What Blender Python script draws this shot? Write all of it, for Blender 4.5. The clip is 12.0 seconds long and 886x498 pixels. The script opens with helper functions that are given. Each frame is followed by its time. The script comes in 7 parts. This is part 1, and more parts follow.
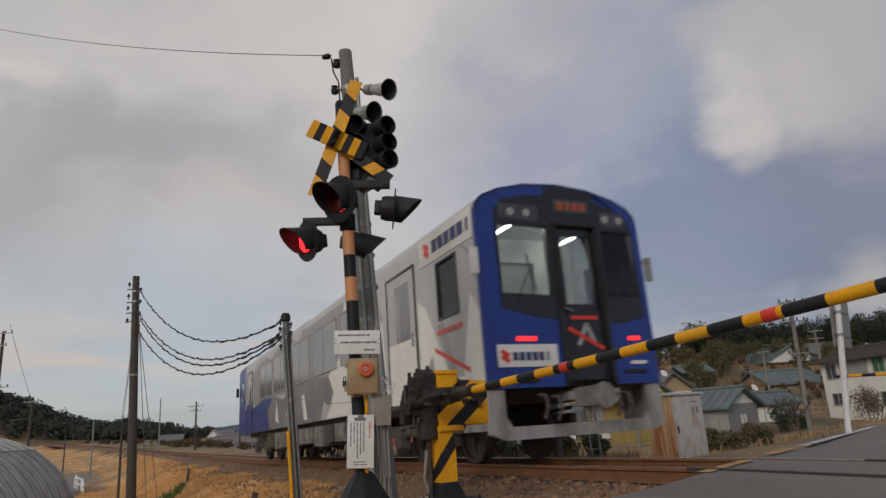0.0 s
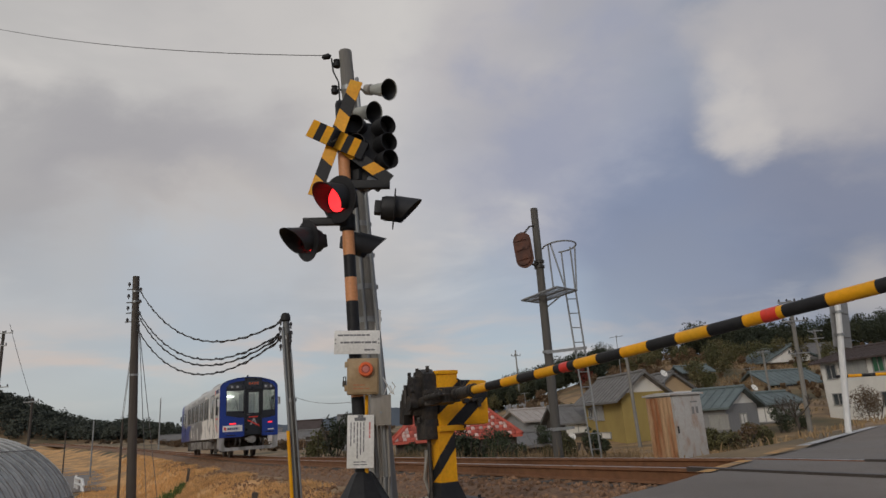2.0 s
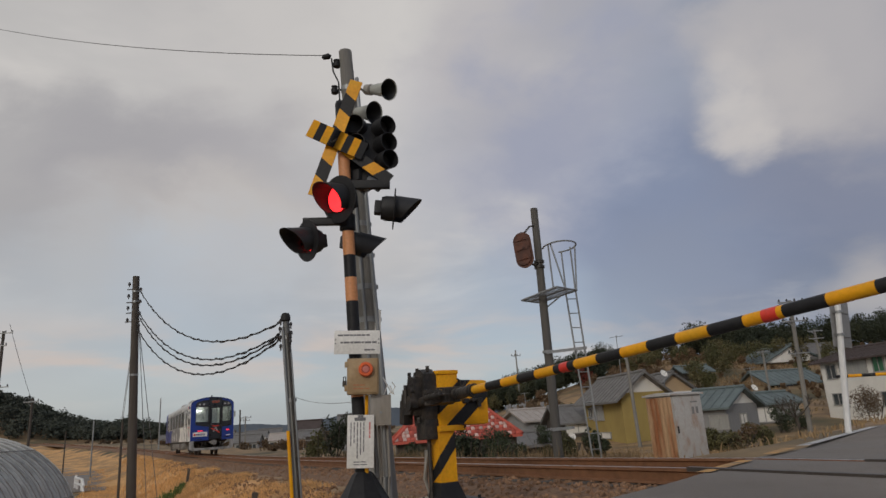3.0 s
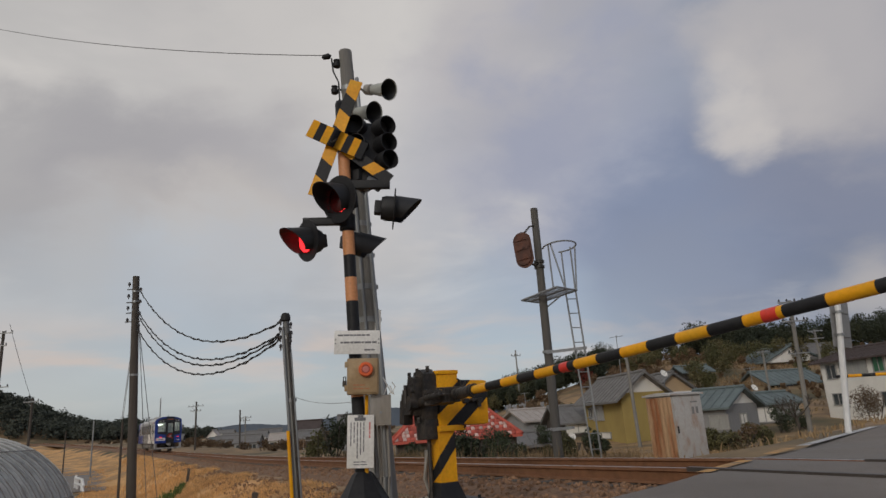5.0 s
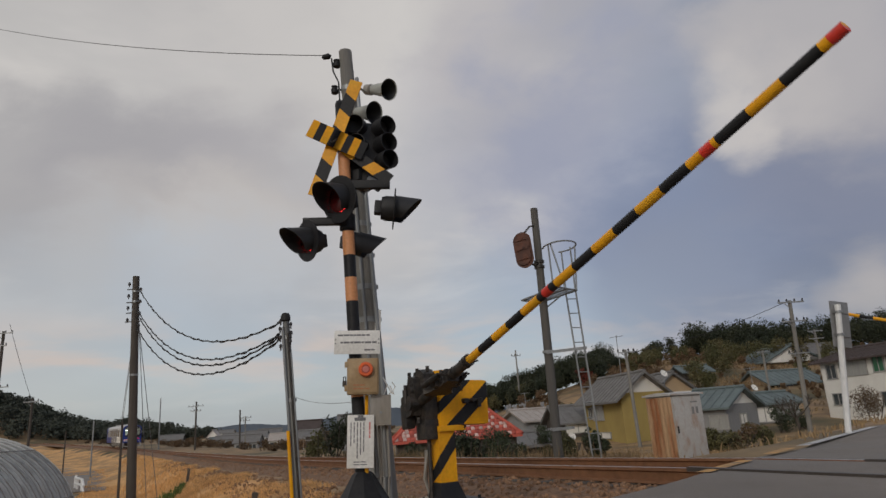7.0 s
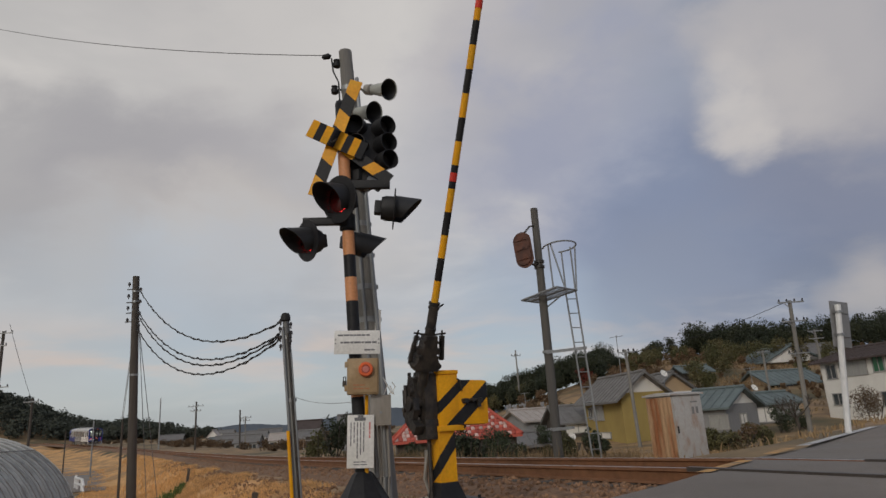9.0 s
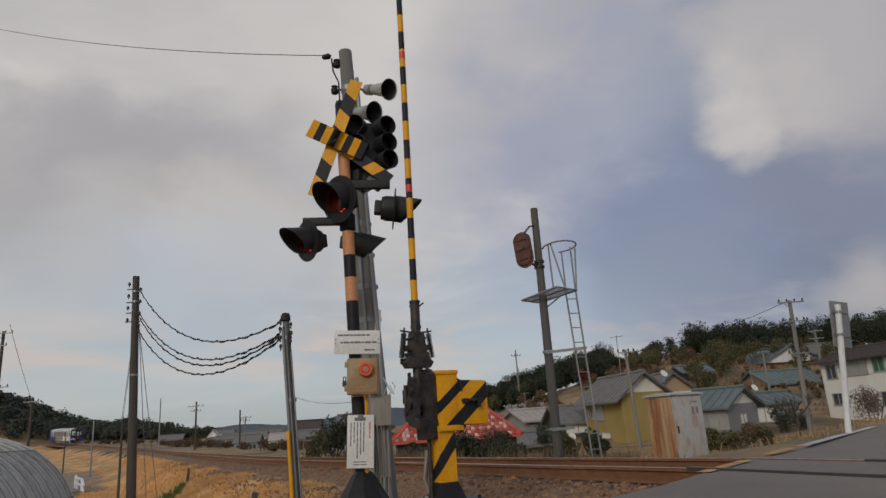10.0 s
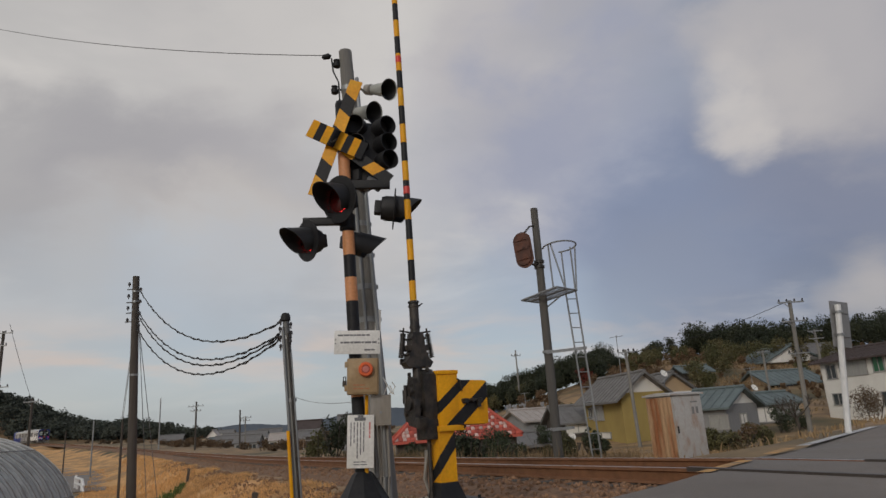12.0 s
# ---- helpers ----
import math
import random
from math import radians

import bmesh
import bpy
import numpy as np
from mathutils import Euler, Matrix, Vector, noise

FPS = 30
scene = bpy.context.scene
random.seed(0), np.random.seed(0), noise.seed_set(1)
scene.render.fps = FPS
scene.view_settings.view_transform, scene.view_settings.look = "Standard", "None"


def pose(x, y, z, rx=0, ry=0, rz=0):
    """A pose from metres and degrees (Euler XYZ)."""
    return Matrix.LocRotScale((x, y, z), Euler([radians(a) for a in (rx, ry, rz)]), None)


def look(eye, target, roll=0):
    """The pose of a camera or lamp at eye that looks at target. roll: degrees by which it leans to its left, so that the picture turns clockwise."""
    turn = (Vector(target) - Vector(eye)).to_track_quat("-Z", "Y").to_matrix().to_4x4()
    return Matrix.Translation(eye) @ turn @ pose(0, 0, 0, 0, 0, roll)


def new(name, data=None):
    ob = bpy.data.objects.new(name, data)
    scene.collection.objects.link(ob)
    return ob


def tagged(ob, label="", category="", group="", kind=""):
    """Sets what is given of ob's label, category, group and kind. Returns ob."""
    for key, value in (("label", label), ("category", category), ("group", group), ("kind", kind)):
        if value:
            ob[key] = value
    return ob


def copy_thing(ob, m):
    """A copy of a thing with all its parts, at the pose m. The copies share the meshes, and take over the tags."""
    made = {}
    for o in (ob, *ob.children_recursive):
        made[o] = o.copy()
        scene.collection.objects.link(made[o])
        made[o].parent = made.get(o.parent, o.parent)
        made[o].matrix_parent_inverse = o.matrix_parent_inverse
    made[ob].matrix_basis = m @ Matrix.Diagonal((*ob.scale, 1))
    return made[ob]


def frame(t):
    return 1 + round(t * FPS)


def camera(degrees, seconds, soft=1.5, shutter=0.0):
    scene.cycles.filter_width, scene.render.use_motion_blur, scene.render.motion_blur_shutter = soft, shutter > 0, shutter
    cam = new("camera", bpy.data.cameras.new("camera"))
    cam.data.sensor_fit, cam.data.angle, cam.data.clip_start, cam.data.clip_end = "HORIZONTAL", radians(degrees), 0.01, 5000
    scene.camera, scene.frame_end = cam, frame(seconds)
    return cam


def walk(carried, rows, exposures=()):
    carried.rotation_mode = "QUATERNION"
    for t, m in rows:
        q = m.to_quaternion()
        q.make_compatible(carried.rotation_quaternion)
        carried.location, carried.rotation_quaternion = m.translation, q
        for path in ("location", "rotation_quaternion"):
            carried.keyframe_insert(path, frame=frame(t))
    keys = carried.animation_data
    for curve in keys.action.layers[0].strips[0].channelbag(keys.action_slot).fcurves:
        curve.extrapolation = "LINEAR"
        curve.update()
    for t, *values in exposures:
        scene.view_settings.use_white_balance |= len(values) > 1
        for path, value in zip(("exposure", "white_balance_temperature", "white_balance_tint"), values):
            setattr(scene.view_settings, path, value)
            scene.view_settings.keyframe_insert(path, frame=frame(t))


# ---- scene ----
# ---------------------------------------------------------------- camera
EYE = Vector((0.0, 0.0, 0.71))
TILT = radians(15.0)
cam = camera(68.57, 12.0, soft=1.5, shutter=0.2)
STAND = look(EYE, EYE + Vector((0.0, math.cos(TILT), math.sin(TILT))), -3.8)
walk(cam, [(0.0, STAND), (12.0, STAND)])

# ---------------------------------------------------------------- light
SUN_UP, SUN_ROUND = radians(24), radians(200)
world = bpy.data.worlds.new("sky")
scene.world = world
world.use_nodes = True


def build_sky():
    nt = world.node_tree
    nt.nodes.clear()
    N, L = nt.nodes.new, nt.links.new

    def math_node(op, a, b=0.5, clamp=False):
        m = N("ShaderNodeMath")
        m.operation, m.use_clamp = op, clamp
        for k, v in enumerate((a, b)):
            if isinstance(v, (int, float)):
                m.inputs[k].default_value = v
            else:
                L(v, m.inputs[k])
        return m.outputs[0]

    def mix(fac, a, b):
        m = N("ShaderNodeMix")
        m.data_type = "RGBA"
        for k, v in ((0, fac), (6, a), (7, b)):
            if isinstance(v, (int, float)):
                m.inputs[k].default_value = v
            elif isinstance(v, tuple):
                m.inputs[k].default_value = (*v, 1)
            else:
                L(v, m.inputs[k])
        return m.outputs[2]

    def ramp(v, lo, hi):
        m = N("ShaderNodeMapRange")
        m.interpolation_type = "SMOOTHSTEP"
        L(v, m.inputs[0])
        m.inputs[1].default_value, m.inputs[2].default_value = lo, hi
        return m.outputs[0]

    coord = N("ShaderNodeTexCoord").outputs["Generated"]
    sep = N("ShaderNodeSeparateXYZ")
    L(coord, sep.inputs[0])
    up = sep.outputs[2]
    # clouds lie in a flat layer: the direction is projected on a plane overhead
    den = math_node("ADD", math_node("MAXIMUM", up, 0.0), 0.16)
    comb = N("ShaderNodeCombineXYZ")
    L(math_node("DIVIDE", sep.outputs[0], den), comb.inputs[0])
    L(math_node("DIVIDE", sep.outputs[1], den), comb.inputs[1])

    def cloud(scale, detail, rough, shift, dist=0.0, sx=1.0):
        mp = N("ShaderNodeMapping")
        L(comb.outputs[0], mp.inputs[0])
        mp.inputs["Location"].default_value = shift
        mp.inputs["Rotation"].default_value = (0, 0, radians(-28))
        mp.inputs["Scale"].default_value = (sx, 1, 1)
        t = N("ShaderNodeTexNoise")
        L(mp.outputs[0], t.inputs["Vector"])
        t.inputs["Scale"].default_value = scale
        t.inputs["Detail"].default_value = detail
        t.inputs["Roughness"].default_value = rough
        t.inputs["Distortion"].default_value = dist
        return t.outputs[0]

    sky = N("ShaderNodeTexSky")
    sky.sky_type = "NISHITA"
    sky.sun_disc = False
    sky.sun_elevation, sky.sun_rotation = SUN_UP, SUN_ROUND
    sky.air_density, sky.dust_density, sky.ozone_density = 1.0, 2.0, 1.5
    blue = N("ShaderNodeVectorMath")
    blue.operation = "SCALE"
    L(sky.outputs[0], blue.inputs[0])
    blue.inputs["Scale"].default_value = 0.085
    broad = cloud(0.55, 3, 0.5, (3.1, 1.2, 0), 0.3, 0.8)
    mid = cloud(1.5, 5, 0.52, (0.4, 7.7, 0), 0.4, 0.75)
    fine = cloud(4.5, 5, 0.5, (5.2, 2.0, 0), 0.3, 0.7)
    # a thick grey sheet with darker and lighter folds
    side = ramp(sep.outputs[0], -0.55, 0.6)
    grey = mix(side, (0.60, 0.575, 0.565), (0.32, 0.355, 0.45))
    dark = mix(side, (0.43, 0.415, 0.42), (0.225, 0.252, 0.335))
    tone = mix(ramp(math_node("ADD", broad, math_node("MULTIPLY", mid, 0.6)), 0.62, 1.0), dark, grey)
    tone = mix(math_node("MULTIPLY", ramp(math_node("ADD", mid, math_node("MULTIPLY", fine, 0.35)), 0.68, 0.92), 0.55),
               tone, (0.66, 0.62, 0.60))
    # large soft folds of the cloud sheet, torn by the noise
    def billow(scale, detail, shift):
        mp = N("ShaderNodeMapping")
        L(coord, mp.inputs[0])
        mp.inputs["Location"].default_value = shift
        mp.inputs["Scale"].default_value = (1.0, 1.0, 1.7)
        t = N("ShaderNodeTexNoise")
        L(mp.outputs[0], t.inputs["Vector"])
        t.inputs["Scale"].default_value, t.inputs["Detail"].default_value, t.inputs["Roughness"].default_value = scale, detail, 0.55
        t.inputs["Distortion"].default_value = 0.25
        return t.outputs[0]

    torn = math_node("SUBTRACT", math_node("ADD", math_node("MULTIPLY", billow(2.6, 7, (1.7, 0.3, 2.2)), 0.7), math_node("MULTIPLY", billow(7.0, 6, (4.1, 2.0, 0.5)), 0.3)), 0.5)
    def fold(under, round_z, up_deg, size, colour, much, ragged=4.0):
        """A soft fold of cloud, round_z degrees from +y towards +x and up_deg over the horizon."""
        a, e = radians(round_z), radians(up_deg)
        wide, full = math.cos(radians(size * 1.3)), math.cos(radians(size * 0.15))
        spot = N("ShaderNodeVectorMath")
        spot.operation = "DOT_PRODUCT"
        L(coord, spot.inputs[0])
        spot.inputs[1].default_value = (math.sin(a) * math.cos(e), math.cos(a) * math.cos(e), math.sin(e))
        edge = math_node("ADD", spot.outputs["Value"], math_node("MULTIPLY", torn, (full - wide) * ragged))
        return mix(math_node("MULTIPLY", ramp(edge, wide, full), much), under, colour)

    tone = fold(tone, -9.5, 33.5, 12.7, (0.644, 0.610, 0.591), 0.8)
    tone = fold(tone, -21.5, 29.6, 12.7, (0.515, 0.491, 0.491), 0.6)
    tone = fold(tone, -33.0, 19.4, 10.3, (0.352, 0.342, 0.361), 0.75)
    tone = fold(tone, -23.9, 19.7, 9.4, (0.366, 0.352, 0.376), 0.75)
    tone = fold(tone, -15.4, 21.3, 7.4, (0.392, 0.376, 0.402), 0.65)
    tone = fold(tone, -17.7, 16.2, 6.4, (0.591, 0.546, 0.515), 0.6)
    tone = fold(tone, -26.7, 15.2, 6.0, (0.552, 0.515, 0.497), 0.45)
    tone = fold(tone, -5.0, 12.3, 5.5, (0.578, 0.539, 0.515), 0.5)
    tone = fold(tone, 6.9, 23.9, 9.9, (0.434, 0.423, 0.479), 0.6)
    tone = fold(tone, 11.4, 30.0, 9.9, (0.456, 0.429, 0.440), 0.5)
    tone = fold(tone, 16.0, 18.8, 12.3, (0.305, 0.328, 0.440), 0.75)
    tone = fold(tone, 29.1, 13.2, 12.7, (0.178, 0.209, 0.309), 0.9)
    tone = fold(tone, 20.5, 13.3, 9.9, (0.235, 0.275, 0.392), 0.75)
    tone = fold(tone, 33.7, 18.7, 8.9, (0.235, 0.250, 0.332), 0.7)
    tone = fold(tone, 36.4, 26.7, 9.4, (0.479, 0.445, 0.445), 0.65)
    tone = fold(tone, 33.5, 7.8, 3.0, (0.552, 0.491, 0.456), 0.6)
    tone = fold(tone, -29.5, 9.3, 8.4, (0.456, 0.491, 0.539), 0.45)
    tone = fold(tone, -18.1, 9.8, 8.9, (0.445, 0.497, 0.578), 0.5)
    tone = fold(tone, 3.4, 8.4, 7.9, (0.402, 0.468, 0.571), 0.5)
    tone = fold(tone, -32.6, 5.7, 5.5, (0.578, 0.491, 0.445), 0.4)
    tone = fold(tone, 29.9, 25.5, 6.4, (0.468, 0.445, 0.456), 0.55, 5)
    tone = fold(tone, 28.2, 23.7, 4.2, (0.565, 0.527, 0.515), 0.3, 5)
    tone = fold(tone, 25.9, 24.6, 2.5, (0.631, 0.591, 0.571), 0.3, 5)
    tone = fold(tone, 26.5, 22.1, 2.7, (0.631, 0.591, 0.571), 0.3, 5)
    tone = fold(tone, 27.1, 19.9, 2.0, (0.578, 0.539, 0.527), 0.45, 6)
    tone = fold(tone, 21.8, 8.0, 7.4, (0.262, 0.287, 0.371), 0.5)
    tone = fold(tone, 31.4, 5.4, 6.0, (0.209, 0.231, 0.296), 0.6)
    tone = fold(tone, 33.3, 7.8, 2.2, (0.552, 0.491, 0.456), 0.4, 3.0)
    tone = fold(tone, 30.7, 7.4, 1.7, (0.491, 0.445, 0.434), 0.4, 3.0)
    # thin places near the horizon, where the clear sky and warm bands show
    low = math_node("MULTIPLY", ramp(up, 0.30, 0.02), math_node("SUBTRACT", 1.0, math_node("MULTIPLY", ramp(sep.outputs[0], 0.12, 0.42), 0.85)))
    clear = mix(0.55, blue.outputs[0], (0.55, 0.60, 0.66))
    tone = mix(math_node("MULTIPLY", low, 0.72), tone, clear)
    band = math_node("MULTIPLY", ramp(math_node("ABSOLUTE", math_node("SUBTRACT", up, 0.115)), 0.075, 0.0),
                     math_node("MULTIPLY", ramp(mid, 0.42, 0.62), ramp(sep.outputs[0], 0.45, 0.15)))
    tone = mix(math_node("MULTIPLY", band, 0.65), tone, (0.60, 0.49, 0.44))
    # ground haze side: nothing bright below the horizon
    tone = mix(ramp(up, 0.0, -0.06), tone, (0.16, 0.15, 0.14))
    bg = N("ShaderNodeBackground")
    tint = N("ShaderNodeVectorMath")
    tint.operation = "MULTIPLY"
    L(tone, tint.inputs[0])
    tint.inputs[1].default_value = (0.993, 1.004, 0.990)
    L(tint.outputs[0], bg.inputs[0])
    bg.inputs[1].default_value = 1.0
    out = N("ShaderNodeOutputWorld")
    L(bg.outputs[0], out.inputs[0])


build_sky()
sun_data = bpy.data.lights.new("sun", "SUN")
sun_data.energy, sun_data.angle, sun_data.color = 0.9, radians(14), (1.0, 0.93, 0.85)
sun = new("sun", sun_data)
sun.matrix_world = look((0, 0, 40), Vector((0, 0, 40)) - Vector((math.sin(SUN_ROUND) * math.cos(SUN_UP), math.cos(SUN_ROUND) * math.cos(SUN_UP), math.sin(SUN_UP))))

# ---------------------------------------------------------------- materials
MATS = {}


def mat(name, base, rough=0.6, metal=0.0, second=None, scale=3.0, amount=0.5, bump=0.15, fine=40.0, third=None, third_scale=0.6,
        spread=0.0, spec=0.5, streak=1.0, emit=0.0, alpha=1.0, cover=0.5):
    """Painted, weathered or natural surface: base colour broken up by a second colour at one scale and by a third
    at a larger one, with fine relief. streak stretches the marks along z. spread varies alike pieces."""
    if name in MATS:
        return MATS[name]
    m = bpy.data.materials.new(name)
    MATS[name] = m
    m.use_nodes = True
    nt = m.node_tree
    N, L = nt.nodes.new, nt.links.new
    b = nt.nodes["Principled BSDF"]
    b.inputs["Roughness"].default_value = rough
    b.inputs["Metallic"].default_value = metal
    b.inputs["Specular IOR Level"].default_value = spec
    geo = N("ShaderNodeNewGeometry")
    co = N("ShaderNodeTexCoord")
    mp = N("ShaderNodeMapping")
    L(co.outputs["Object"], mp.inputs[0])
    mp.inputs["Scale"].default_value = (1, 1, 1.0 / streak)

    def tex(sc, detail=4):
        t = N("ShaderNodeTexNoise")
        L(mp.outputs[0], t.inputs["Vector"])
        t.inputs["Scale"].default_value = sc
        t.inputs["Detail"].default_value = detail
        t.inputs["Roughness"].default_value = 0.6
        return t.outputs[0]

    def step(v, lo, hi):
        r = N("ShaderNodeMapRange")
        L(v, r.inputs[0])
        r.inputs[1].default_value, r.inputs[2].default_value = lo, hi
        return r.outputs[0]

    def mix(fac, a, c, mode="MIX"):
        x = N("ShaderNodeMix")
        x.data_type, x.blend_type = "RGBA", mode
        for k, v in ((0, fac), (6, a), (7, c)):
            if isinstance(v, (int, float)):
                x.inputs[k].default_value = v
            elif isinstance(v, tuple):
                x.inputs[k].default_value = (*v, 1)
            else:
                L(v, x.inputs[k])
        return x.outputs[2]

    def times(v, k):
        x = N("ShaderNodeMath")
        x.operation = "MULTIPLY"
        L(v, x.inputs[0])
        x.inputs[1].default_value = k
        return x.outputs[0]

    second = second or tuple(c * 0.72 for c in base)
    big = tex(scale)
    col = mix(times(step(big, cover - 0.08, cover + 0.14), amount), base, second)
    if third:
        col = mix(step(tex(third_scale, 3), 0.46, 0.62), col, third)
    grain = tex(fine, 5)
    g = N("ShaderNodeMapRange")
    L(grain, g.inputs[0])
    g.inputs[1].default_value, g.inputs[2].default_value = 0.25, 0.75
    g.inputs[3].default_value, g.inputs[4].default_value = 0.86, 1.12
    gm = N("ShaderNodeVectorMath")
    gm.operation = "SCALE"
    L(col, gm.inputs[0])
    L(g.outputs[0], gm.inputs["Scale"])
    col = gm.outputs[0]
    if spread:
        info = N("ShaderNodeObjectInfo")
        add = N("ShaderNodeMath")
        add.operation = "ADD"
        L(info.outputs["Random"], add.inputs[0])
        L(geo.outputs["Random Per Island"], add.inputs[1])
        r = N("ShaderNodeMapRange")
        L(add.outputs[0], r.inputs[0])
        r.inputs[1].default_value, r.inputs[2].default_value = 0.3, 1.7
        r.inputs[3].default_value, r.inputs[4].default_value = 1 - spread, 1 + spread
        gs = N("ShaderNodeVectorMath")
        gs.operation = "SCALE"
        L(col, gs.inputs[0])
        L(r.outputs[0], gs.inputs["Scale"])
        col = gs.outputs[0]
    L(col, b.inputs["Base Color"])
    rr = N("ShaderNodeMapRange")
    L(big, rr.inputs[0])
    rr.inputs[3].default_value, rr.inputs[4].default_value = max(0.03, rough - 0.12), min(1, rough + 0.12)
    L(rr.outputs[0], b.inputs["Roughness"])
    if bump:
        bp = N("ShaderNodeBump")
        bp.inputs["Strength"].default_value = bump
        bp.inputs["Distance"].default_value = 0.02
        L(grain, bp.inputs["Height"])
        L(bp.outputs[0], b.inputs["Normal"])
    if emit:
        L(col, b.inputs["Emission Color"])
        b.inputs["Emission Strength"].default_value = emit
    return m


def glass(name, tint, rough=0.03, clear=0.6):
    if name in MATS:
        return MATS[name]
    m = bpy.data.materials.new(name)
    MATS[name] = m
    m.use_nodes = True
    nt = m.node_tree
    nt.nodes.clear()
    N, L = nt.nodes.new, nt.links.new
    tr, gl, mx, fr, out = N("ShaderNodeBsdfTransparent"), N("ShaderNodeBsdfGlossy"), N("ShaderNodeMixShader"), N("ShaderNodeFresnel"), N("ShaderNodeOutputMaterial")
    tr.inputs[0].default_value = (*[t * clear for t in tint], 1)
    gl.inputs["Roughness"].default_value = rough
    fr.inputs["IOR"].default_value = 1.52
    L(fr.outputs[0], mx.inputs[0])
    L(tr.outputs[0], mx.inputs[1])
    L(gl.outputs[0], mx.inputs[2])
    L(mx.outputs[0], out.inputs[0])
    return m


def glow(name, colour, power):
    if name in MATS:
        return MATS[name]
    m = bpy.data.materials.new(name)
    MATS[name] = m
    m.use_nodes = True
    b = m.node_tree.nodes["Principled BSDF"]
    b.inputs["Base Color"].default_value = (*[c * 0.5 for c in colour], 1)
    b.inputs["Emission Color"].default_value = (*colour, 1)
    b.inputs["Emission Strength"].default_value = power
    return m


BLACK = mat("black paint", (0.018, 0.018, 0.02), 0.5, second=(0.035, 0.034, 0.033), scale=6, bump=0.1, spec=0.2)
DARK_METAL = mat("dark greased metal", (0.024, 0.022, 0.02), 0.5, 0.2, second=(0.10, 0.078, 0.06), scale=14, bump=0.3)
YELLOW = mat("yellow paint", (0.84, 0.385, 0.012), 0.42, second=(0.68, 0.28, 0.014), scale=5, amount=0.7, bump=0.06, third=(0.72, 0.36, 0.02), third_scale=2.0, spec=0.2)
FADED = mat("faded orange stripe", (0.62, 0.27, 0.11), 0.55, second=(0.5, 0.2, 0.08), scale=6, bump=0.08)
RED = mat("red reflector band", (0.70, 0.045, 0.025), 0.35, second=(0.5, 0.03, 0.02))
STEEL = mat("galvanised steel", (0.30, 0.31, 0.31), 0.5, 0.55, second=(0.2, 0.2, 0.2), scale=8, streak=6)
GREY_PAINT = mat("pale grey painted steel", (0.33, 0.31, 0.28), 0.5, second=(0.25, 0.22, 0.18), scale=4, streak=4, amount=0.7)
CONCRETE = mat("weathered concrete", (0.23, 0.22, 0.20), 0.85, second=(0.14, 0.135, 0.125), scale=2.2, streak=9, bump=0.25, fine=70)
OLD_WOOD = mat("old dark timber", (0.075, 0.062, 0.05), 0.8, second=(0.042, 0.036, 0.03), scale=9, streak=14, bump=0.35, fine=60)
WHITE = mat("white sheet", (0.74, 0.73, 0.70), 0.5, second=(0.6, 0.58, 0.53), scale=3, amount=0.5, bump=0.03)
INK = mat("dark ink", (0.16, 0.16, 0.17), 0.6, bump=0)
RED_INK = mat("faded red ink", (0.6, 0.16, 0.14), 0.6, bump=0)
RUST = mat("rusty steel", (0.22, 0.10, 0.045), 0.8, second=(0.12, 0.055, 0.028), scale=7, bump=0.4, fine=55)
RAIL_TOP = mat("polished rail head", (0.42, 0.40, 0.38), 0.3, 0.85, second=(0.3, 0.24, 0.2), scale=4)


# ---------------------------------------------------------------- building helpers
def mesh_of(bm, name, smooth=None):
    me = bpy.data.meshes.new(name)
    bmesh.ops.recalc_face_normals(bm, faces=bm.faces[:])
    bm.to_mesh(me)
    bm.free()
    if smooth is not None:
        for p in me.polygons:
            p.use_smooth = True
        me.set_sharp_from_angle(angle=radians(smooth))
    return me


def part(name, bm, material, parent=None, label="", m=None, smooth=35):
    """One mesh object, under a thing or a part."""
    me = mesh_of(bm, name, smooth)
    for k in material if isinstance(material, (list, tuple)) else [material]:
        me.materials.append(k)
    ob = new(name, me)
    if parent:
        ob.parent = parent
    if m is not None:
        ob.matrix_basis = m
    if label:
        ob["label"] = label
    return ob


def again(ob, m, parent=None):
    """The same mesh once more, as an object of its own."""
    o = new(ob.name.split(".")[0], ob.data)
    o.parent = parent or ob.parent
    o.matrix_basis = m
    if "label" in ob:
        o["label"] = ob["label"]
    return o


def thing(name, m, label, category, group="", kind=""):
    ob = new(name)
    ob.empty_display_size = 0.2
    ob.matrix_basis = m
    return tagged(ob, label, category, group, kind)


def box(bm, size, at=(0, 0, 0), rot=(0, 0, 0), bevel=0.0, idx=0):
    m = pose(*at, *rot) @ Matrix.Diagonal((*size, 1))
    r = bmesh.ops.create_cube(bm, size=1, matrix=m)
    vs = r["verts"]
    fs = list({f for v in vs for f in v.link_faces})
    for f in fs:
        f.material_index = idx
    if bevel:
        es = list({e for v in vs for e in v.link_edges})
        rb = bmesh.ops.bevel(bm, geom=es, offset=bevel, segments=2, affect="EDGES", profile=0.7)
        for f in rb["faces"]:
            f.material_index = idx
    return bm


def rod(bm, a, b, r1, r2=None, seg=12, caps=True, idx=0):
    a, b = Vector(a), Vector(b)
    d = b - a
    q = d.to_track_quat("Z", "Y").to_matrix().to_4x4()
    r = bmesh.ops.create_cone(bm, cap_ends=caps, segments=seg, radius1=r1, radius2=r1 if r2 is None else r2, depth=d.length,
                              matrix=Matrix.Translation((a + b) / 2) @ q)
    for f in {f for v in r["verts"] for f in v.link_faces}:
        f.material_index = idx
    return bm


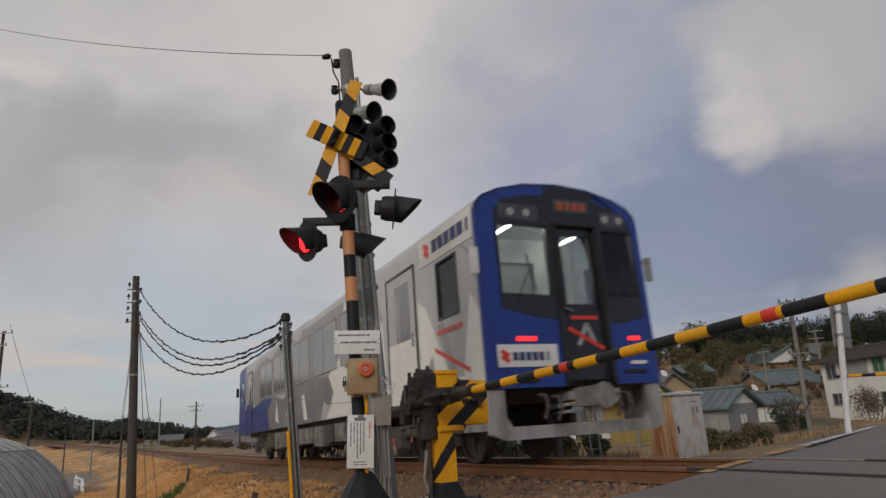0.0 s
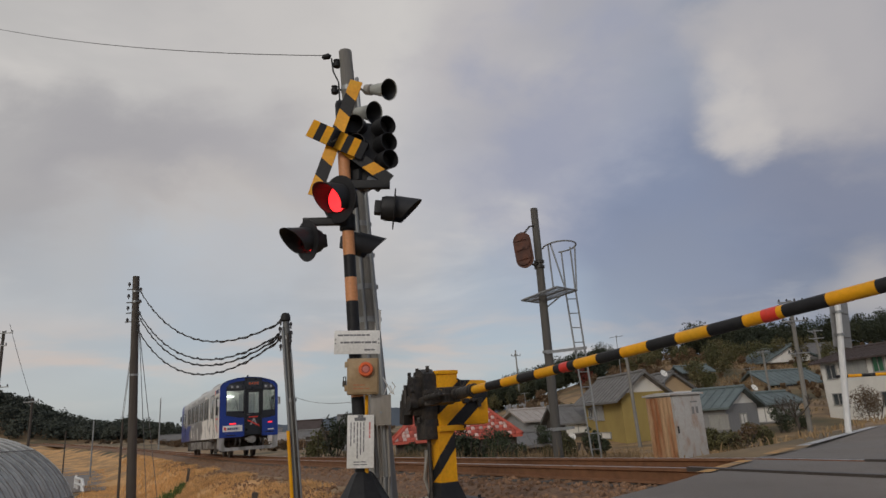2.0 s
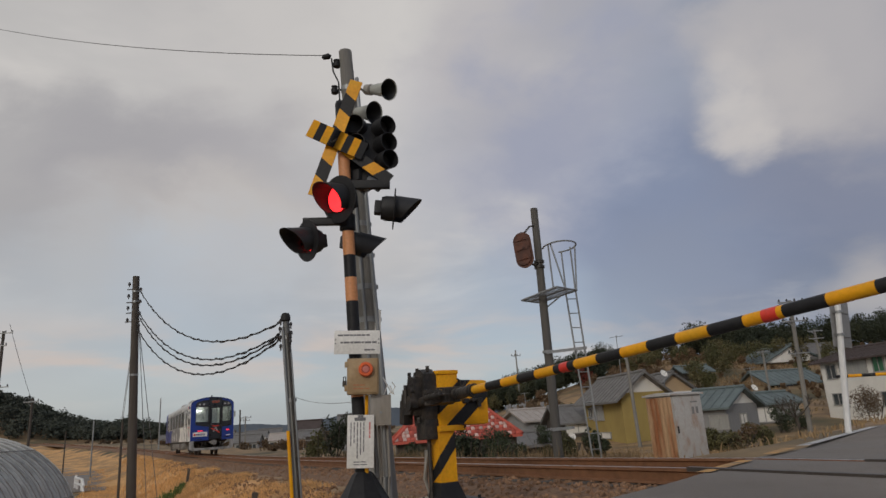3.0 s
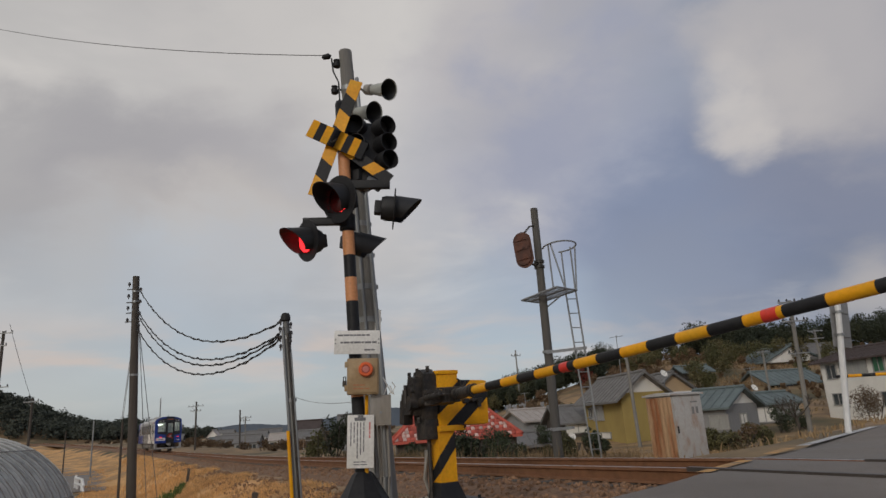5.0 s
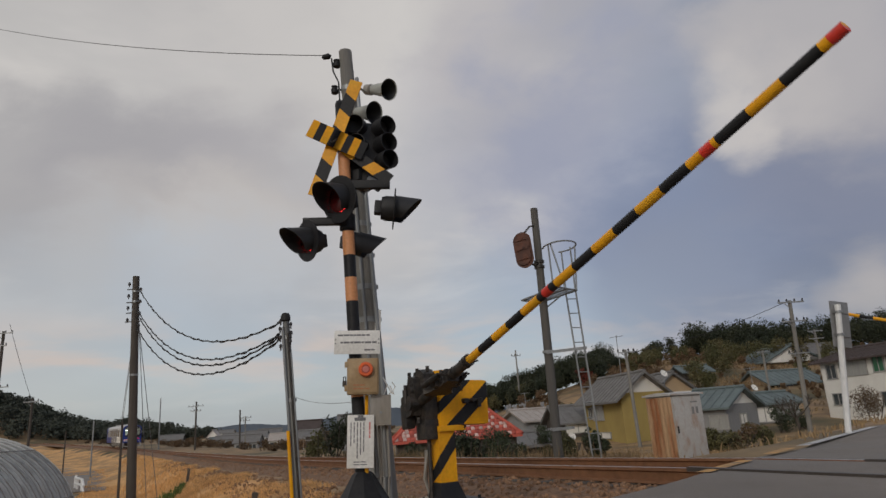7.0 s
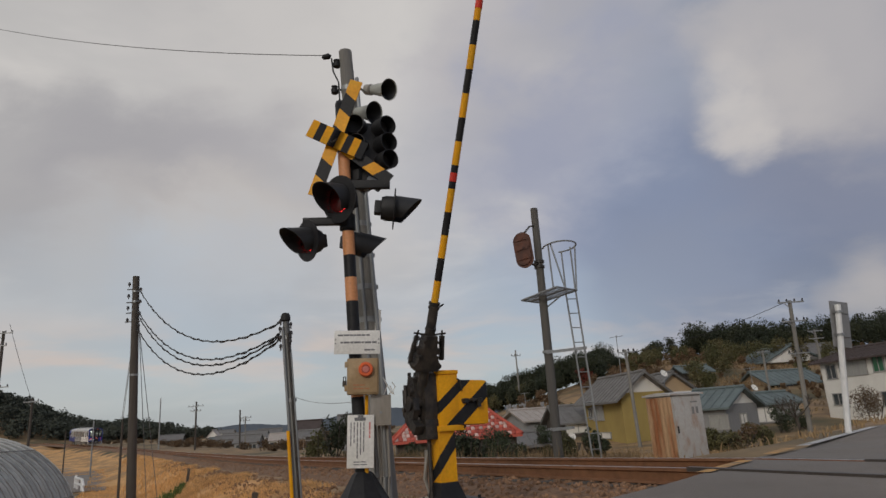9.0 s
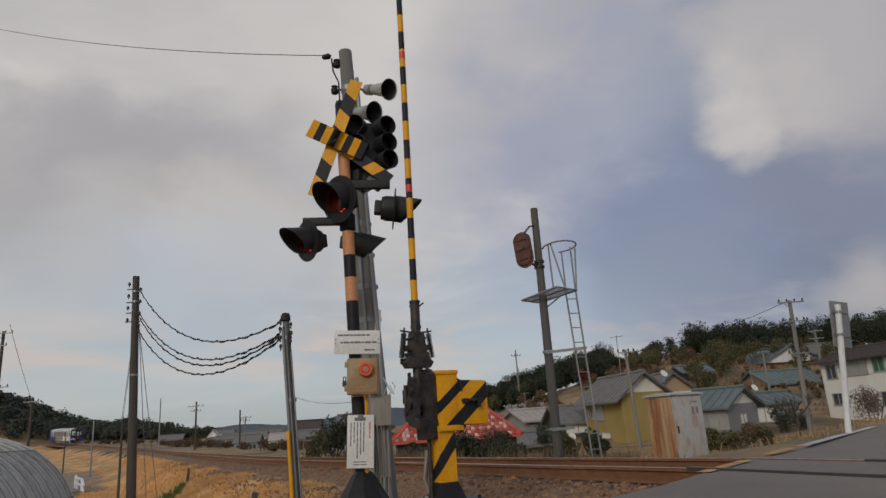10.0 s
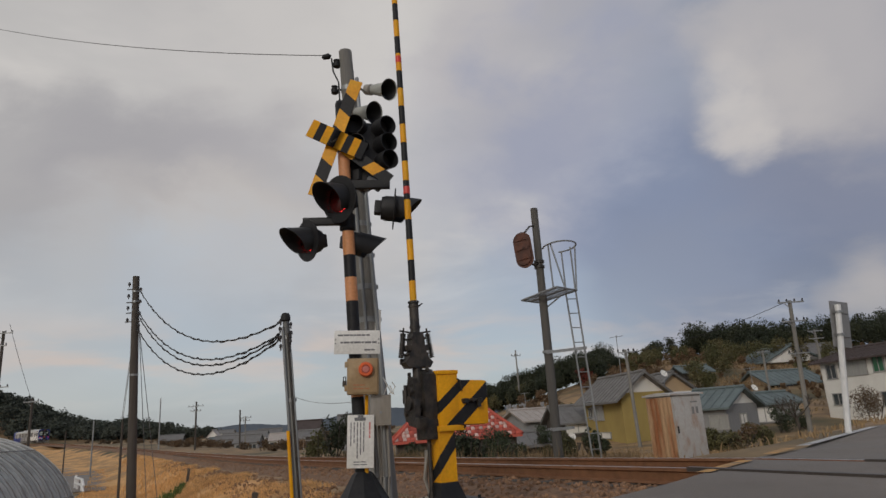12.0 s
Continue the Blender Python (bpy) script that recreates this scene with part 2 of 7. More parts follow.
def tube(bm, pts, r, seg=6, idx=0):
    """A round bar or cable along a line of points."""
    pts = [Vector(p) for p in pts]
    rings = []
    for i, p in enumerate(pts):
        d = (pts[min(i + 1, len(pts) - 1)] - pts[max(i - 1, 0)]).normalized()
        q = d.to_track_quat("Z", "Y")
        rings.append([bm.verts.new(p + q @ Vector((r * math.cos(2 * math.pi * k / seg), r * math.sin(2 * math.pi * k / seg), 0))) for k in range(seg)])
    for a, b in zip(rings, rings[1:]):
        for k in range(seg):
            f = bm.faces.new((a[k], a[(k + 1) % seg], b[(k + 1) % seg], b[k]))
            f.material_index = idx
    for ring in (rings[0][::-1], rings[-1]):
        f = bm.faces.new(ring)
        f.material_index = idx
    return bm


def lathe(bm, profile, seg=20, m=None, idx=0, arc=360.0, start=0.0):
    """Turns (radius, z) pairs round the z axis."""
    m = m or Matrix()
    n = seg if arc >= 360 else seg + 1
    rings = []
    for r, z in profile:
        rings.append([bm.verts.new(m @ Vector((r * math.cos(radians(start + arc * k / seg)), r * math.sin(radians(start + arc * k / seg)), z))) for k in range(n)])
    for a, b in zip(rings, rings[1:]):
        for k in range(seg):
            f = bm.faces.new((a[k], a[(k + 1) % n], b[(k + 1) % n], b[k]))
            f.material_index = idx
    return bm


def prism(bm, poly, lo, hi, axis="y", m=None, idx=0):
    """A flat outline (u, v), pushed along an axis from lo to hi. axis y: u is x and v is z; axis x: u is y, v is z; axis z: u is x, v is y."""
    m = m or Matrix()

    def at(u, v, w):
        return m @ Vector({"y": (u, w, v), "x": (w, u, v), "z": (u, v, w)}[axis])

    a = [bm.verts.new(at(u, v, lo)) for u, v in poly]
    b = [bm.verts.new(at(u, v, hi)) for u, v in poly]
    n = len(poly)
    faces = [bm.faces.new(a[::-1]), bm.faces.new(b)]
    for k in range(n):
        faces.append(bm.faces.new((a[k], a[(k + 1) % n], b[(k + 1) % n], b[k])))
    for f in faces:
        f.material_index = idx
    return bm


def raw(name, verts, faces, material, parent=None, smooth=False):
    me = bpy.data.meshes.new(name)
    me.from_pydata(verts, [], faces)
    me.materials.append(material)
    if smooth:
        me.polygons.foreach_set("use_smooth", [True] * len(me.polygons))
    ob = new(name, me)
    if parent:
        ob.parent = parent
    return ob


def bars(bm, rows, x0, x1, z0, z1, y, thick=0.002, seed=1, vertical=False):
    """Unreadable writing: plain bars in rows (or columns) on a board that faces -y."""
    rnd = random.Random(seed)
    for k in range(rows):
        if vertical:
            u = x0 + (x1 - x0) * (k + 0.5) / rows
            w = (x1 - x0) / rows * 0.34
            end = z1 - (z1 - z0) * rnd.uniform(0.55, 1.0)
            v = z1
            while v - 0.02 > end:
                n = rnd.uniform(0.02, 0.07)
                lo = max(end, v - n)
                box(bm, (w, thick, v - lo), (u, y, (v + lo) / 2))
                v = lo - 0.006
        else:
            v = z1 - (z1 - z0) * (k + 0.5) / rows
            h = (z1 - z0) / rows * 0.36
            end = x0 + (x1 - x0) * rnd.uniform(0.6, 1.0)
            u = x0
            while u + 0.02 < end:
                n = rnd.uniform(0.02, 0.06)
                hi = min(end, u + n)
                box(bm, (hi - u, thick, h), ((u + hi) / 2, y, v))
                u = hi + 0.007
    return bm
# ---------------------------------------------------------------- the line of the track
STEP = 0.5
TS = np.arange(-60, 340.01, STEP)
TH = 0.4547 + 0.231e-3 * np.maximum(TS, -12) + 7.7367e-6 * TS * np.maximum(TS, 0)
TX = np.concatenate([[0], np.cumsum(-np.sin(TH[:-1]) * STEP)])
TY = np.concatenate([[0], np.cumsum(np.cos(TH[:-1]) * STEP)])
ZERO = int(60 / STEP)
TX, TY = TX - TX[ZERO] - 1.67, TY - TY[ZERO] + 15.803
SC = np.clip(TS, -10, 204)
TZ = -1.3948e-2 * SC + 1.276e-4 * SC ** 2 - 0.0353 * np.exp(-((SC - 14) / 12) ** 2)


def track_at(s):
    """Place on the track's middle at rail level, s metres along it, and its heading (0 looks along +y, to the left is positive)."""
    return Vector((np.interp(s, TS, TX), np.interp(s, TS, TY), np.interp(s, TS, TZ))), float(np.interp(s, TS, TH))


def beside(s, d, z=0.0):
    """Place d metres to the camera's side of the track, z metres over rail level."""
    p, h = track_at(s)
    return p + Vector((-math.cos(h) * d, -math.sin(h) * d, z))


ROAD_AT, ROAD_DIR = Vector((3.1, 3.4)), Vector((0.65, 0.76)).normalized()
ROAD_HALF, ROAD_Z = 2.5, 0.132


def smooth01(x):
    x = np.clip(x, 0, 1)
    return x * x * (3 - 2 * x)


def ground_z(x, y):
    """Height of the ground; x and y may be arrays."""
    x, y = np.asarray(x, float), np.asarray(y, float)
    sel = slice(0, len(TS), 4)
    dx, dy = x[..., None] - TX[sel], y[..., None] - TY[sel]
    k = np.argmin(dx * dx + dy * dy, axis=-1)
    h, zt = TH[sel][k], TZ[sel][k]
    px, py = x - TX[sel][k], y - TY[sel][k]
    d = -np.cos(h) * px - np.sin(h) * py
    bed = zt - 0.30
    side = np.where(d > 0, bed - 1.25 * smooth01((d - 2.3) / 3.6), bed - 0.45 * smooth01((-d - 2.2) / 2.5) - 0.75 * smooth01((-d - 8) / 16))
    far = np.hypot(x, y)
    z = side + 0.10 * np.sin(x * 0.7) * np.cos(y * 0.45) * smooth01((np.abs(d) - 3) / 3)
    # the wooded hill behind the village, and the low hill beyond the field
    z = z + 11.0 * smooth01((x + 15 - (y - 120) * 0.12) / 58) * smooth01((y - 42) / 80)
    left = np.arctan2(-x, y)
    ridge = 15.0 * smooth01((left - 0.485) / 0.13) + 5.5 * smooth01((left - 0.36) / 0.10)
    z = z + ridge * smooth01((far - 270) / 70)
    # the road crosses on its own low ramp
    rx, ry = x - ROAD_AT.x, y - ROAD_AT.y
    across = np.abs(rx * ROAD_DIR.y - ry * ROAD_DIR.x)
    w = 1 - smooth01((across - ROAD_HALF - 0.5) / 3.2)
    w = w * (1 - smooth01((far - 40) / 30))
    return z * (1 - w) + (ROAD_Z - 0.05 - 0.27 * smooth01((across - ROAD_HALF + 0.05) / 1.5) * smooth01((2.6 - np.abs(d)) / 0.8)) * w


def gz(x, y):
    return float(ground_z(np.array([x]), np.array([y]))[0])


EARTH = mat("earth with dry grass", (0.22, 0.145, 0.08), 0.95, second=(0.38, 0.25, 0.12), scale=0.5, amount=0.9, bump=0.5, fine=9,
            third=(0.10, 0.085, 0.045), third_scale=0.09)
BANK = mat("dry golden turf", (0.66, 0.375, 0.15), 0.95, second=(0.52, 0.29, 0.11), scale=1.4, amount=0.8, bump=0.6, fine=14, third=(0.36, 0.22, 0.10), third_scale=0.3)
ASPHALT = mat("worn asphalt", (0.245, 0.215, 0.19), 0.9, second=(0.175, 0.154, 0.138), scale=0.8, bump=0.8, fine=110, third=(0.23, 0.212, 0.195), third_scale=0.35)
BALLAST = mat("brown ballast", (0.28, 0.16, 0.09), 0.95, second=(0.14, 0.08, 0.048), scale=11, amount=0.9, bump=0.8, fine=30, spread=0.4)


def build_ground():
    xs = np.unique(np.concatenate([np.arange(-40, 36, 0.6), np.arange(-130, 110, 5), np.arange(-600, 620, 25),
                                   np.array([-4000, -2500, -1500, -1000, -800, 800, 1000, 1500, 2500, 4000])]).round(2))
    ys = np.unique(np.concatenate([np.arange(-12, 44, 0.6), np.arange(-60, 160, 4), np.arange(-300, 620, 20),
                                   np.array([-4000, -2000, -1000, -600, 800, 1000, 1500, 2500, 4000])]).round(2))
    X, Y = np.meshgrid(xs, ys)
    Z = np.concatenate([ground_z(X[k:k + 40], Y[k:k + 40]) for k in range(0, len(ys), 40)])
    n = len(xs)
    verts = np.stack([X.ravel(), Y.ravel(), Z.ravel()], 1).tolist()
    faces = [(j * n + i, j * n + i + 1, (j + 1) * n + i + 1, (j + 1) * n + i) for j in range(len(ys) - 1) for i in range(n - 1)]
    ob = raw("ground", verts, faces, EARTH, smooth=True)
    ob.data.materials.append(BANK)
    mid = np.array([[(verts[f[0]][k] + verts[f[2]][k]) / 2 for k in (0, 1)] for f in faces])
    slots = np.zeros(len(faces), int)
    near = (np.abs(mid[:, 0]) < 150) & (mid[:, 1] > 4) & (mid[:, 1] < 200)
    sel = slice(0, len(TS), 4)
    k = np.argmin((mid[near, 0][:, None] - TX[sel]) ** 2 + (mid[near, 1][:, None] - TY[sel]) ** 2, axis=1)
    d = -np.cos(TH[sel][k]) * (mid[near, 0] - TX[sel][k]) - np.sin(TH[sel][k]) * (mid[near, 1] - TY[sel][k])
    slots[near] = ((d > 2.4) & (d < np.where(TS[sel][k] > 60, 17, 7.5)) & (TS[sel][k] > -5)).astype(int)
    ob.data.polygons.foreach_set("material_index", slots)
    tagged(ob, "brown earth and dry grass of low fields and hills", "ground", kind="structure")


build_ground()


def sweep(profile, offset, s0, s1, step, material, name, parent, idx=None, smooth=40):
    """A profile (across, up) carried along the track at an offset."""
    n, rings = len(profile), []
    bm = bmesh.new()
    for s in np.arange(s0, s1 + 0.01, step):
        rings.append([bm.verts.new(beside(s, offset + u, v)) for u, v in profile])
    for a, b in zip(rings, rings[1:]):
        for k in range(n):
            f = bm.faces.new((a[k], a[(k + 1) % n], b[(k + 1) % n], b[k]))
            if idx:
                f.material_index = idx[k]
    bm.faces.new(rings[0])
    bm.faces.new(rings[-1][::-1])
    return part(name, bm, material, parent, smooth=smooth)


RAIL = [(-0.032, 0.0), (0.032, 0.0), (0.034, -0.032), (0.009, -0.045), (0.009, -0.125), (0.062, -0.142), (0.062, -0.153),
        (-0.062, -0.153), (-0.062, -0.142), (-0.009, -0.125), (-0.009, -0.045), (-0.034, -0.032)]


def build_track():
    track = thing("railway_track", Matrix(), "single railway track with rusty rails on brown ballast", "railway track", kind="structure")
    for off in (0.565, -0.565):
        sweep(RAIL, off, -40, 320, 1.0, [RUST, RAIL_TOP], "rail", track, idx=[1] + [0] * 11)
    # bed of ballast
    bed = [(-2.1, -0.42), (-1.55, -0.17), (1.55, -0.17), (2.15, -0.42)]
    sweep(bed, 0.0, -40, 320, 1.0, BALLAST, "ballast_bed", track)
    bm = bmesh.new()
    box(bm, (1.9, 0.2, 0.12), (0, 0, -0.215), bevel=0.015)
    first = None
    for k in range(0, 110):
        p, h = track_at(-16 + k * 0.62)
        m = Matrix.Translation(p) @ Matrix.Rotation(h, 4, "Z")
        if first is None:
            first = part("sleeper", bm, OLD_WOOD, track, "weathered timber sleeper", m)
        else:
            again(first, m)
    # loose stones over the bed and its shoulder
    rnd = random.Random(4)
    verts, faces = [], []
    ico = [(0, 0, 1), (0.9, 0, 0.1), (0.25, 0.85, 0), (-0.75, 0.5, 0.1), (-0.7, -0.55, 0), (0.3, -0.85, 0.1), (0, 0, -1)]
    tri = [(0, 1, 2), (0, 2, 3), (0, 3, 4), (0, 4, 5), (0, 5, 1), (6, 2, 1), (6, 3, 2), (6, 4, 3), (6, 5, 4), (6, 1, 5)]
    for k in range(11000):
        s = -11 + 45 * rnd.random() ** 1.5
        d = rnd.uniform(-2.0, 3.3)
        if abs(abs(d) - 0.565) < 0.1:
            continue
        q = beside(s, d)
        rel = Vector((q.x, q.y)) - ROAD_AT
        if abs(rel.x * ROAD_DIR.y - rel.y * ROAD_DIR.x) < ROAD_HALF + 0.12:
            continue
        top = track_at(s)[0].z - 0.17 if abs(d) < 1.55 else track_at(s)[0].z - 0.17 - 0.25 * min(1, (abs(d) - 1.55) / 0.55)
        if abs(d) > 2.1:
            top = gz(q.x, q.y) + 0.01
        r = rnd.uniform(0.018, 0.045)
        m = Matrix.Translation((q.x, q.y, top + r * 0.2)) @ Euler((rnd.uniform(0, 6), rnd.uniform(0, 6), rnd.uniform(0, 6))).to_matrix().to_4x4()
        n = len(verts)
        verts += [tuple(m @ Vector((a * r * rnd.uniform(0.7, 1.3), b * r * rnd.uniform(0.7, 1.2), c * r * 0.75))) for a, b, c in ico]
        faces += [tuple(n + i for i in t) for t in tri]
    ob = raw("ballast_stones", verts, faces, BALLAST)
    tagged(ob, "loose brown crushed stone ballast along the rails", "ballast", kind="stuff")


build_track()


def road_point(along, across, z):
    n = Vector((ROAD_DIR.y, -ROAD_DIR.x))
    q = ROAD_AT + ROAD_DIR * along + n * across
    return (q.x, q.y, z)


def build_road():
    road = thing("road", Matrix(), "grey worn asphalt road over the level crossing", "road", kind="structure")
    bm = bmesh.new()
    rows = []
    for k in range(-60, 200):
        a = k * 0.5
        fall = ROAD_Z + 0.012 * math.sin(a * 0.9)
        rows.append([bm.verts.new(road_point(a, u + 0.06 * math.sin(a * 1.7) * (abs(u) > 2), fall - (0.06 if abs(u) > ROAD_HALF else 0))) for u in (-2.62, -2.5, -1.2, 0, 1.2, 2.5, 2.62)])
    for a, b in zip(rows, rows[1:]):
        for i in range(6):
            bm.faces.new((a[i], a[i + 1], b[i + 1], b[i]))
    part("asphalt", bm, ASPHALT, road)
    mat("dark rail in asphalt", (0.10, 0.085, 0.075), 0.5, 0.5, bump=0.1)
    # steel-edged slots in which the rails lie
    for off in (0.565, -0.565):
        sweep([(-0.034, 0.012), (0.034, 0.012), (0.034, -0.03), (-0.034, -0.03)], off, -15.5, -10.0 if off > 0 else -10.6, 0.5, MATS["dark rail in asphalt"], "crossing_rail", road)
    return road


ROAD = build_road()
# ---------------------------------------------------------------- the railcar (x runs from the near end to the far end, +y is the camera's side)
LONG, HALF_W, SILL = 20.5, 1.4, 0.97
SILVER = mat("silver grey coach paint", (0.50, 0.50, 0.495), 0.38, second=(0.43, 0.43, 0.425), scale=1.2, amount=0.6, bump=0.03, streak=3)
COACH_WHITE = mat("off-white coach paint", (0.84, 0.83, 0.79), 0.4, second=(0.72, 0.70, 0.66), scale=1.5, amount=0.5, bump=0.03, streak=3)
COACH_DARK = mat("dark grey coach film", (0.17, 0.17, 0.175), 0.4, second=(0.27, 0.27, 0.27), scale=2, amount=0.8, bump=0.03)
COACH_MID = mat("mid grey coach film", (0.31, 0.31, 0.32), 0.4, second=(0.40, 0.40, 0.40), scale=2, bump=0.03)
BLUE = mat("blue coach paint", (0.014, 0.042, 0.25), 0.35, second=(0.012, 0.032, 0.18), scale=2, amount=0.6, bump=0.03)
CAR_BLACK = mat("black cab front", (0.014, 0.015, 0.018), 0.3, second=(0.022, 0.022, 0.025), scale=4, bump=0.02)
UNDER = mat("dusty underframe", (0.085, 0.078, 0.07), 0.8, second=(0.11, 0.095, 0.08), scale=5, amount=0.8, bump=0.4)
SKIRT = mat("dusty grey skirt", (0.33, 0.32, 0.31), 0.6, second=(0.15, 0.14, 0.125), scale=4, amount=0.8, streak=3)
BOXES = mat("grey equipment box", (0.26, 0.25, 0.235), 0.65, second=(0.10, 0.09, 0.08), scale=4, amount=0.9, streak=2)
CABIN = mat("pale cab interior", (0.80, 0.80, 0.76), 0.6, second=(0.40, 0.40, 0.38), scale=2)
SIDE_GLASS = mat("dark side window glass", (0.20, 0.20, 0.20), 0.1, second=(0.26, 0.26, 0.258), scale=0.9, bump=0, spec=0.8)
CLEAR = glass("cab glass", (0.9, 0.95, 0.95), 0.02, 0.95)
LED = glow("orange destination display", (1.0, 0.16, 0.03), 0.025)
TAIL = glow("red tail lamp", (1.0, 0.03, 0.035), 1.5)
# strength chosen to brighten the cab behind its glass
TUBE = glow("cabin light tube", (1.0, 0.97, 0.88), 9.0)
TYRE = mat("steel wheel", (0.12, 0.10, 0.085), 0.5, 0.6, second=(0.07, 0.05, 0.04), scale=8)

PROFILE = [(1.4, 3.34), (1.37, 3.46), (1.26, 3.58), (1.0, 3.70), (0.55, 3.81), (0.0, 3.85), (-0.55, 3.81), (-1.0, 3.70), (-1.26, 3.58), (-1.37, 3.46), (-1.4, 3.34)]
HOSE_RUBBER = mat("black rubber", (0.01, 0.01, 0.011), 0.7, bump=0.05)
TRAIN = thing("railcar", Matrix(), "blue, grey and white diesel railcar running away on the track", "train")


def build_train():
    def put(name, bm, material, parent=TRAIN, label="", smooth=35):
        return part(name, bm, material, parent, label, smooth=smooth)

    def plate(name, x0, x1, z0, z1, material, proud=0.004, label="", parent=TRAIN, side=1):
        bm = bmesh.new()
        box(bm, (x1 - x0, 0.012, z1 - z0), ((x0 + x1) / 2, side * (HALF_W + proud), (z0 + z1) / 2), bevel=0.003)
        return put(name, bm, material, parent, label)

    # shell: passenger part, both cab ends
    body = bmesh.new()
    prism(body, [(-1.4, SILL), (1.4, SILL)] + PROFILE, 1.65, 18.9, "x")
    body = put("body", body, SILVER)
    bm = bmesh.new()
    prism(bm, [(-1.4, SILL), (1.4, SILL)] + PROFILE, 18.9, LONG, "x")
    put("far_cab", bm, BLUE, label="blue far cab end")
    for sgn in (1, -1):
        bm = bmesh.new()
        for x0, x1, z0, z1 in ((0.04, 1.65, SILL, 2.08), (0.04, 0.62, 2.08, 2.92), (1.28, 1.65, 2.08, 2.92), (0.04, 1.65, 2.92, 3.34)):
            box(bm, (x1 - x0, 0.05, z1 - z0), ((x0 + x1) / 2, sgn * 1.375, (z0 + z1) / 2))
        put("cab_side", bm, SILVER)
        bm = bmesh.new()
        box(bm, (0.66, 0.012, 0.84), (0.95, sgn * 1.37, 2.5))
        w = put("cab_window", bm, CLEAR)
        w.visible_shadow = False
        bm = bmesh.new()
        for a in ((0.62, 0, 0.03, 0.9), (1.28, 0, 0.03, 0.9)):
            box(bm, (0.035, 0.07, 0.88), (a[0], sgn * 1.378, 2.5), bevel=0.006)
        box(bm, (0.7, 0.07, 0.035), (0.95, sgn * 1.378, 2.08), bevel=0.006)
        box(bm, (0.7, 0.07, 0.035), (0.95, sgn * 1.378, 2.92), bevel=0.006)
        put("window_frame", bm, CAR_BLACK, w)
    bm = bmesh.new()
    inner = [(y * 0.965, z - 0.06) for y, z in PROFILE]
    prism(bm, PROFILE + inner[::-1], 0.04, 1.65, "x")
    put("cab_roof", bm, SILVER)
    bm = bmesh.new()
    box(bm, (1.6, 2.7, 0.06), (0.85, 0, 1.25))
    box(bm, (0.55, 1.0, 0.85), (0.5, 0.72, 1.62), bevel=0.04)
    box(bm, (0.4, 0.8, 0.8), (0.45, -0.95, 1.6), bevel=0.04)
    put("cab_floor", bm, BOXES, label="dark cab floor and driving desk")
    bm = bmesh.new()
    for y0, y1, z0, z1 in ((-1.34, -0.55, 1.25, 3.5), (0.25, 1.34, 1.25, 3.5), (-0.55, 0.25, 3.1, 3.5)):
        box(bm, (0.05, y1 - y0, z1 - z0), (1.6, (y0 + y1) / 2, (z0 + z1) / 2))
    put("cab_bulkhead", bm, CABIN, label="pale bulkhead behind the cab")
    bm = bmesh.new()
    box(bm, (0.04, 0.4, 0.03), (1.52, 0.75, 3.0))
    put("cabin_lamp", bm, TUBE, label="glowing tube added to brighten the cab")
    # two long ceiling tubes, added only to brighten the cab interior
    for y in (0.62, -0.75):
        bm = bmesh.new()
        box(bm, (1.1, 0.06, 0.03), (0.9, y, 3.30))
        put("cabin_lamp", bm, TUBE, label="glowing tube added to brighten the cab")

    # near end: blue rim and lower panels round two dark window masks and a dark middle bay
    edge = [(y * 0.968, z - 0.045) for y, z in PROFILE]
    bm = bmesh.new()
    prism(bm, PROFILE + edge[::-1], -0.015, 0.05, "x")
    put("roof_edge", bm, mat("dark blue roof edge", (0.012, 0.028, 0.14), 0.35, bump=0.02), label="dark blue roof edge")
    for sgn, post_in, mid, sill_out, sill_in in ((1, 1.10, 0.21, 2.0, 1.86), (-1, 1.27, 0.60, 1.90, 1.80)):
        rim = [(sgn * y, z) for y, z in ((1.4, SILL), (1.4, 3.34), (1.355, 3.30), (post_in, 3.24), (post_in, SILL))]
        bm = bmesh.new()
        prism(bm, rim, -0.015, 0.05, "x")
        put("corner_post", bm, BLUE, label="blue front corner post")
        arch = [(sgn * y, z) for y, z in ((1.36, 3.30), (1.33, 3.42), (1.22, 3.54), (0.97, 3.66), (0.53, 3.765), (mid, 3.79), (mid, 3.66), (0.62, 3.62), (0.98, 3.52), (post_in if sgn > 0 else 1.2, 3.36), (post_in, 3.24))]
        bm = bmesh.new()
        prism(bm, arch, -0.017, 0.05, "x")
        put("brow", bm, BLUE, label="blue curved brow over the window")
        low = [(sgn * y, z) for y, z in ((mid + 0.02, SILL), (post_in + 0.004, SILL), (post_in + 0.004, sill_out), (mid + 0.3, sill_in + 0.02), (mid + 0.02, sill_in))]
        bm = bmesh.new()
        prism(bm, low, -0.025, 0.05, "x")
        put("front_panel", bm, BLUE, label="blue lower front panel")
        mask = [(sgn * y, z) for y, z in ((post_in, 3.18), (post_in, 3.24), (post_in if sgn > 0 else 1.2, 3.36), (0.98, 3.52), (0.62, 3.62), (mid, 3.66), (mid, 3.18))]
        bm = bmesh.new()
        prism(bm, mask, -0.028, 0.05, "x")
        put("front_mask", bm, CAR_BLACK, label="glossy black window surround")
        apron = [(sgn * y, z) for y, z in ((mid, sill_in), (mid + 0.3, sill_in + 0.02), (post_in, sill_out), (post_in, 2.21), (mid, 2.19))]
        bm = bmesh.new()
        prism(bm, apron, -0.03, 0.05, "x")
        put("front_mask", bm, CAR_BLACK, label="black apron below the windscreen")
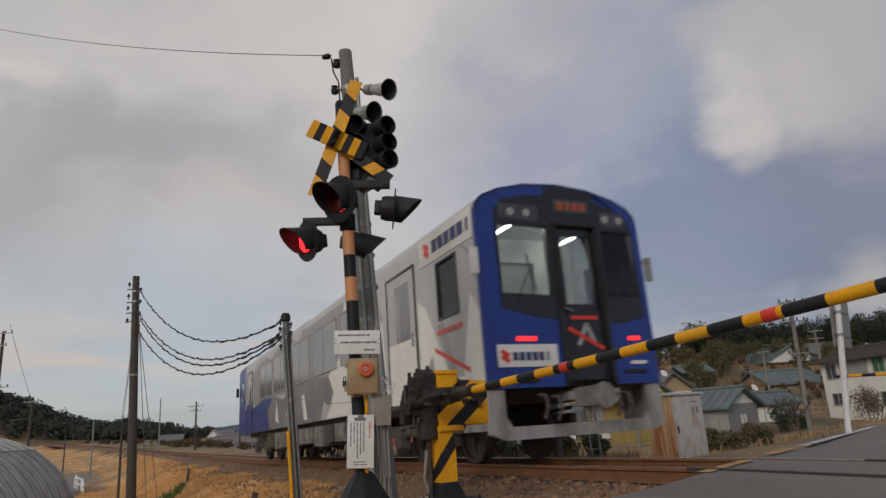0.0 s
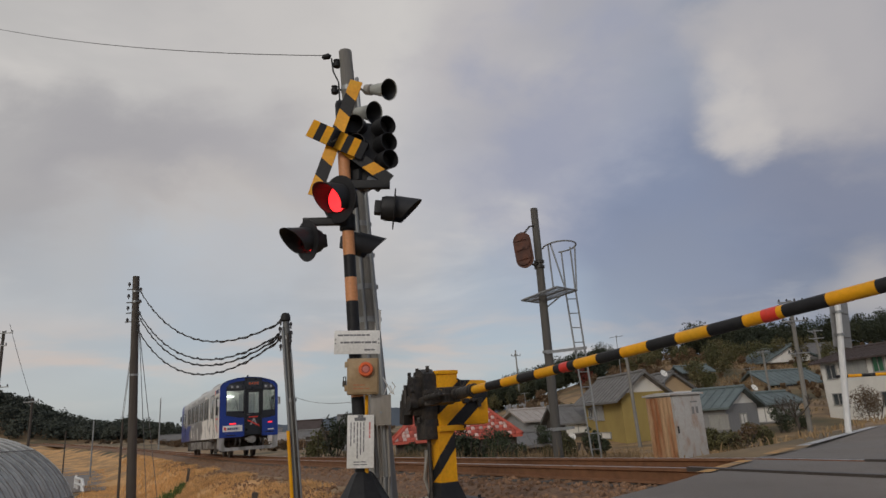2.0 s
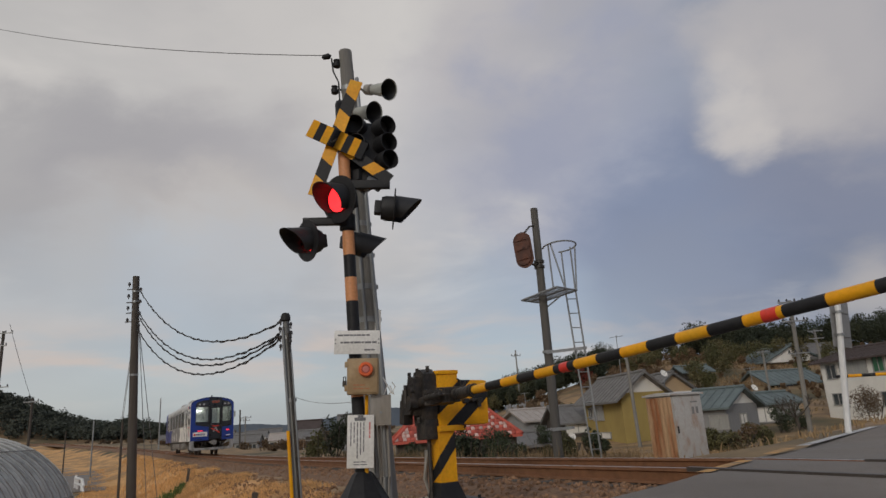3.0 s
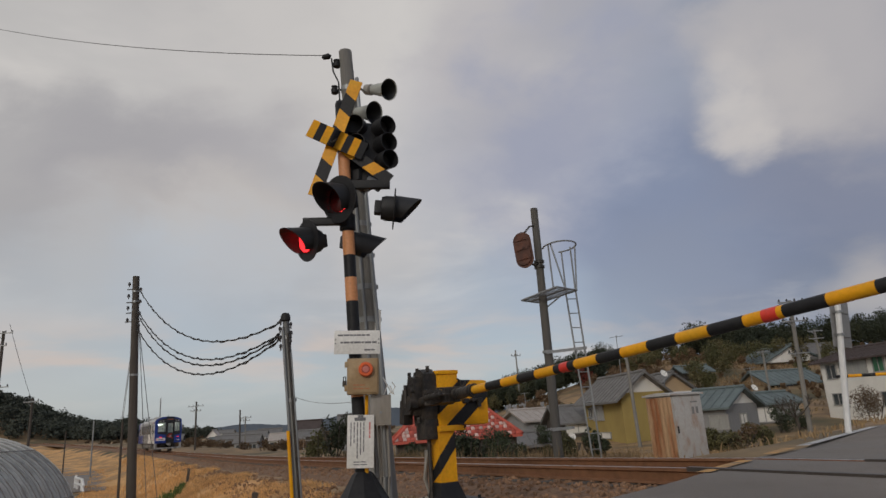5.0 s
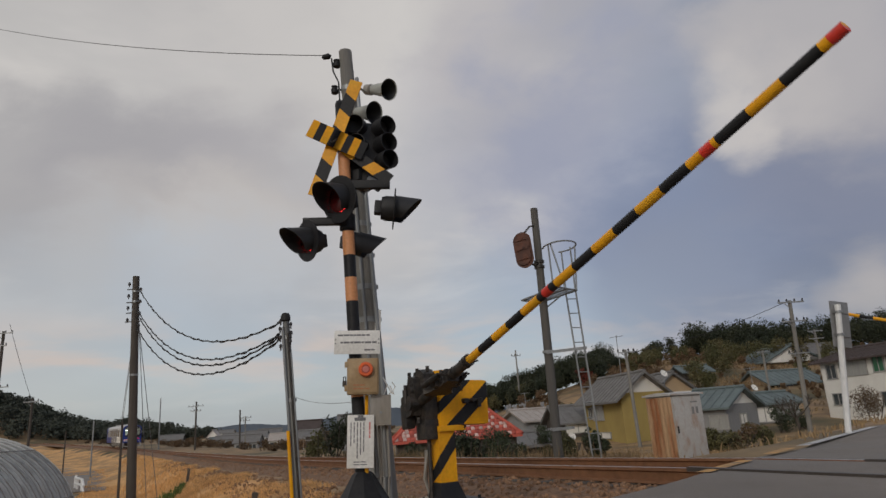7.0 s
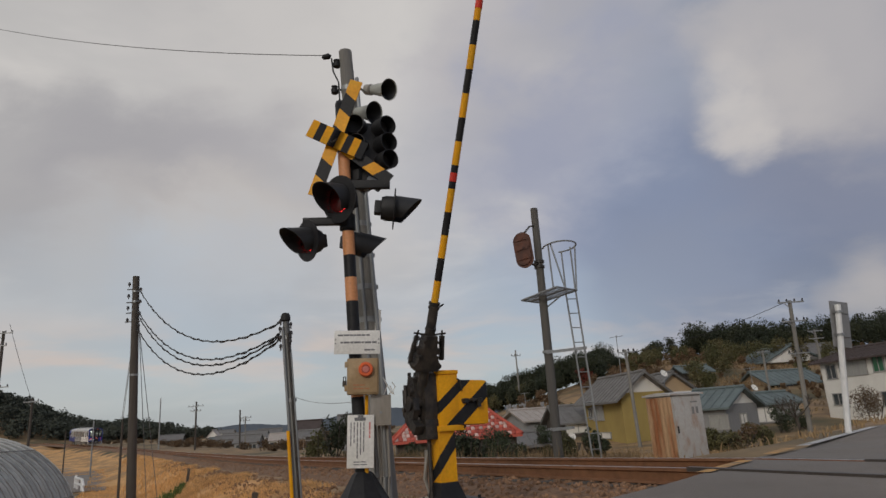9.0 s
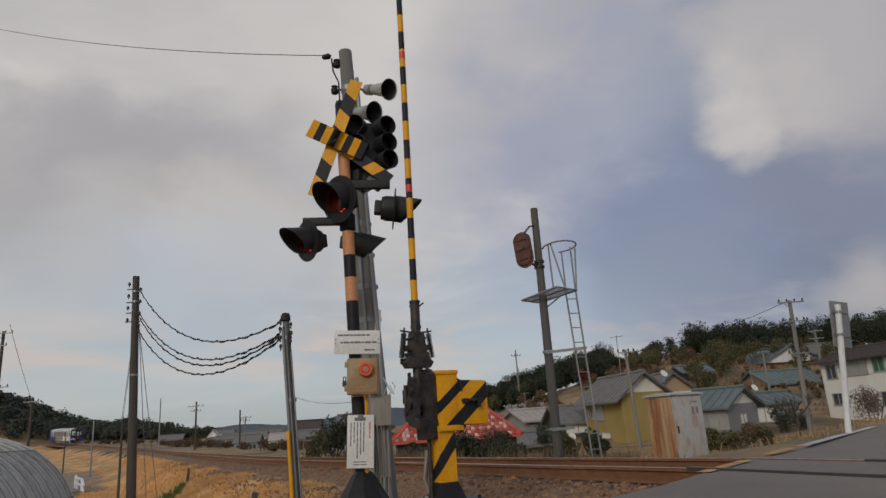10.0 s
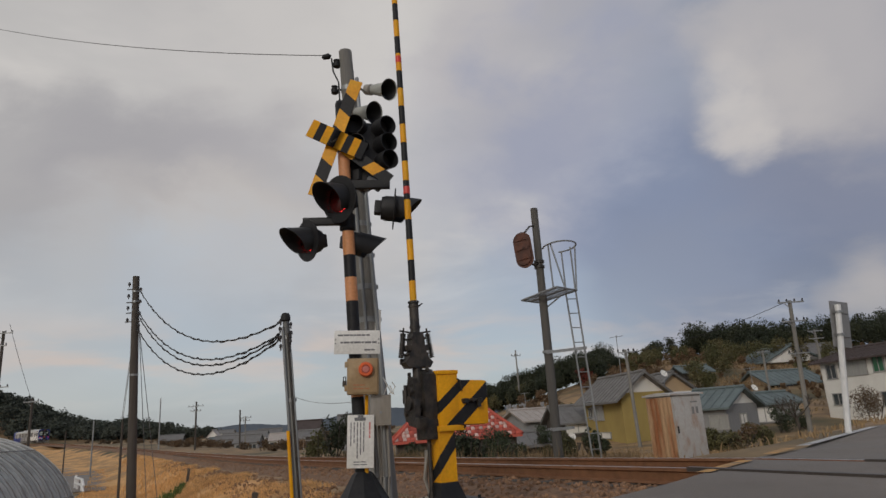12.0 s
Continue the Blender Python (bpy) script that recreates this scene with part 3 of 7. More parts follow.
        for y0, y1 in ((post_in - 0.03, post_in), (mid, mid + 0.07)):
            bm = bmesh.new()
            box(bm, (0.085, y1 - y0, 1.0), (0.008, sgn * (y0 + y1) / 2, 2.69), bevel=0.006)
            put("window_bar", bm, CAR_BLACK)
        bm = bmesh.new()
        y0, y1 = sgn * (mid + 0.07), sgn * (post_in - 0.03)
        box(bm, (0.012, abs(y1 - y0), 0.98), (0.012, (y0 + y1) / 2, 2.69))
        w = put("windscreen", bm, CLEAR)
        w.visible_shadow = False
        bm = bmesh.new()
        rod(bm, (-0.045, (y0 + y1) / 2 + 0.18, 2.12), (-0.04, (y0 + y1) / 2 - 0.05, 2.55), 0.008, seg=6)
        rod(bm, (-0.045, (y0 + y1) / 2 - 0.12, 2.25), (-0.04, (y0 + y1) / 2 - 0.02, 2.75), 0.010, seg=6)
        put("wiper", bm, CAR_BLACK, w)
    # dark middle bay: posts beside the door and the head above it
    for y0, y1, z0, z1 in ((0.17, 0.235, 1.0, 3.25), (-0.625, -0.55, 1.0, 3.25)):
        bm = bmesh.new()
        box(bm, (0.10, y1 - y0, z1 - z0), (0.0, (y0 + y1) / 2, (z0 + z1) / 2), bevel=0.012)
        put("door_post", bm, CAR_BLACK)
    bm = bmesh.new()
    prism(bm, [(0.235, 3.19), (0.235, 3.795), (-0.07, 3.81), (-0.3, 3.80), (-0.625, 3.745), (-0.625, 3.19)], -0.030, 0.05, "x")
    put("door_head", bm, CAR_BLACK, label="black panel over the gangway door")
    bm = bmesh.new()
    for y0, y1, z0, z1 in ((0.20, -0.6, 3.20, 3.24), (0.20, 0.14, 2.0, 3.24), (-0.53, -0.6, 2.0, 3.24)):
        box(bm, (0.03, abs(y0 - y1), z1 - z0), (-0.055, (y0 + y1) / 2, (z0 + z1) / 2), bevel=0.01)
    put("rubber_seal", bm, HOSE_RUBBER, label="black rubber frame round the door")
    # end door with its own window
    bm = bmesh.new()
    for y0, y1, z0, z1 in ((0.18, 0.03, 1.05, 3.2), (-0.47, -0.56, 1.05, 3.2), (0.05, -0.5, 1.05, 2.08), (0.05, -0.5, 3.08, 3.2)):
        box(bm, (0.05, abs(y0 - y1), z1 - z0), (0.03, (y0 + y1) / 2, (z0 + z1) / 2))
    door = put("end_door", bm, CAR_BLACK, label="black gangway door in the end")
    bm = bmesh.new()
    box(bm, (0.01, 0.52, 1.02), (0.035, -0.22, 2.58))
    w = put("door_window", bm, CLEAR, door)
    w.visible_shadow = False
    bm = bmesh.new()
    rod(bm, (-0.03, 0.1, 2.02), (-0.03, -0.02, 1.98), 0.013, seg=8)
    rod(bm, (0.01, 0.1, 2.02), (-0.03, 0.1, 2.02), 0.013, seg=8)
    put("handle", bm, STEEL, door, "bright door handle")
    bm = bmesh.new()
    box(bm, (0.012, 0.44, 0.055), (-0.004, -0.215, 1.89))
    put("red_stroke", bm, RED, door, "red painted bar")
    bm = bmesh.new()
    box(bm, (0.012, 0.64, 0.055), (-0.004, -0.215, 1.60), (27, 0, 0))
    put("red_stroke", bm, RED, door, "slanting red painted bar")
    for y, k in ((-0.16, 28), (-0.30, -24)):
        bm = bmesh.new()
        box(bm, (0.010, 0.06, 0.34), (-0.002, y, 1.66), (k, 0, 0))
        put("grey_stroke", bm, COACH_MID, door)
    # headboards and lamps behind dark glass
    for y0, y1 in ((0.38, 1.03), (-0.70, -1.15)):
        bm = bmesh.new()
        box(bm, (0.012, abs(y1 - y0), 0.22), (-0.032, (y0 + y1) / 2, 3.36), bevel=0.004)
        hb = put("lamp_panel", bm, mat("smoked lamp glass", (0.055, 0.056, 0.06), 0.12, bump=0, second=(0.07, 0.07, 0.075)))
        for k in (-0.13, 0.13):
            bm = bmesh.new()
            lathe(bm, [(0.001, 0.0), (0.055, 0.004), (0.06, 0.0)], 14, pose(-0.04, (y0 + y1) / 2 + k, 3.36, 0, -90, 0))
            put("headlamp", bm, mat("lamp lens", (0.35, 0.35, 0.35), 0.15, bump=0), hb)
    bm = bmesh.new()
    box(bm, (0.012, 0.6, 0.2), (-0.036, -0.21, 3.51), bevel=0.004)
    dest = put("destination_panel", bm, mat("smoked lamp glass", (0.05, 0.05, 0.05)))
    bm = bmesh.new()
    for k, wdt in enumerate((0.1, 0.08, 0.11, 0.09)):
        for j in (0.04, 0.0, -0.04):
            box(bm, (0.006, wdt, 0.022), (-0.044, -0.01 - k * 0.13, 3.51 + j))
    put("display", bm, LED, dest, "orange lit destination display")
    for y0, y1 in ((0.63, 0.93), (-0.92, -1.12)):
        bm = bmesh.new()
        box(bm, (0.03, abs(y1 - y0), 0.06), (-0.03, (y0 + y1) / 2, 1.60), bevel=0.008)
        put("tail_lamp", bm, TAIL, label="lit red tail lamp")
    bm = bmesh.new()
    box(bm, (0.012, 0.92, 0.29), (-0.034, 0.78, 1.38), bevel=0.004)
    sign = put("advert_plate", bm, WHITE, label="white advertising plate")
    bm = bmesh.new()
    box(bm, (0.006, 0.13, 0.06), (-0.044, 1.13, 1.41), (30, 0, 0))
    box(bm, (0.006, 0.13, 0.06), (-0.044, 1.13, 1.34), (30, 0, 0))
    put("red_mark", bm, RED, sign)
    bm = bmesh.new()
    for k in range(6):
        box(bm, (0.006, 0.075 if k < 5 else 0.03, 0.11), (-0.044, 0.98 - k * 0.1, 1.37))
    put("navy_bars", bm, mat("navy ink", (0.03, 0.04, 0.14), 0.5, bump=0), sign)
    bm = bmesh.new()
    box(bm, (0.006, 0.28, 0.05), (-0.033, -1.05, 1.26))
    put("number_bar", bm, WHITE)
    bm = bmesh.new()
    box(bm, (0.03, 0.4, 0.05), (-0.035, 0.85, 1.06), bevel=0.01)
    put("step_plate", bm, CAR_BLACK)
    bm = bmesh.new()
    box(bm, (0.03, 0.4, 0.05), (-0.035, -0.98, 1.14), bevel=0.01)
    put("step_plate", bm, CAR_BLACK)
    for sgn in (1, -1):
        bm = bmesh.new()
        box(bm, (0.07, 0.10, 0.36), (-0.05, sgn * 1.47, 2.62), bevel=0.02)
        rod(bm, (0.05, sgn * 1.38, 2.74), (-0.04, sgn * 1.46, 2.74), 0.015, seg=8)
        put("mirror", bm, WHITE if sgn > 0 else SKIRT, label="pale rear-view mirror")
        bm = bmesh.new()
        rod(bm, (0.35, sgn * 1.44, 2.95), (0.02, sgn * 1.44, 2.72), 0.012, seg=6)
        put("grab_rail", bm, STEEL)
    # skirt with a large opening, coupler and hoses
    bm = bmesh.new()
    for sgn in (1, -1):
        prism(bm, [(sgn * 1.4, 0.42), (sgn * 1.4, SILL), (sgn * 1.16, SILL), (sgn * 1.16, 0.62), (sgn * 1.02, 0.42)], 0.02, 0.10, "x")
        box(bm, (0.75, 0.04, 0.5), (0.42, sgn * 1.36, 0.72))
    prism(bm, [(1.4, 0.42), (1.02, 0.50), (-1.02, 0.50), (-1.4, 0.42), (-1.2, 0.34), (1.2, 0.34)], 0.0, 0.12, "x")
    put("skirt", bm, SKIRT, label="dusty grey snow skirt")
    bm = bmesh.new()
    box(bm, (0.45, 0.3, 0.26), (-0.12, -0.1, 0.82), bevel=0.04)
    rod(bm, (-0.38, -0.1, 0.82), (-0.2, -0.1, 0.82), 0.17, 0.13)
    box(bm, (0.3, 0.5, 0.12), (0.2, -0.1, 0.85), bevel=0.03)
    put("coupler", bm, BOXES, label="grey automatic coupler")
    for k, (y, z) in enumerate(((0.42, 0.85), (0.62, 0.88), (-0.55, 0.85), (-0.72, 0.86))):
        bm = bmesh.new()
        tube(bm, [(0.06, y, z), (-0.1, y, z - 0.02), (-0.16, y + 0.02, z - 0.17), (-0.1, y + 0.05, z - 0.3)], 0.025)
        put("air_hose", bm, UNDER)
    # side: stickers and painted shards, doors and windows
    ad = plate("advert_strip", 0.06, 1.85, 2.99, 3.42, WHITE, 0.006, "white advertising strip")
    bm = bmesh.new()
    box(bm, (0.2, 0.006, 0.09), (1.56, 1.416, 3.26), (0, -30, 0))
    box(bm, (0.2, 0.006, 0.09), (1.56, 1.416, 3.15), (0, -30, 0))
    put("red_mark", bm, RED, ad)
    bm = bmesh.new()
    for k in range(6):
        box(bm, (0.17 if k < 5 else 0.06, 0.006, 0.19), (1.26 - k * 0.215, 1.416, 3.21))
    put("navy_bars", bm, MATS["navy ink"], ad)

    def shard(poly, material, proud, name="livery_film"):
        bm = bmesh.new()
        prism(bm, poly, HALF_W + proud - 0.003, HALF_W + proud, "y")
        put(name, bm, material)

    shard([(0.05, SILL), (0.05, 2.0), (0.28, 2.28), (0.62, 1.2), (1.05, 1.25), (1.75, 2.35), (2.06, 2.5), (2.06, 1.2), (3.5, 1.3), (3.7, 2.45), (4.25, 2.72), (4.75, 1.9), (5.2, 3.2), (5.9, 3.3), (6.4, 2.2), (7.3, 1.9), (7.0, 1.3), (7.6, SILL)], COACH_WHITE, 0.001)
    for poly in ([(0.72, 1.05), (1.15, 2.05), (1.38, 2.0), (1.02, 1.3)], [(1.42, 1.05), (1.6, 1.6), (1.85, 1.35), (1.7, 1.0)],
                 [(3.5, 1.5), (4.0, 1.62), (4.15, 1.45), (3.6, 1.25)], [(4.3, 1.9), (4.5, 2.5), (4.7, 1.9), (4.6, 1.4)], [(5.3, 1.05), (5.7, 1.75), (5.8, 1.62), (5.5, 1.0)]):
        shard(poly, COACH_MID, 0.0035)
    for poly in (*[[(0.55 + k, 1.93), (0.57 + k, 1.85), (0.65 + k, 1.85), (0.63 + k, 1.93)] for k in (0, 0.12, 0.24, 0.36, 0.48, 0.6, 0.72)], [(0.41, 1.23), (0.43, 1.30), (1.48, 1.70), (1.46, 1.63)]):
        shard(poly, RED, 0.007, "red_stroke")
    shard([(6.4, 2.2), (6.0, 3.34), (8.9, 3.30), (9.6, 3.34), (10.2, 3.1), (11.0, 3.34), (13.2, 3.32), (14.0, 3.05), (14.6, 3.3), (16.2, 3.2), (17.2, 3.0), (17.2, 1.9), (7.3, 1.9)], COACH_MID, 0.0012)
    shard([(7.3, 1.9), (6.9, 1.5), (7.3, 1.25), (7.75, 1.4), (8.0, SILL), (14.2, SILL), (14.6, 1.55), (13.5, 1.95), (12.2, 1.75), (10.6, 2.05)], COACH_DARK, 0.002)
    shard([(14.2, SILL), (14.6, 1.55), (13.6, 1.92), (15.4, 1.98), (17.3, 1.8), (18.9, 1.85), (18.9, SILL)], BLUE, 0.0022)
    for poly in ([(9.3, 1.05), (9.6, 1.7), (9.9, 1.65), (9.65, 1.05)], [(11.3, 1.05), (11.5, 1.6), (11.75, 1.3)], [(12.8, 1.1), (13.1, 1.75), (13.3, 1.2)]):
        shard(poly, COACH_WHITE, 0.0042)

    def side_door(x0, x1):
        bm = bmesh.new()
        for a, b, c, d in ((x0, x1, 3.1, 3.15), (x0, x0 + 0.05, SILL - 0.06, 3.15), (x1 - 0.05, x1, SILL - 0.06, 3.15), (x0, x1, SILL - 0.08, SILL - 0.02)):
            box(bm, (b - a, 0.03, d - c), ((a + b) / 2, HALF_W + 0.004, (c + d) / 2), bevel=0.004)
        d = put("side_door", bm, CAR_BLACK, label="sliding passenger door")
        bm = bmesh.new()
        box(bm, (x1 - x0 - 0.1, 0.016, 3.1 - 1.98), ((x0 + x1) / 2, HALF_W + 0.002, 2.54))
        put("door_leaf", bm, SILVER, d)
        bm = bmesh.new()
        box(bm, (x1 - x0 - 0.1, 0.016, 1.0), ((x0 + x1) / 2, HALF_W + 0.0025, 1.48))
        put("door_leaf", bm, COACH_WHITE if x0 < 9 else BLUE, d)
        bm = bmesh.new()
        box(bm, (0.62, 0.02, 0.95), ((x0 + x1) / 2 - 0.08, HALF_W + 0.004, 2.45), bevel=0.006)
        put("door_window", bm, SIDE_GLASS, d)
        bm = bmesh.new()
        box(bm, (0.04, 0.035, 0.22), (x0 + 0.16, HALF_W + 0.02, 1.95), bevel=0.008)
        put("handle", bm, STEEL, d)

    side_door(2.1, 3.4)
    side_door(17.35, 18.6)
    for k, x in enumerate((4.2, 6.6, 9.0, 11.4, 13.8)):
        bm = bmesh.new()
        for a, b, c, d in ((x, x + 2.1, 3.08, 3.12), (x, x + 2.1, 2.0, 2.04), (x, x + 0.04, 2.0, 3.12), (x + 2.06, x + 2.1, 2.0, 3.12), (x + 1.03, x + 1.06, 2.0, 3.12)):
            box(bm, (b - a, 0.03, d - c), ((a + b) / 2, HALF_W + 0.003, (c + d) / 2), bevel=0.004)
        w = put("side_window", bm, COACH_MID if k else SKIRT)
        for j in (0, 1):
            bm = bmesh.new()
            box(bm, (0.99, 0.016, 1.04), (x + 0.535 + 1.025 * j, HALF_W + 0.003, 2.56))
            put("pane", bm, SIDE_GLASS, w)
    plate("white_patch", 3.62, 3.85, 2.1, 2.35, WHITE, 0.004)
    for x in (18.95,):
        plate("far_window", 19.2, 19.75, 2.1, 2.9, SIDE_GLASS, 0.004)
    bm = bmesh.new()
    box(bm, (0.07, 0.1, 0.36), (20.55, 1.47, 2.62), bevel=0.02)
    put("mirror", bm, CAR_BLACK)
    # roof units
    for x0, x1, hh in ((5.5, 8.2, 0.2), (11.5, 14.2, 0.2)):
        bm = bmesh.new()
        box(bm, (x1 - x0, 1.5, hh), ((x0 + x1) / 2, 0, 3.84 + hh / 2 - 0.05), bevel=0.05)
        put("air_conditioner", bm, SILVER)
    bm = bmesh.new()
    rod(bm, (0.6, 0, 3.84), (0.6, 0, 3.95), 0.05, 0.02)
    rod(bm, (0.6, 0, 3.9), (0.52, 0, 3.94), 0.03, 0.05)
    put("whistle", bm, CAR_BLACK)
    # underframe boxes and bogies
    bm = bmesh.new()
    box(bm, (18.0, 2.3, 0.18), (10.25, 0, 0.92))
    put("underframe", bm, UNDER)
    rnd = random.Random(7)
    x = 5.2
    while x < 15.0:
        wd = rnd.uniform(0.6, 1.5)
        bm = bmesh.new()
        hgt = rnd.uniform(0.38, 0.52)
        if rnd.random() < 0.3:
            rod(bm, (x, 1.0, 0.62), (x + wd, 1.0, 0.62), 0.22, seg=16)
        else:
            box(bm, (wd, 0.7, hgt), (x + wd / 2, 0.95, 0.86 - hgt / 2), bevel=0.02)
            box(bm, (wd * 0.7, 0.02, hgt * 0.6), (x + wd / 2, 1.31, 0.86 - hgt / 2), bevel=0.005)
        put("equipment_box", bm, BOXES if rnd.random() < 0.6 else UNDER)
        x += wd + rnd.uniform(0.1, 0.35)
    bm = bmesh.new()
    box(bm, (10.0, 1.6, 0.42), (10.2, 0, 0.66))
    put("engine_tray", bm, UNDER)
    wheels = []
    for cx in (3.0, 17.5):
        bm = bmesh.new()
        for sgn in (1, -1):
            box(bm, (2.9, 0.12, 0.2), (cx, sgn * 0.98, 0.56), bevel=0.03)
            for wx in (-1.0, 1.0):
                box(bm, (0.3, 0.2, 0.34), (cx + wx, sgn * 0.99, 0.45), bevel=0.04)
                rod(bm, (cx + wx * 0.55, sgn * 1.0, 0.5), (cx + wx * 0.55, sgn * 1.0, 0.85), 0.09, seg=12)
            rod(bm, (cx, sgn * 1.0, 0.62), (cx, sgn * 1.0, 0.95), 0.2, 0.26, seg=16)
            rod(bm, (cx - 1.3, sgn * 1.06, 0.75), (cx + 1.0, sgn * 1.06, 0.6), 0.03, seg=8)
        box(bm, (0.6, 1.9, 0.25), (cx, 0, 0.62), bevel=0.03)
        bogie = put("bogie", bm, UNDER, label="dusty grey two-axle bogie")
        for wx in (-1.0, 1.0):
            bm = bmesh.new()
            for sgn in (1, -1):
                lathe(bm, [(0.03, 0.07), (0.1, 0.07), (0.13, 0.03), (0.34, 0.03), (0.37, 0.07), (0.425, 0.07), (0.43, -0.05), (0.455, -0.055), (0.455, -0.08), (0.36, -0.08), (0.03, -0.06)],
                      28, pose(0, sgn * 0.56, 0, -90 * sgn, 0, 0))
            rod(bm, (0, -0.6, 0), (0, 0.6, 0), 0.08, seg=12)
            box(bm, (0.05, 0.03, 0.5), (0, 0.6, 0))
            ob = part("wheelset", bm, TYRE, bogie, "worn steel wheels and axle", pose(cx + wx, 0, 0.43))
            wheels.append(ob)
    return wheels


WHEELS = build_train()
# ---------------------------------------------------------------- the barrier
GATE_AT = pose(-0.175, 5.561, 0.085, 0, 0, -59.2)
ARM_FROM, ARM_TO = 0.845, 3.95


def striped_arm(bm, x0, x1, r0, r1, pitch, bow):
    """Black and yellow bands along x; the arm bows up a little towards its tip."""
    k, x = 0, x0
    cuts = []
    while x < x1 - 1e-4:
        e = min(x1, x + pitch)
        cuts.append((x, e, k % 2))
        x, k = e, k + 1

    def z(q):
        f = (q - x0) / (x1 - x0)
        return bow * f * f

    seg, rings = 14, []
    marks = [a for a, _, _ in cuts] + [x1]
    for q in marks:
        r = r0 + (r1 - r0) * (q - x0) / (x1 - x0)
        rings.append([bm.verts.new((q, r * math.cos(2 * math.pi * k / seg), z(q) + r * math.sin(2 * math.pi * k / seg))) for k in range(seg)])
    for (_, _, i), a, b in zip(cuts, rings, rings[1:]):
        for k in range(seg):
            bm.faces.new((a[k], a[(k + 1) % seg], b[(k + 1) % seg], b[k])).material_index = i
    bm.faces.new(rings[0])
    bm.faces.new(rings[-1])
    return z


def build_gate():
    gate = thing("crossing_barrier", GATE_AT, "yellow and black level crossing barrier machine with a striped arm", "crossing barrier")
    bm = bmesh.new()
    box(bm, (0.40, 0.46, 0.035), (0.03, 0.08, 0.02), bevel=0.006)
    box(bm, (0.44, 0.5, 0.1), (0.03, 0.08, -0.045))
    for sx in (-0.1, 0.2):
        for sy in (-0.07, 0.27):
            rod(bm, (sx, sy, 0.01), (sx, sy, 0.06), 0.014, seg=8)
            rod(bm, (sx, sy, 0.012), (sx, sy, 0.032), 0.026, seg=6)
    part("base_plate", bm, BLACK, gate, "black base plate with bolts")
    bm = bmesh.new()
    r = bmesh.ops.create_cone(bm, cap_ends=True, segments=4, radius1=0.19, radius2=0.11, depth=0.17, matrix=pose(0.03, 0.06, 0.085, 0, 0, 45))
    part("foot", bm, BLACK, gate)
    # post: bands cut on the slant
    bm = bmesh.new()

    def post_band(z0, z1, slant, idx):
        h = 0.076
        c = [(-h, -h), (h, -h), (h, h), (-h, h)]

        def lift(x, y):
            return slant * (x * 0.6 + y * 0.8)

        lo = [bm.verts.new((0.03 + x, 0.06 + y, min(0.57, max(0.16, z0 + lift(x, y))))) for x, y in c]
        hi = [bm.verts.new((0.03 + x, 0.06 + y, min(0.57, max(0.16, z1 + lift(x, y))))) for x, y in c]
        for k in range(4):
            f = bm.faces.new((lo[k], lo[(k + 1) % 4], hi[(k + 1) % 4], hi[k]))
            f.material_index = idx

    for z0, z1, i in ((-0.1, 0.27, 0), (0.27, 0.40, 1), (0.40, 0.85, 0)):
        post_band(z0, z1, 1.5, i)
    bmesh.ops.remove_doubles(bm, verts=bm.verts[:], dist=0.0004)
    part("post", bm, [YELLOW, BLACK], gate, "yellow post with a slanting black band")
    bm = bmesh.new()
    box(bm, (0.2, 0.25, 0.045), (0.04, 0.105, 0.585), bevel=0.008)
    part("collar", bm, YELLOW, gate)
    # machine housing, in slanting yellow and black slices
    bm = bmesh.new()
    box(bm, (0.24, 0.19, 0.43), (0.01, 0.09, 0.815), bevel=0.018)
    box(bm, (0.235, 0.30, 0.37), (0.015, 0.325, 0.785), (-1.5, 0, 0), bevel=0.04)
    house = bm
    # cut along slanting planes and colour the slices
    nrm = Vector((-0.12, -0.82, 1.0)).normalized()
    cuts = (0.325, 0.425, 0.535, 0.61)
    for c in cuts:
        bmesh.ops.bisect_plane(house, geom=house.verts[:] + house.edges[:] + house.faces[:], dist=1e-5, plane_co=nrm * c, plane_no=nrm)
    for f in house.faces:
        v = f.calc_center_median().dot(nrm)
        f.material_index = 1 if cuts[0] < v < cuts[1] or cuts[2] < v < cuts[3] else 0
    body = part("housing", house, [YELLOW, BLACK], gate, "yellow housing with slanting black bands", smooth=20)
    bm = bmesh.new()
    box(bm, (0.265, 0.2, 0.035), (0.01, 0.085, 1.035), bevel=0.012)
    part("lid", bm, YELLOW, body)
    bm = bmesh.new()
    box(bm, (0.02, 0.15, 0.022), (0.145, 0.30, 0.80), bevel=0.005)
    for y in (0.22, 0.30, 0.38):
        rod(bm, (0.13, y, 0.80), (0.175, y, 0.80), 0.016, seg=8)
    box(bm, (0.025, 0.03, 0.06), (0.16, 0.36, 0.77), bevel=0.005)
    box(bm, (0.03, 0.05, 0.04), (0.15, 0.235, 0.795), bevel=0.006)
    part("hasp", bm, DARK_METAL, body, "black hasp and padlock")
    for a, b, c in (((0.10, 0.16, 1.0), (0.145, 0.2, 0.96), (0.14, 0.21, 0.88)), ((0.14, 0.16, 0.62), (0.15, 0.22, 0.60), (0.12, 0.2, 0.55))):
        bm = bmesh.new()
        tube(bm, [a, b, c], 0.008)
        part("cable", bm, DARK_METAL, body)
    # bearing and gear case on the arm's side
    bm = bmesh.new()
    prism(bm, [(-0.10, 0.62), (0.07, 0.60), (0.10, 0.74), (0.10, 1.03), (0.03, 1.07), (-0.08, 1.05), (-0.13, 0.85)], -0.12, -0.005, "y")
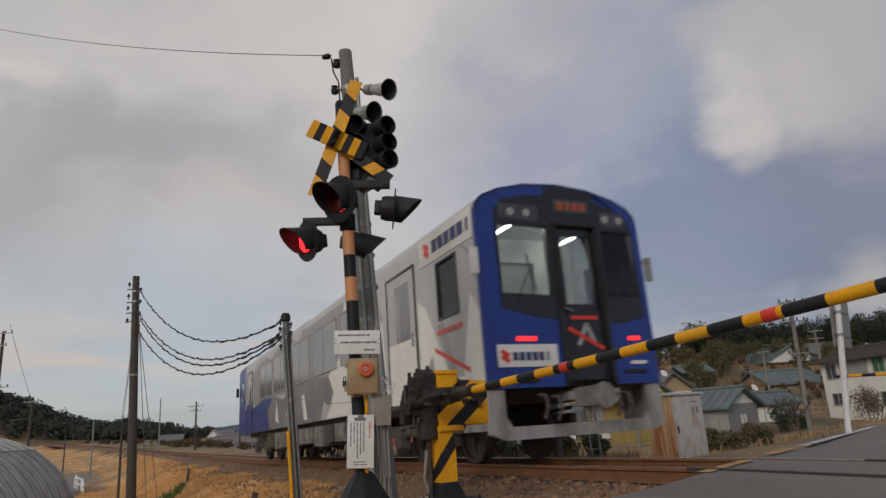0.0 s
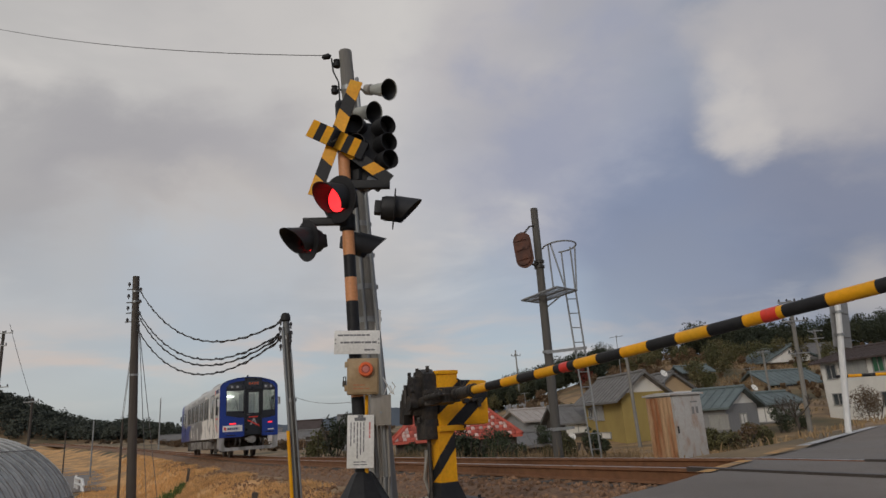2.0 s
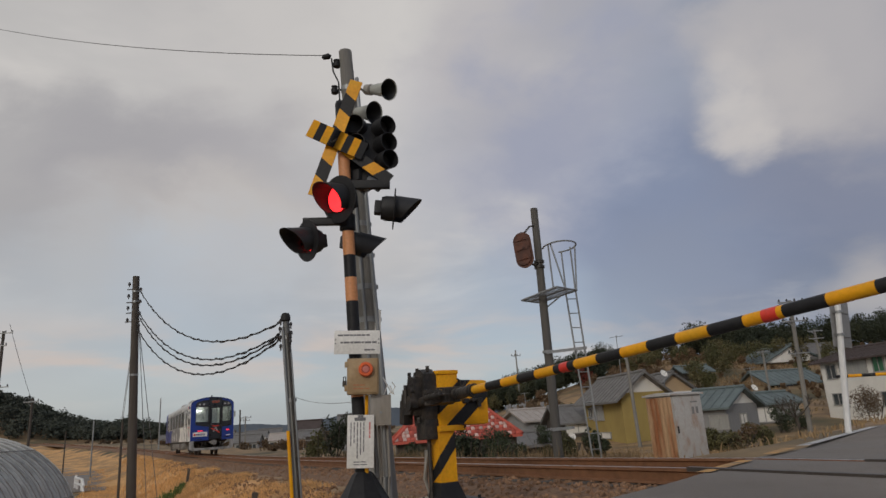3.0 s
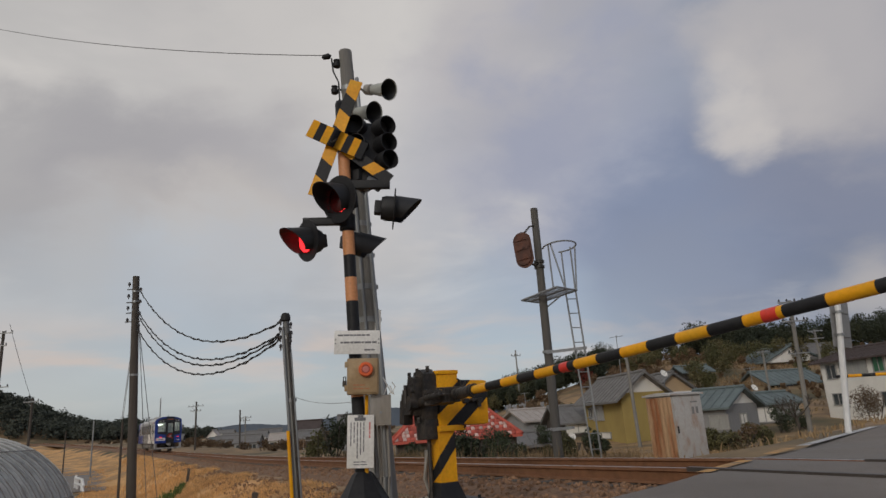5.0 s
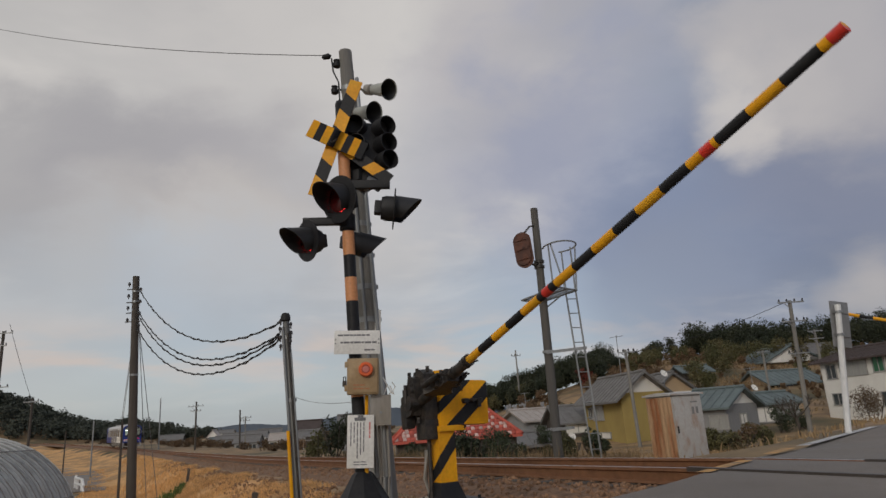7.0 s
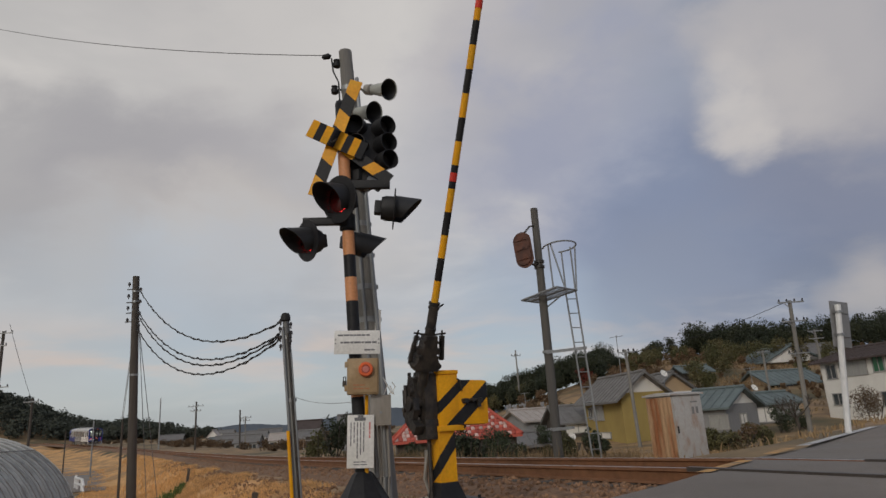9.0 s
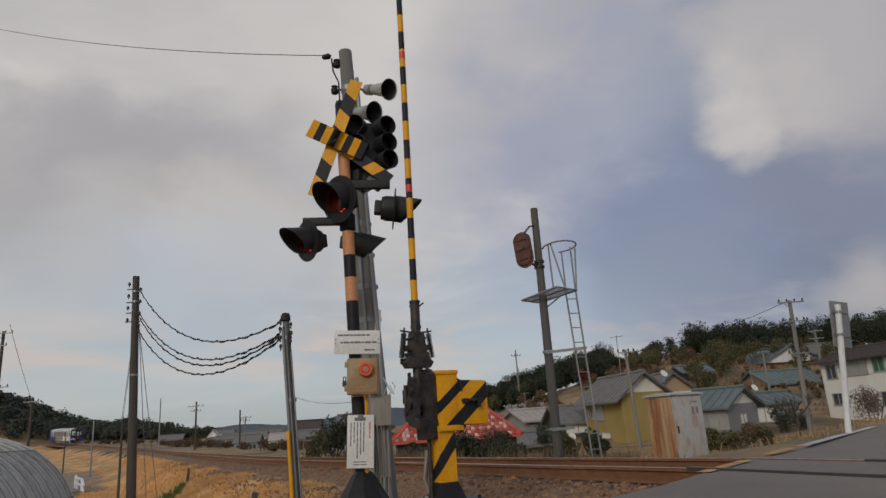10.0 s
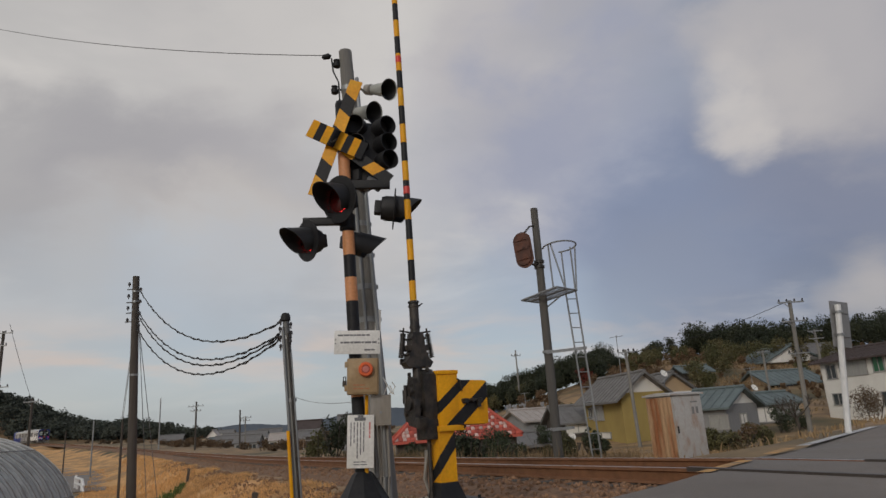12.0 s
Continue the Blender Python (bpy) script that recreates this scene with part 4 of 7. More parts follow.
    prism(bm, [(-0.09, 0.72), (0.02, 0.70), (0.06, 0.84), (0.03, 1.0), (-0.06, 1.02), (-0.12, 0.86)], -0.185, -0.12, "y")
    box(bm, (0.17, 0.17, 0.16), (0.01, -0.04, 0.585), bevel=0.02)
    rod(bm, (0, -0.23, 0.80), (0, 0.05, 0.80), 0.06, seg=16)
    lathe(bm, [(0.001, 0.03), (0.05, 0.028), (0.055, 0.0)], 16, pose(-0.02, -0.185, 0.90, 90, 0, 0))
    for y, z0, z1 in ((-0.225, 0.77, 0.95), (-0.20, 0.72, 0.86)):
        rod(bm, (-0.04, y, z0), (-0.04, y, z1), 0.014, seg=8)
        rod(bm, (-0.04, y, z0 + 0.03), (-0.04, y, z1 - 0.04), 0.024, seg=10)
    for x, y, z in ((0.06, -0.06, 1.07), (-0.05, -0.10, 1.06), (-0.08, -0.16, 1.03), (0.03, -0.15, 0.66)):
        rod(bm, (x, y, z - 0.02), (x, y, z + 0.025), 0.016, seg=8)
    rod(bm, (0.02, -0.06, 0.05), (0.02, -0.06, 0.55), 0.018, seg=10)
    part("gear_case", bm, DARK_METAL, gate, "greased dark gear case")
    bm = bmesh.new()
    tube(bm, [(-0.05, -0.05, 0.42), (-0.08, -0.06, 0.2), (-0.05, -0.04, 0.05), (-0.6, -0.35, -0.04)], 0.018, seg=8)
    part("conduit", bm, GREY_PAINT, gate)
    # the arm and what turns with it
    bm = bmesh.new()
    z = striped_arm(bm, ARM_FROM, ARM_TO, 0.030, 0.027, 0.187, 0.02)
    arm = part("arm", bm, [YELLOW, BLACK], gate, "long arm with black and yellow bands")
    for x in (1.872, 3.215, 3.915):
        bm = bmesh.new()
        rod(bm, (x - 0.035, 0, z(x - 0.035)), (x + 0.035, 0, z(x + 0.035)), 0.0316 - 0.00095 * (x - 0.85), seg=14)
        part("reflector_band", bm, RED, arm, "red reflector band")
    bm = bmesh.new()
    rod(bm, (-0.06, 0, 0), (0.84, 0, 0), 0.044, 0.040, seg=16)
    for x in (0.62, 0.80, 0.836):
        rod(bm, (x, 0, 0), (x + 0.018, 0, 0), 0.047, seg=16)
    rod(bm, (0.80, 0.03, 0.0), (0.84, 0.085, 0.0), 0.007, seg=6)
    part("arm_tube", bm, DARK_METAL, arm)
    bm = bmesh.new()
    prism(bm, [(0.285, -0.10), (0.33, -0.13), (0.36, -0.10), (0.42, -0.07), (0.58, -0.05), (0.58, 0.05), (0.42, 0.07), (0.36, 0.10), (0.33, 0.13), (0.285, 0.10)], -0.05, 0.05, "z")
    box(bm, (0.05, 0.26, 0.03), (0.345, 0, 0.05), bevel=0.006)
    for s in (1, -1):
        box(bm, (0.05, 0.05, 0.09), (0.45, s * 0.075, 0), bevel=0.01)
        rod(bm, (0.40, s * 0.08, -0.05), (0.40, s * 0.08, 0.06), 0.014, seg=8)
        rod(bm, (0.53, s * 0.06, -0.05), (0.53, s * 0.06, 0.06), 0.012, seg=8)
    part("clamp", bm, DARK_METAL, arm, "dark breakaway clamp")
    for s in (1, -1):
        bm = bmesh.new()
        a, b = Vector((0.37, s * 0.145, 0)), Vector((0.575, s * 0.115, 0))
        rod(bm, a, b, 0.013, seg=8)
        n = 13
        for k in range(n):
            c = a.lerp(b, (k + 0.2) / n)
            rod(bm, c, a.lerp(b, (k + 0.75) / n), 0.024, seg=12)
        rod(bm, b, b + (b - a) * 0.22, 0.008, seg=8)
        rod(bm, b + (b - a) * 0.10 + Vector((0, s * 0.035, 0)), b + (b - a) * 0.02 - Vector((0, s * 0.10, 0)), 0.008, seg=6)
        part("spring", bm, DARK_METAL, arm, "dark coil spring")
    bm = bmesh.new()
    tube(bm, [(0.2, 0.05, 0.09), (0.4, 0.06, 0.07), (0.6, 0.04, 0.05), (0.7, 0.04, 0.04)], 0.008)
    rod(bm, (0.62, 0.03, 0.02), (0.66, 0.05, 0.08), 0.01, seg=6)
    part("stay_wire", bm, DARK_METAL, arm)
    bm = bmesh.new()
    prism(bm, [(-0.18, -0.08), (-0.02, -0.09), (0.06, -0.04), (0.05, 0.07), (-0.05, 0.11), (-0.14, 0.09)], -0.09, -0.04, "y")
    box(bm, (0.09, 0.09, 0.2), (-0.15, -0.05, -0.06), (0, 12, 0), bevel=0.02)
    rod(bm, (-0.08, -0.11, 0.06), (-0.08, 0.0, 0.06), 0.02, seg=8)
    part("counterweight", bm, DARK_METAL, arm, "dark cast counterweight")
    return gate, arm


GATE, ARM = build_gate()
# the barrier on the road's other side: only the end of its arm comes into view
FAR_GATE = thing("crossing_barrier", pose(9.6, 9.3, 0.08, 0, 0, 148), "second striped barrier on the far side of the track", "crossing barrier")
bm = bmesh.new()
box(bm, (0.3, 0.3, 0.03), (0, 0, 0.0), bevel=0.006)
box(bm, (0.18, 0.18, 0.5), (0, 0, 0.26), bevel=0.01)
part("post", bm, YELLOW, FAR_GATE)
bm = bmesh.new()
box(bm, (0.3, 0.42, 0.42), (0, 0.06, 0.74), bevel=0.03)
part("housing", bm, YELLOW, FAR_GATE)
bm = bmesh.new()
striped_arm(bm, 0.2, 3.7, 0.034, 0.026, 0.195, 0.05)
FAR_ARM = part("arm", bm, [YELLOW, BLACK], FAR_GATE, "long arm with black and yellow bands")


# ---------------------------------------------------------------- the warning signal on its striped post
HOOD_IN = mat("black signal hood", (0.016, 0.016, 0.018), 0.6, second=(0.03, 0.03, 0.03), scale=8, bump=0.12)
DULL_RED = mat("unlit dark red lens", (0.075, 0.006, 0.006), 0.12, bump=0.05, second=(0.05, 0.005, 0.005))
LIT_RED = glow("lit red signal lens", (1.0, 0.025, 0.03), 2.2)


def flash_lamp(parent, at, facing, size=0.15, disc=True, down=6):
    """A red flasher: round case, backing disc, lens and a long hood; facing: degrees round z from -y."""
    m = pose(*at, 0, 0, facing) @ pose(0, 0, 0, 90 + down, 0, 0)
    # local: z runs out of the lens, y is up
    bm = bmesh.new()
    lathe(bm, [(0.001, -0.14), (size * 0.75, -0.13), (size * 0.85, -0.09), (size * 0.85, 0.0)], 24)
    box(bm, (size * 0.7, size * 0.9, 0.07), (0, 0, -0.16), bevel=0.015)
    case = part("lamp_case", bm, HOOD_IN, parent, "black flasher case", m)
    if disc:
        bm = bmesh.new()
        lathe(bm, [(size * 0.8, -0.012), (size * 1.42, -0.012), (size * 1.42, -0.004), (size * 0.8, -0.004)], 36)
        part("backing_disc", bm, BLACK, case, "round black backing disc")
    bm = bmesh.new()
    lathe(bm, [(0.001, 0.012), (size * 0.5, 0.009), (size * 0.8, 0.0)], 24)
    part("lens", bm, DULL_RED, case, "dark red lens")
    # hood: longest above, open below
    bm = bmesh.new()
    seg = 26
    rim, tip = [], []
    rin, tin = [], []
    for k in range(seg + 1):
        a = radians(-52 + 284 * k / seg)
        up = (math.sin(a) + 1) / 2
        reach = 0.06 + 0.19 * up ** 1.2
        c, s = math.cos(a), math.sin(a)
        rim.append(bm.verts.new((c * size * 0.92, s * size * 0.92, -0.01)))
        tip.append(bm.verts.new((c * size * 0.95, s * size * 0.95 - 0.02 * up, reach)))
        rin.append(bm.verts.new((c * size * 0.88, s * size * 0.88, -0.01)))
        tin.append(bm.verts.new((c * size * 0.91, s * size * 0.91 - 0.02 * up, reach)))
    for k in range(seg):
        bm.faces.new((rim[k], rim[k + 1], tip[k + 1], tip[k]))
        bm.faces.new((rin[k + 1], rin[k], tin[k], tin[k + 1]))
        bm.faces.new((tip[k], tip[k + 1], tin[k + 1], tin[k]))
    part("hood", bm, HOOD_IN, case, "long black hood", smooth=50)
    return case


def lit_lens(case, size=0.15):
    bm = bmesh.new()
    lathe(bm, [(0.001, 0.014), (size * 0.5, 0.011), (size * 0.78, 0.003), (size * 0.78, -0.004), (0.001, -0.004)], 24)
    return part("bulb", bm, LIT_RED, case, "glowing red flasher bulb")


def build_signal():
    sig = thing("crossing_signal", Matrix(), "level crossing warning signal on a black and orange striped post", "crossing signal")
    foot, head = Vector((-0.803, 5.8, 0.06)), Vector((-0.912, 5.8, 3.80))

    def up(z):
        return foot + (head - foot) * ((z - foot.z) / (head.z - foot.z))

    bm = bmesh.new()
    lathe(bm, [(0.24, 0.0), (0.235, 0.04), (0.09, 0.28), (0.065, 0.30)], 8, pose(foot.x, foot.y, foot.z, 0, 0, 10))
    part("foot_cone", bm, BLACK, sig, "black sheet-metal foot cone", smooth=20)
    bands = [(0.06, 0.98, 1), (0.98, 1.02, 2), (1.02, 1.62, 1), (1.62, 1.83, 1), (1.83, 2.05, 2), (2.05, 2.26, 1), (2.26, 2.49, 2), (2.49, 2.78, 1), (2.78, 3.0, 2), (3.0, 3.28, 2), (3.28, 3.5, 1), (3.5, 3.80, 1)]
    bm = bmesh.new()
    for a, b, i in bands:
        rod(bm, up(a), up(b), 0.056, seg=20, caps=False, idx=i)
    rod(bm, up(3.80), up(3.83), 0.056, 0.045, seg=20, idx=1)
    bmesh.ops.remove_doubles(bm, verts=bm.verts[:], dist=1e-4)
    part("post", bm, [YELLOW, BLACK, FADED], sig, "striped round post", smooth=50)
    # cross boards
    def board(name, a, b, width, y, bands_n, mats, first):
        a, b = Vector(a), Vector(b)
        d = b - a
        ang = math.degrees(math.atan2(d.z, d.x))
        m = pose((a.x + b.x) / 2, y, (a.z + b.z) / 2, 0, -ang, 0)
        bm = bmesh.new()
        n = bands_n
        for k in range(n):
            u0, u1 = -d.length / 2 + d.length * k / n, -d.length / 2 + d.length * (k + 1) / n
            sk = width * 0.25
            prism(bm, [(u0 - sk * (k > 0), -width / 2), (u1 - sk * (k < n - 1), -width / 2), (u1 + sk * (k < n - 1), width / 2), (u0 + sk * (k > 0), width / 2)], -0.006, 0.006, "y", idx=(k + first) % 2)
        bmesh.ops.remove_doubles(bm, verts=bm.verts[:], dist=1e-4)
        return part(name, bm, mats, sig, "yellow and black banded cross board", m, smooth=10)

    board("cross_board", (-0.735, 0, 3.99), (-1.165, 0, 2.83), 0.125, 5.70, 7, [YELLOW, BLACK], 0)
    board("cross_board", (-1.16, 0, 3.55), (-0.455, 0, 2.95), 0.115, 5.735, 7, [BLACK, YELLOW], 0)
    bm = bmesh.new()
    n, L, W = 8, 0.56, 0.185
    for k in range(n):
        u0, u1 = -L / 2 + L * k / n, -L / 2 + L * (k + 1) / n
        prism(bm, [(u0, -W / 2), (u1, -W / 2), (u1, W / 2), (u0, W / 2)], -0.006, 0.006, "y", idx=(k % 2))
    bmesh.ops.remove_doubles(bm, verts=bm.verts[:], dist=1e-4)
    part("banded_plate", bm, [YELLOW, BLACK], sig, "wide plate with upright yellow and black bands", pose(-0.93, 5.66, 3.365, 0, 25, 12), smooth=10)
    bm = bmesh.new()
    box(bm, (0.14, 0.10, 0.07), (-0.94, 5.72, 3.38), bevel=0.01)
    tube(bm, [(-1.02, 5.66, 3.36), (-0.97, 5.63, 3.33), (-0.93, 5.64, 3.36)], 0.008)
    part("bracket", bm, DARK_METAL, sig)
    # lamp arms
    bm = bmesh.new()
    box(bm, (0.46, 0.06, 0.08), (-0.69, 5.76, 2.93), (0, 3, 0), bevel=0.01)
    box(bm, (0.4, 0.06, 0.07), (-1.08, 5.74, 2.585), (0, 3, 0), bevel=0.01)
    for z in (2.93, 2.58):
        lathe(bm, [(0.058, -0.07), (0.075, -0.07), (0.075, 0.07), (0.058, 0.07)], 18, pose(*up(z), 0, 0, 0))
    part("lamp_arm", bm, BLACK, sig, "black lamp bracket arms")
    lamp_a = flash_lamp(sig, (-0.925, 5.62, 2.755), -38, 0.155)
    lamp_b = flash_lamp(sig, (-1.24, 5.70, 2.40), -47, 0.135)
    flash_lamp(sig, (-0.43, 5.85, 2.70), 98, 0.14)
    flash_lamp(sig, (-0.78, 5.95, 2.40), 118, 0.13, disc=False)
    flash_lamp(sig, (-0.70, 6.0, 3.05), 150, 0.13, disc=False)
    # direction indicator with three hooded lights behind the post
    ind = part("indicator_case", box(bmesh.new(), (0.42, 0.16, 0.62), (-0.73, 6.02, 3.36), (0, 4, 20), bevel=0.02), HOOD_IN, sig, "black direction indicator case")
    for z, x, turn in ((3.60, -0.55, 40), (3.42, -0.545, 40), (3.24, -0.54, 40), (3.62, -0.76, -12), (3.42, -0.755, -12), (3.2, -0.75, -12)):
        bm = bmesh.new()
        m = pose(x, 5.97, z, 0, 0, turn) @ pose(0, 0, 0, 96, 0, 0)
        lathe(bm, [(0.075, -0.05), (0.092, 0.0), (0.095, 0.14), (0.088, 0.14), (0.082, 0.0), (0.001, -0.02)], 20, m)
        part("hood", bm, HOOD_IN, ind)
    bm = bmesh.new()
    box(bm, (0.10, 0.1, 0.09), (-0.66, 5.9, 3.0), (0, 25, 20), bevel=0.02)
    rod(bm, (-0.66, 5.86, 2.97), (-0.70, 5.82, 2.90), 0.025, seg=8)
    part("cable_gland", bm, STEEL, sig)
    return sig, lamp_a, lamp_b


SIGNAL, LAMP_A, LAMP_B = build_signal()
BULB_A, BULB_B = lit_lens(LAMP_A, 0.155), lit_lens(LAMP_B, 0.135)


def horn_speaker(at, turn, tilt, size, label):
    sp = thing("loudspeaker", pose(*at, 0, 0, turn) @ pose(0, 0, 0, 90 + tilt, 0, 0), label, "loudspeaker", "crossing loudspeakers")
    bm = bmesh.new()
    lathe(bm, [(0.035, -0.02), (0.05, 0.0), (0.06, 0.06), (size * 0.72, 0.2), (size, 0.25), (size * 1.03, 0.255), (size * 0.95, 0.246)], 28)
    part("horn", bm, mat("pale weathered horn", (0.36, 0.37, 0.34), 0.6, second=(0.22, 0.22, 0.2), scale=7, streak=2), sp, "pale grey flared horn")
    bm = bmesh.new()
    lathe(bm, [(0.001, 0.10), (0.03, 0.105), (0.035, 0.06), (0.001, 0.05)], 14)
    lathe(bm, [(size * 0.95, 0.246), (size * 0.60, 0.186), (0.042, 0.066), (0.001, 0.064)], 28)
    part("horn_mouth", bm, HOOD_IN, sp, "dark horn mouth")
    bm = bmesh.new()
    lathe(bm, [(0.001, -0.12), (0.055, -0.11), (0.06, -0.03), (0.035, -0.02)], 18)
    rod(bm, (-0.02, -0.05, -0.04), (-0.22, -0.02, -0.06), 0.014, seg=8)
    part("driver", bm, GREY_PAINT, sp)


horn_speaker((-0.631, 6.249, 4.192), 50, 22, 0.11, "pale grey horn loudspeaker high on the pole")
horn_speaker((-0.799, 6.135, 3.879), 55, 20, 0.115, "pale grey horn loudspeaker below the upper one")


# ---------------------------------------------------------------- boards and boxes hung on the signal post
def board_sign(name, at, w, h, label, lean, columns=False):
    s = thing(name, pose(*at, 0, lean, 4), label, "sign")
    bm = bmesh.new()
    box(bm, (w, 0.006, h), (0, 0, 0), bevel=0.002)
    part("board", bm, WHITE, s)
    bm = bmesh.new()
    if columns:
        bars(bm, 1, -w * 0.22, w * 0.22, 0, 0, 0)
        box(bm, (w * 0.42, 0.002, 0.028), (-0.005, -0.004, h * 0.42))
        box(bm, (w * 0.2, 0.002, 0.018), (0.0, -0.004, h * 0.475))
        bars(bm, 5, -w * 0.42, w * 0.18, -h * 0.32, h * 0.36, -0.004, seed=3, vertical=True)
        bars(bm, 2, -w * 0.25, w * 0.3, -h * 0.46, -h * 0.36, -0.004, seed=5)
        part("writing", bm, INK, s)
        bm = bmesh.new()
        bars(bm, 1, w * 0.26, w * 0.42, -h * 0.1, h * 0.36, -0.004, seed=8, vertical=True)
        part("red_writing", bm, RED_INK, s)
    else:
        bars(bm, 1, -w * 0.42, w * 0.46, h * 0.2, h * 0.4, -0.004, seed=12)
        bars(bm, 1, -w * 0.36, w * 0.44, -h * 0.12, h * 0.1, -0.004, seed=15)
        bars(bm, 1, w * 0.16, w * 0.44, -h * 0.42, -h * 0.24, -0.004, seed=17)
        for x in (-0.47, 0.47):
            for z in (-0.05, 0.12):
                rod(bm, (x * w, -0.002, z * h), (x * w, -0.008, z * h), 0.006, seg=8)
        part("writing", bm, INK, s)
    bm = bmesh.new()
    box(bm, (0.05, 0.06, 0.03), (0, 0.03, 0.03))
    part("clip", bm, STEEL, s)


board_sign("notice_board", (-0.805, 5.70, 1.445), 0.40, 0.205, "white metal notice board with faded black writing", 2.5)
board_sign("notice_board", (-0.80, 5.69, 0.61), 0.225, 0.43, "tall white notice with upright columns of writing", 2.5, True)


def build_button():
    b = thing("emergency_button", pose(-0.765, 5.70, 1.145, 0, 2, 8), "weathered beige emergency button box with a red button", "emergency button")
    beige = mat("dirty beige box", (0.40, 0.29, 0.16), 0.6, second=(0.27, 0.18, 0.09), scale=7, amount=0.8, bump=0.1, third=(0.33, 0.22, 0.11), third_scale=3)
    part("case", box(bmesh.new(), (0.27, 0.11, 0.305), (0, 0, 0), bevel=0.012), beige, b)
    part("door", box(bmesh.new(), (0.235, 0.012, 0.275), (0.006, -0.06, 0), bevel=0.005), beige, b)
    orange = mat("orange button ring", (0.75, 0.13, 0.03), 0.4, bump=0.02, second=(0.6, 0.09, 0.02))
    bm = bmesh.new()
    lathe(bm, [(0.062, -0.0), (0.062, 0.03), (0.055, 0.04), (0.036, 0.04), (0.034, 0.02)], 28, pose(0.025, -0.066, 0.055, 90, 0, 0))
    ring = part("button_ring", bm, orange, b, "orange guard ring")
    bm = bmesh.new()
    lathe(bm, [(0.034, 0.0), (0.034, 0.03), (0.026, 0.037), (0.001, 0.038)], 24, pose(0.025, -0.066, 0.055, 90, 0, 0))
    part("push_button", bm, mat("faded red button", (0.62, 0.2, 0.16), 0.4, bump=0), ring)
    bm = bmesh.new()
    bars(bm, 2, -0.08, 0.09, -0.12, -0.06, -0.068, seed=21)
    part("writing", bm, mat("faded orange writing", (0.48, 0.2, 0.09), 0.6, bump=0), b)
    bm = bmesh.new()
    box(bm, (0.035, 0.03, 0.05), (-0.155, -0.02, -0.06), bevel=0.006)
    tube(bm, [(-0.165, -0.02, -0.035), (-0.165, -0.02, 0.0), (-0.145, -0.02, 0.0), (-0.145, -0.02, -0.035)], 0.005)
    part("padlock", bm, DARK_METAL, b)
    for z in (0.1, -0.1):
        part("hinge", box(bmesh.new(), (0.03, 0.03, 0.05), (-0.14, -0.045, z), bevel=0.005), beige, b)
    g = thing("junction_box", pose(-0.635, 5.80, 0.855, 0, 2, 10), "grey painted junction box with loose cables", "junction box")
    part("case", box(bmesh.new(), (0.17, 0.12, 0.25), (0, 0, 0), bevel=0.008), GREY_PAINT, g)
    part("lid", box(bmesh.new(), (0.175, 0.012, 0.255), (0, -0.062, 0), bevel=0.004), GREY_PAINT, g)
    bm = bmesh.new()
    rod(bm, (0.0, -0.068, -0.02), (0.0, -0.08, -0.02), 0.012, seg=10)
    part("lock", bm, STEEL, g)
    bm = bmesh.new()
    tube(bm, [(0.03, 0, 0.12), (0.06, -0.02, 0.22), (0.02, -0.03, 0.28), (0.1, -0.02, 0.14), (0.13, -0.02, 0.2), (0.10, -0.02, 0.24)], 0.006)
    tube(bm, [(0.06, 0, 0.12), (0.09, -0.02, 0.15), (0.12, -0.03, 0.13), (0.08, -0.02, 0.21)], 0.005)
    part("cable", bm, WHITE, g)
    for k, x in enumerate((-0.05, -0.01, 0.03, 0.06)):
        bm = bmesh.new()
        tube(bm, [(x, 0.02, -0.12), (x + 0.01, 0.03, -0.3), (x + 0.02, 0.05, -0.55), (x + 0.01, 0.05, -0.78)], 0.012 if k % 2 else 0.018, seg=8)
        part("conduit", bm, GREY_PAINT if k % 2 else STEEL, g)
    bm = bmesh.new()
    tube(bm, [(-0.12, -0.02, 0.13), (-0.12, -0.02, -0.2), (-0.115, -0.02, -0.78)], 0.016, seg=8)
    part("yellow_pipe", bm, YELLOW, g, "yellow cable pipe")


build_button()
# ---------------------------------------------------------------- poles and wires
WIRE = mat("black cable", (0.02, 0.02, 0.021), 0.6, bump=0)
THIN = mat("grey guy wire", (0.16, 0.16, 0.16), 0.5, 0.3, bump=0)


def sag_line(a, b, drop, n=18):
    a, b = Vector(a), Vector(b)
    return [a.lerp(b, k / n) - Vector((0, 0, 4 * drop * (k / n) * (1 - k / n))) for k in range(n + 1)]


def wire(a, b, drop, r, material=None, label="thin black overhead cable hanging between poles", name="overhead_cable"):
    bm = bmesh.new()
    tube(bm, sag_line(a, b, drop), r, 6)
    return tagged(part(name, bm, material or WIRE), label, "cable")


def twisted_cable(a, b, drop, r, turns):
    """A thin cable wound loosely round its bearer wire."""
    line = sag_line(a, b, drop, 150)
    cable = thing("overhead_cable", Matrix(), "twisted black cable sagging between the two poles", "cable")
    for name, shift, lag, thick in (("bearer_wire", 0.004, 0.0, r * 0.7), ("wound_cable", 0.014, 2.4, r)):
        pts = []
        for k, p in enumerate(line):
            w = 2 * math.pi * turns * k / 150 + lag
            s = shift * (1 + 0.5 * math.sin(k * 0.31))
            pts.append(p + Vector((0.6 * s * math.cos(w), 0.6 * s * math.cos(w), s * math.sin(w))))
        bm = bmesh.new()
        tube(bm, pts, thick, 6)
        part(name, bm, WIRE, cable)


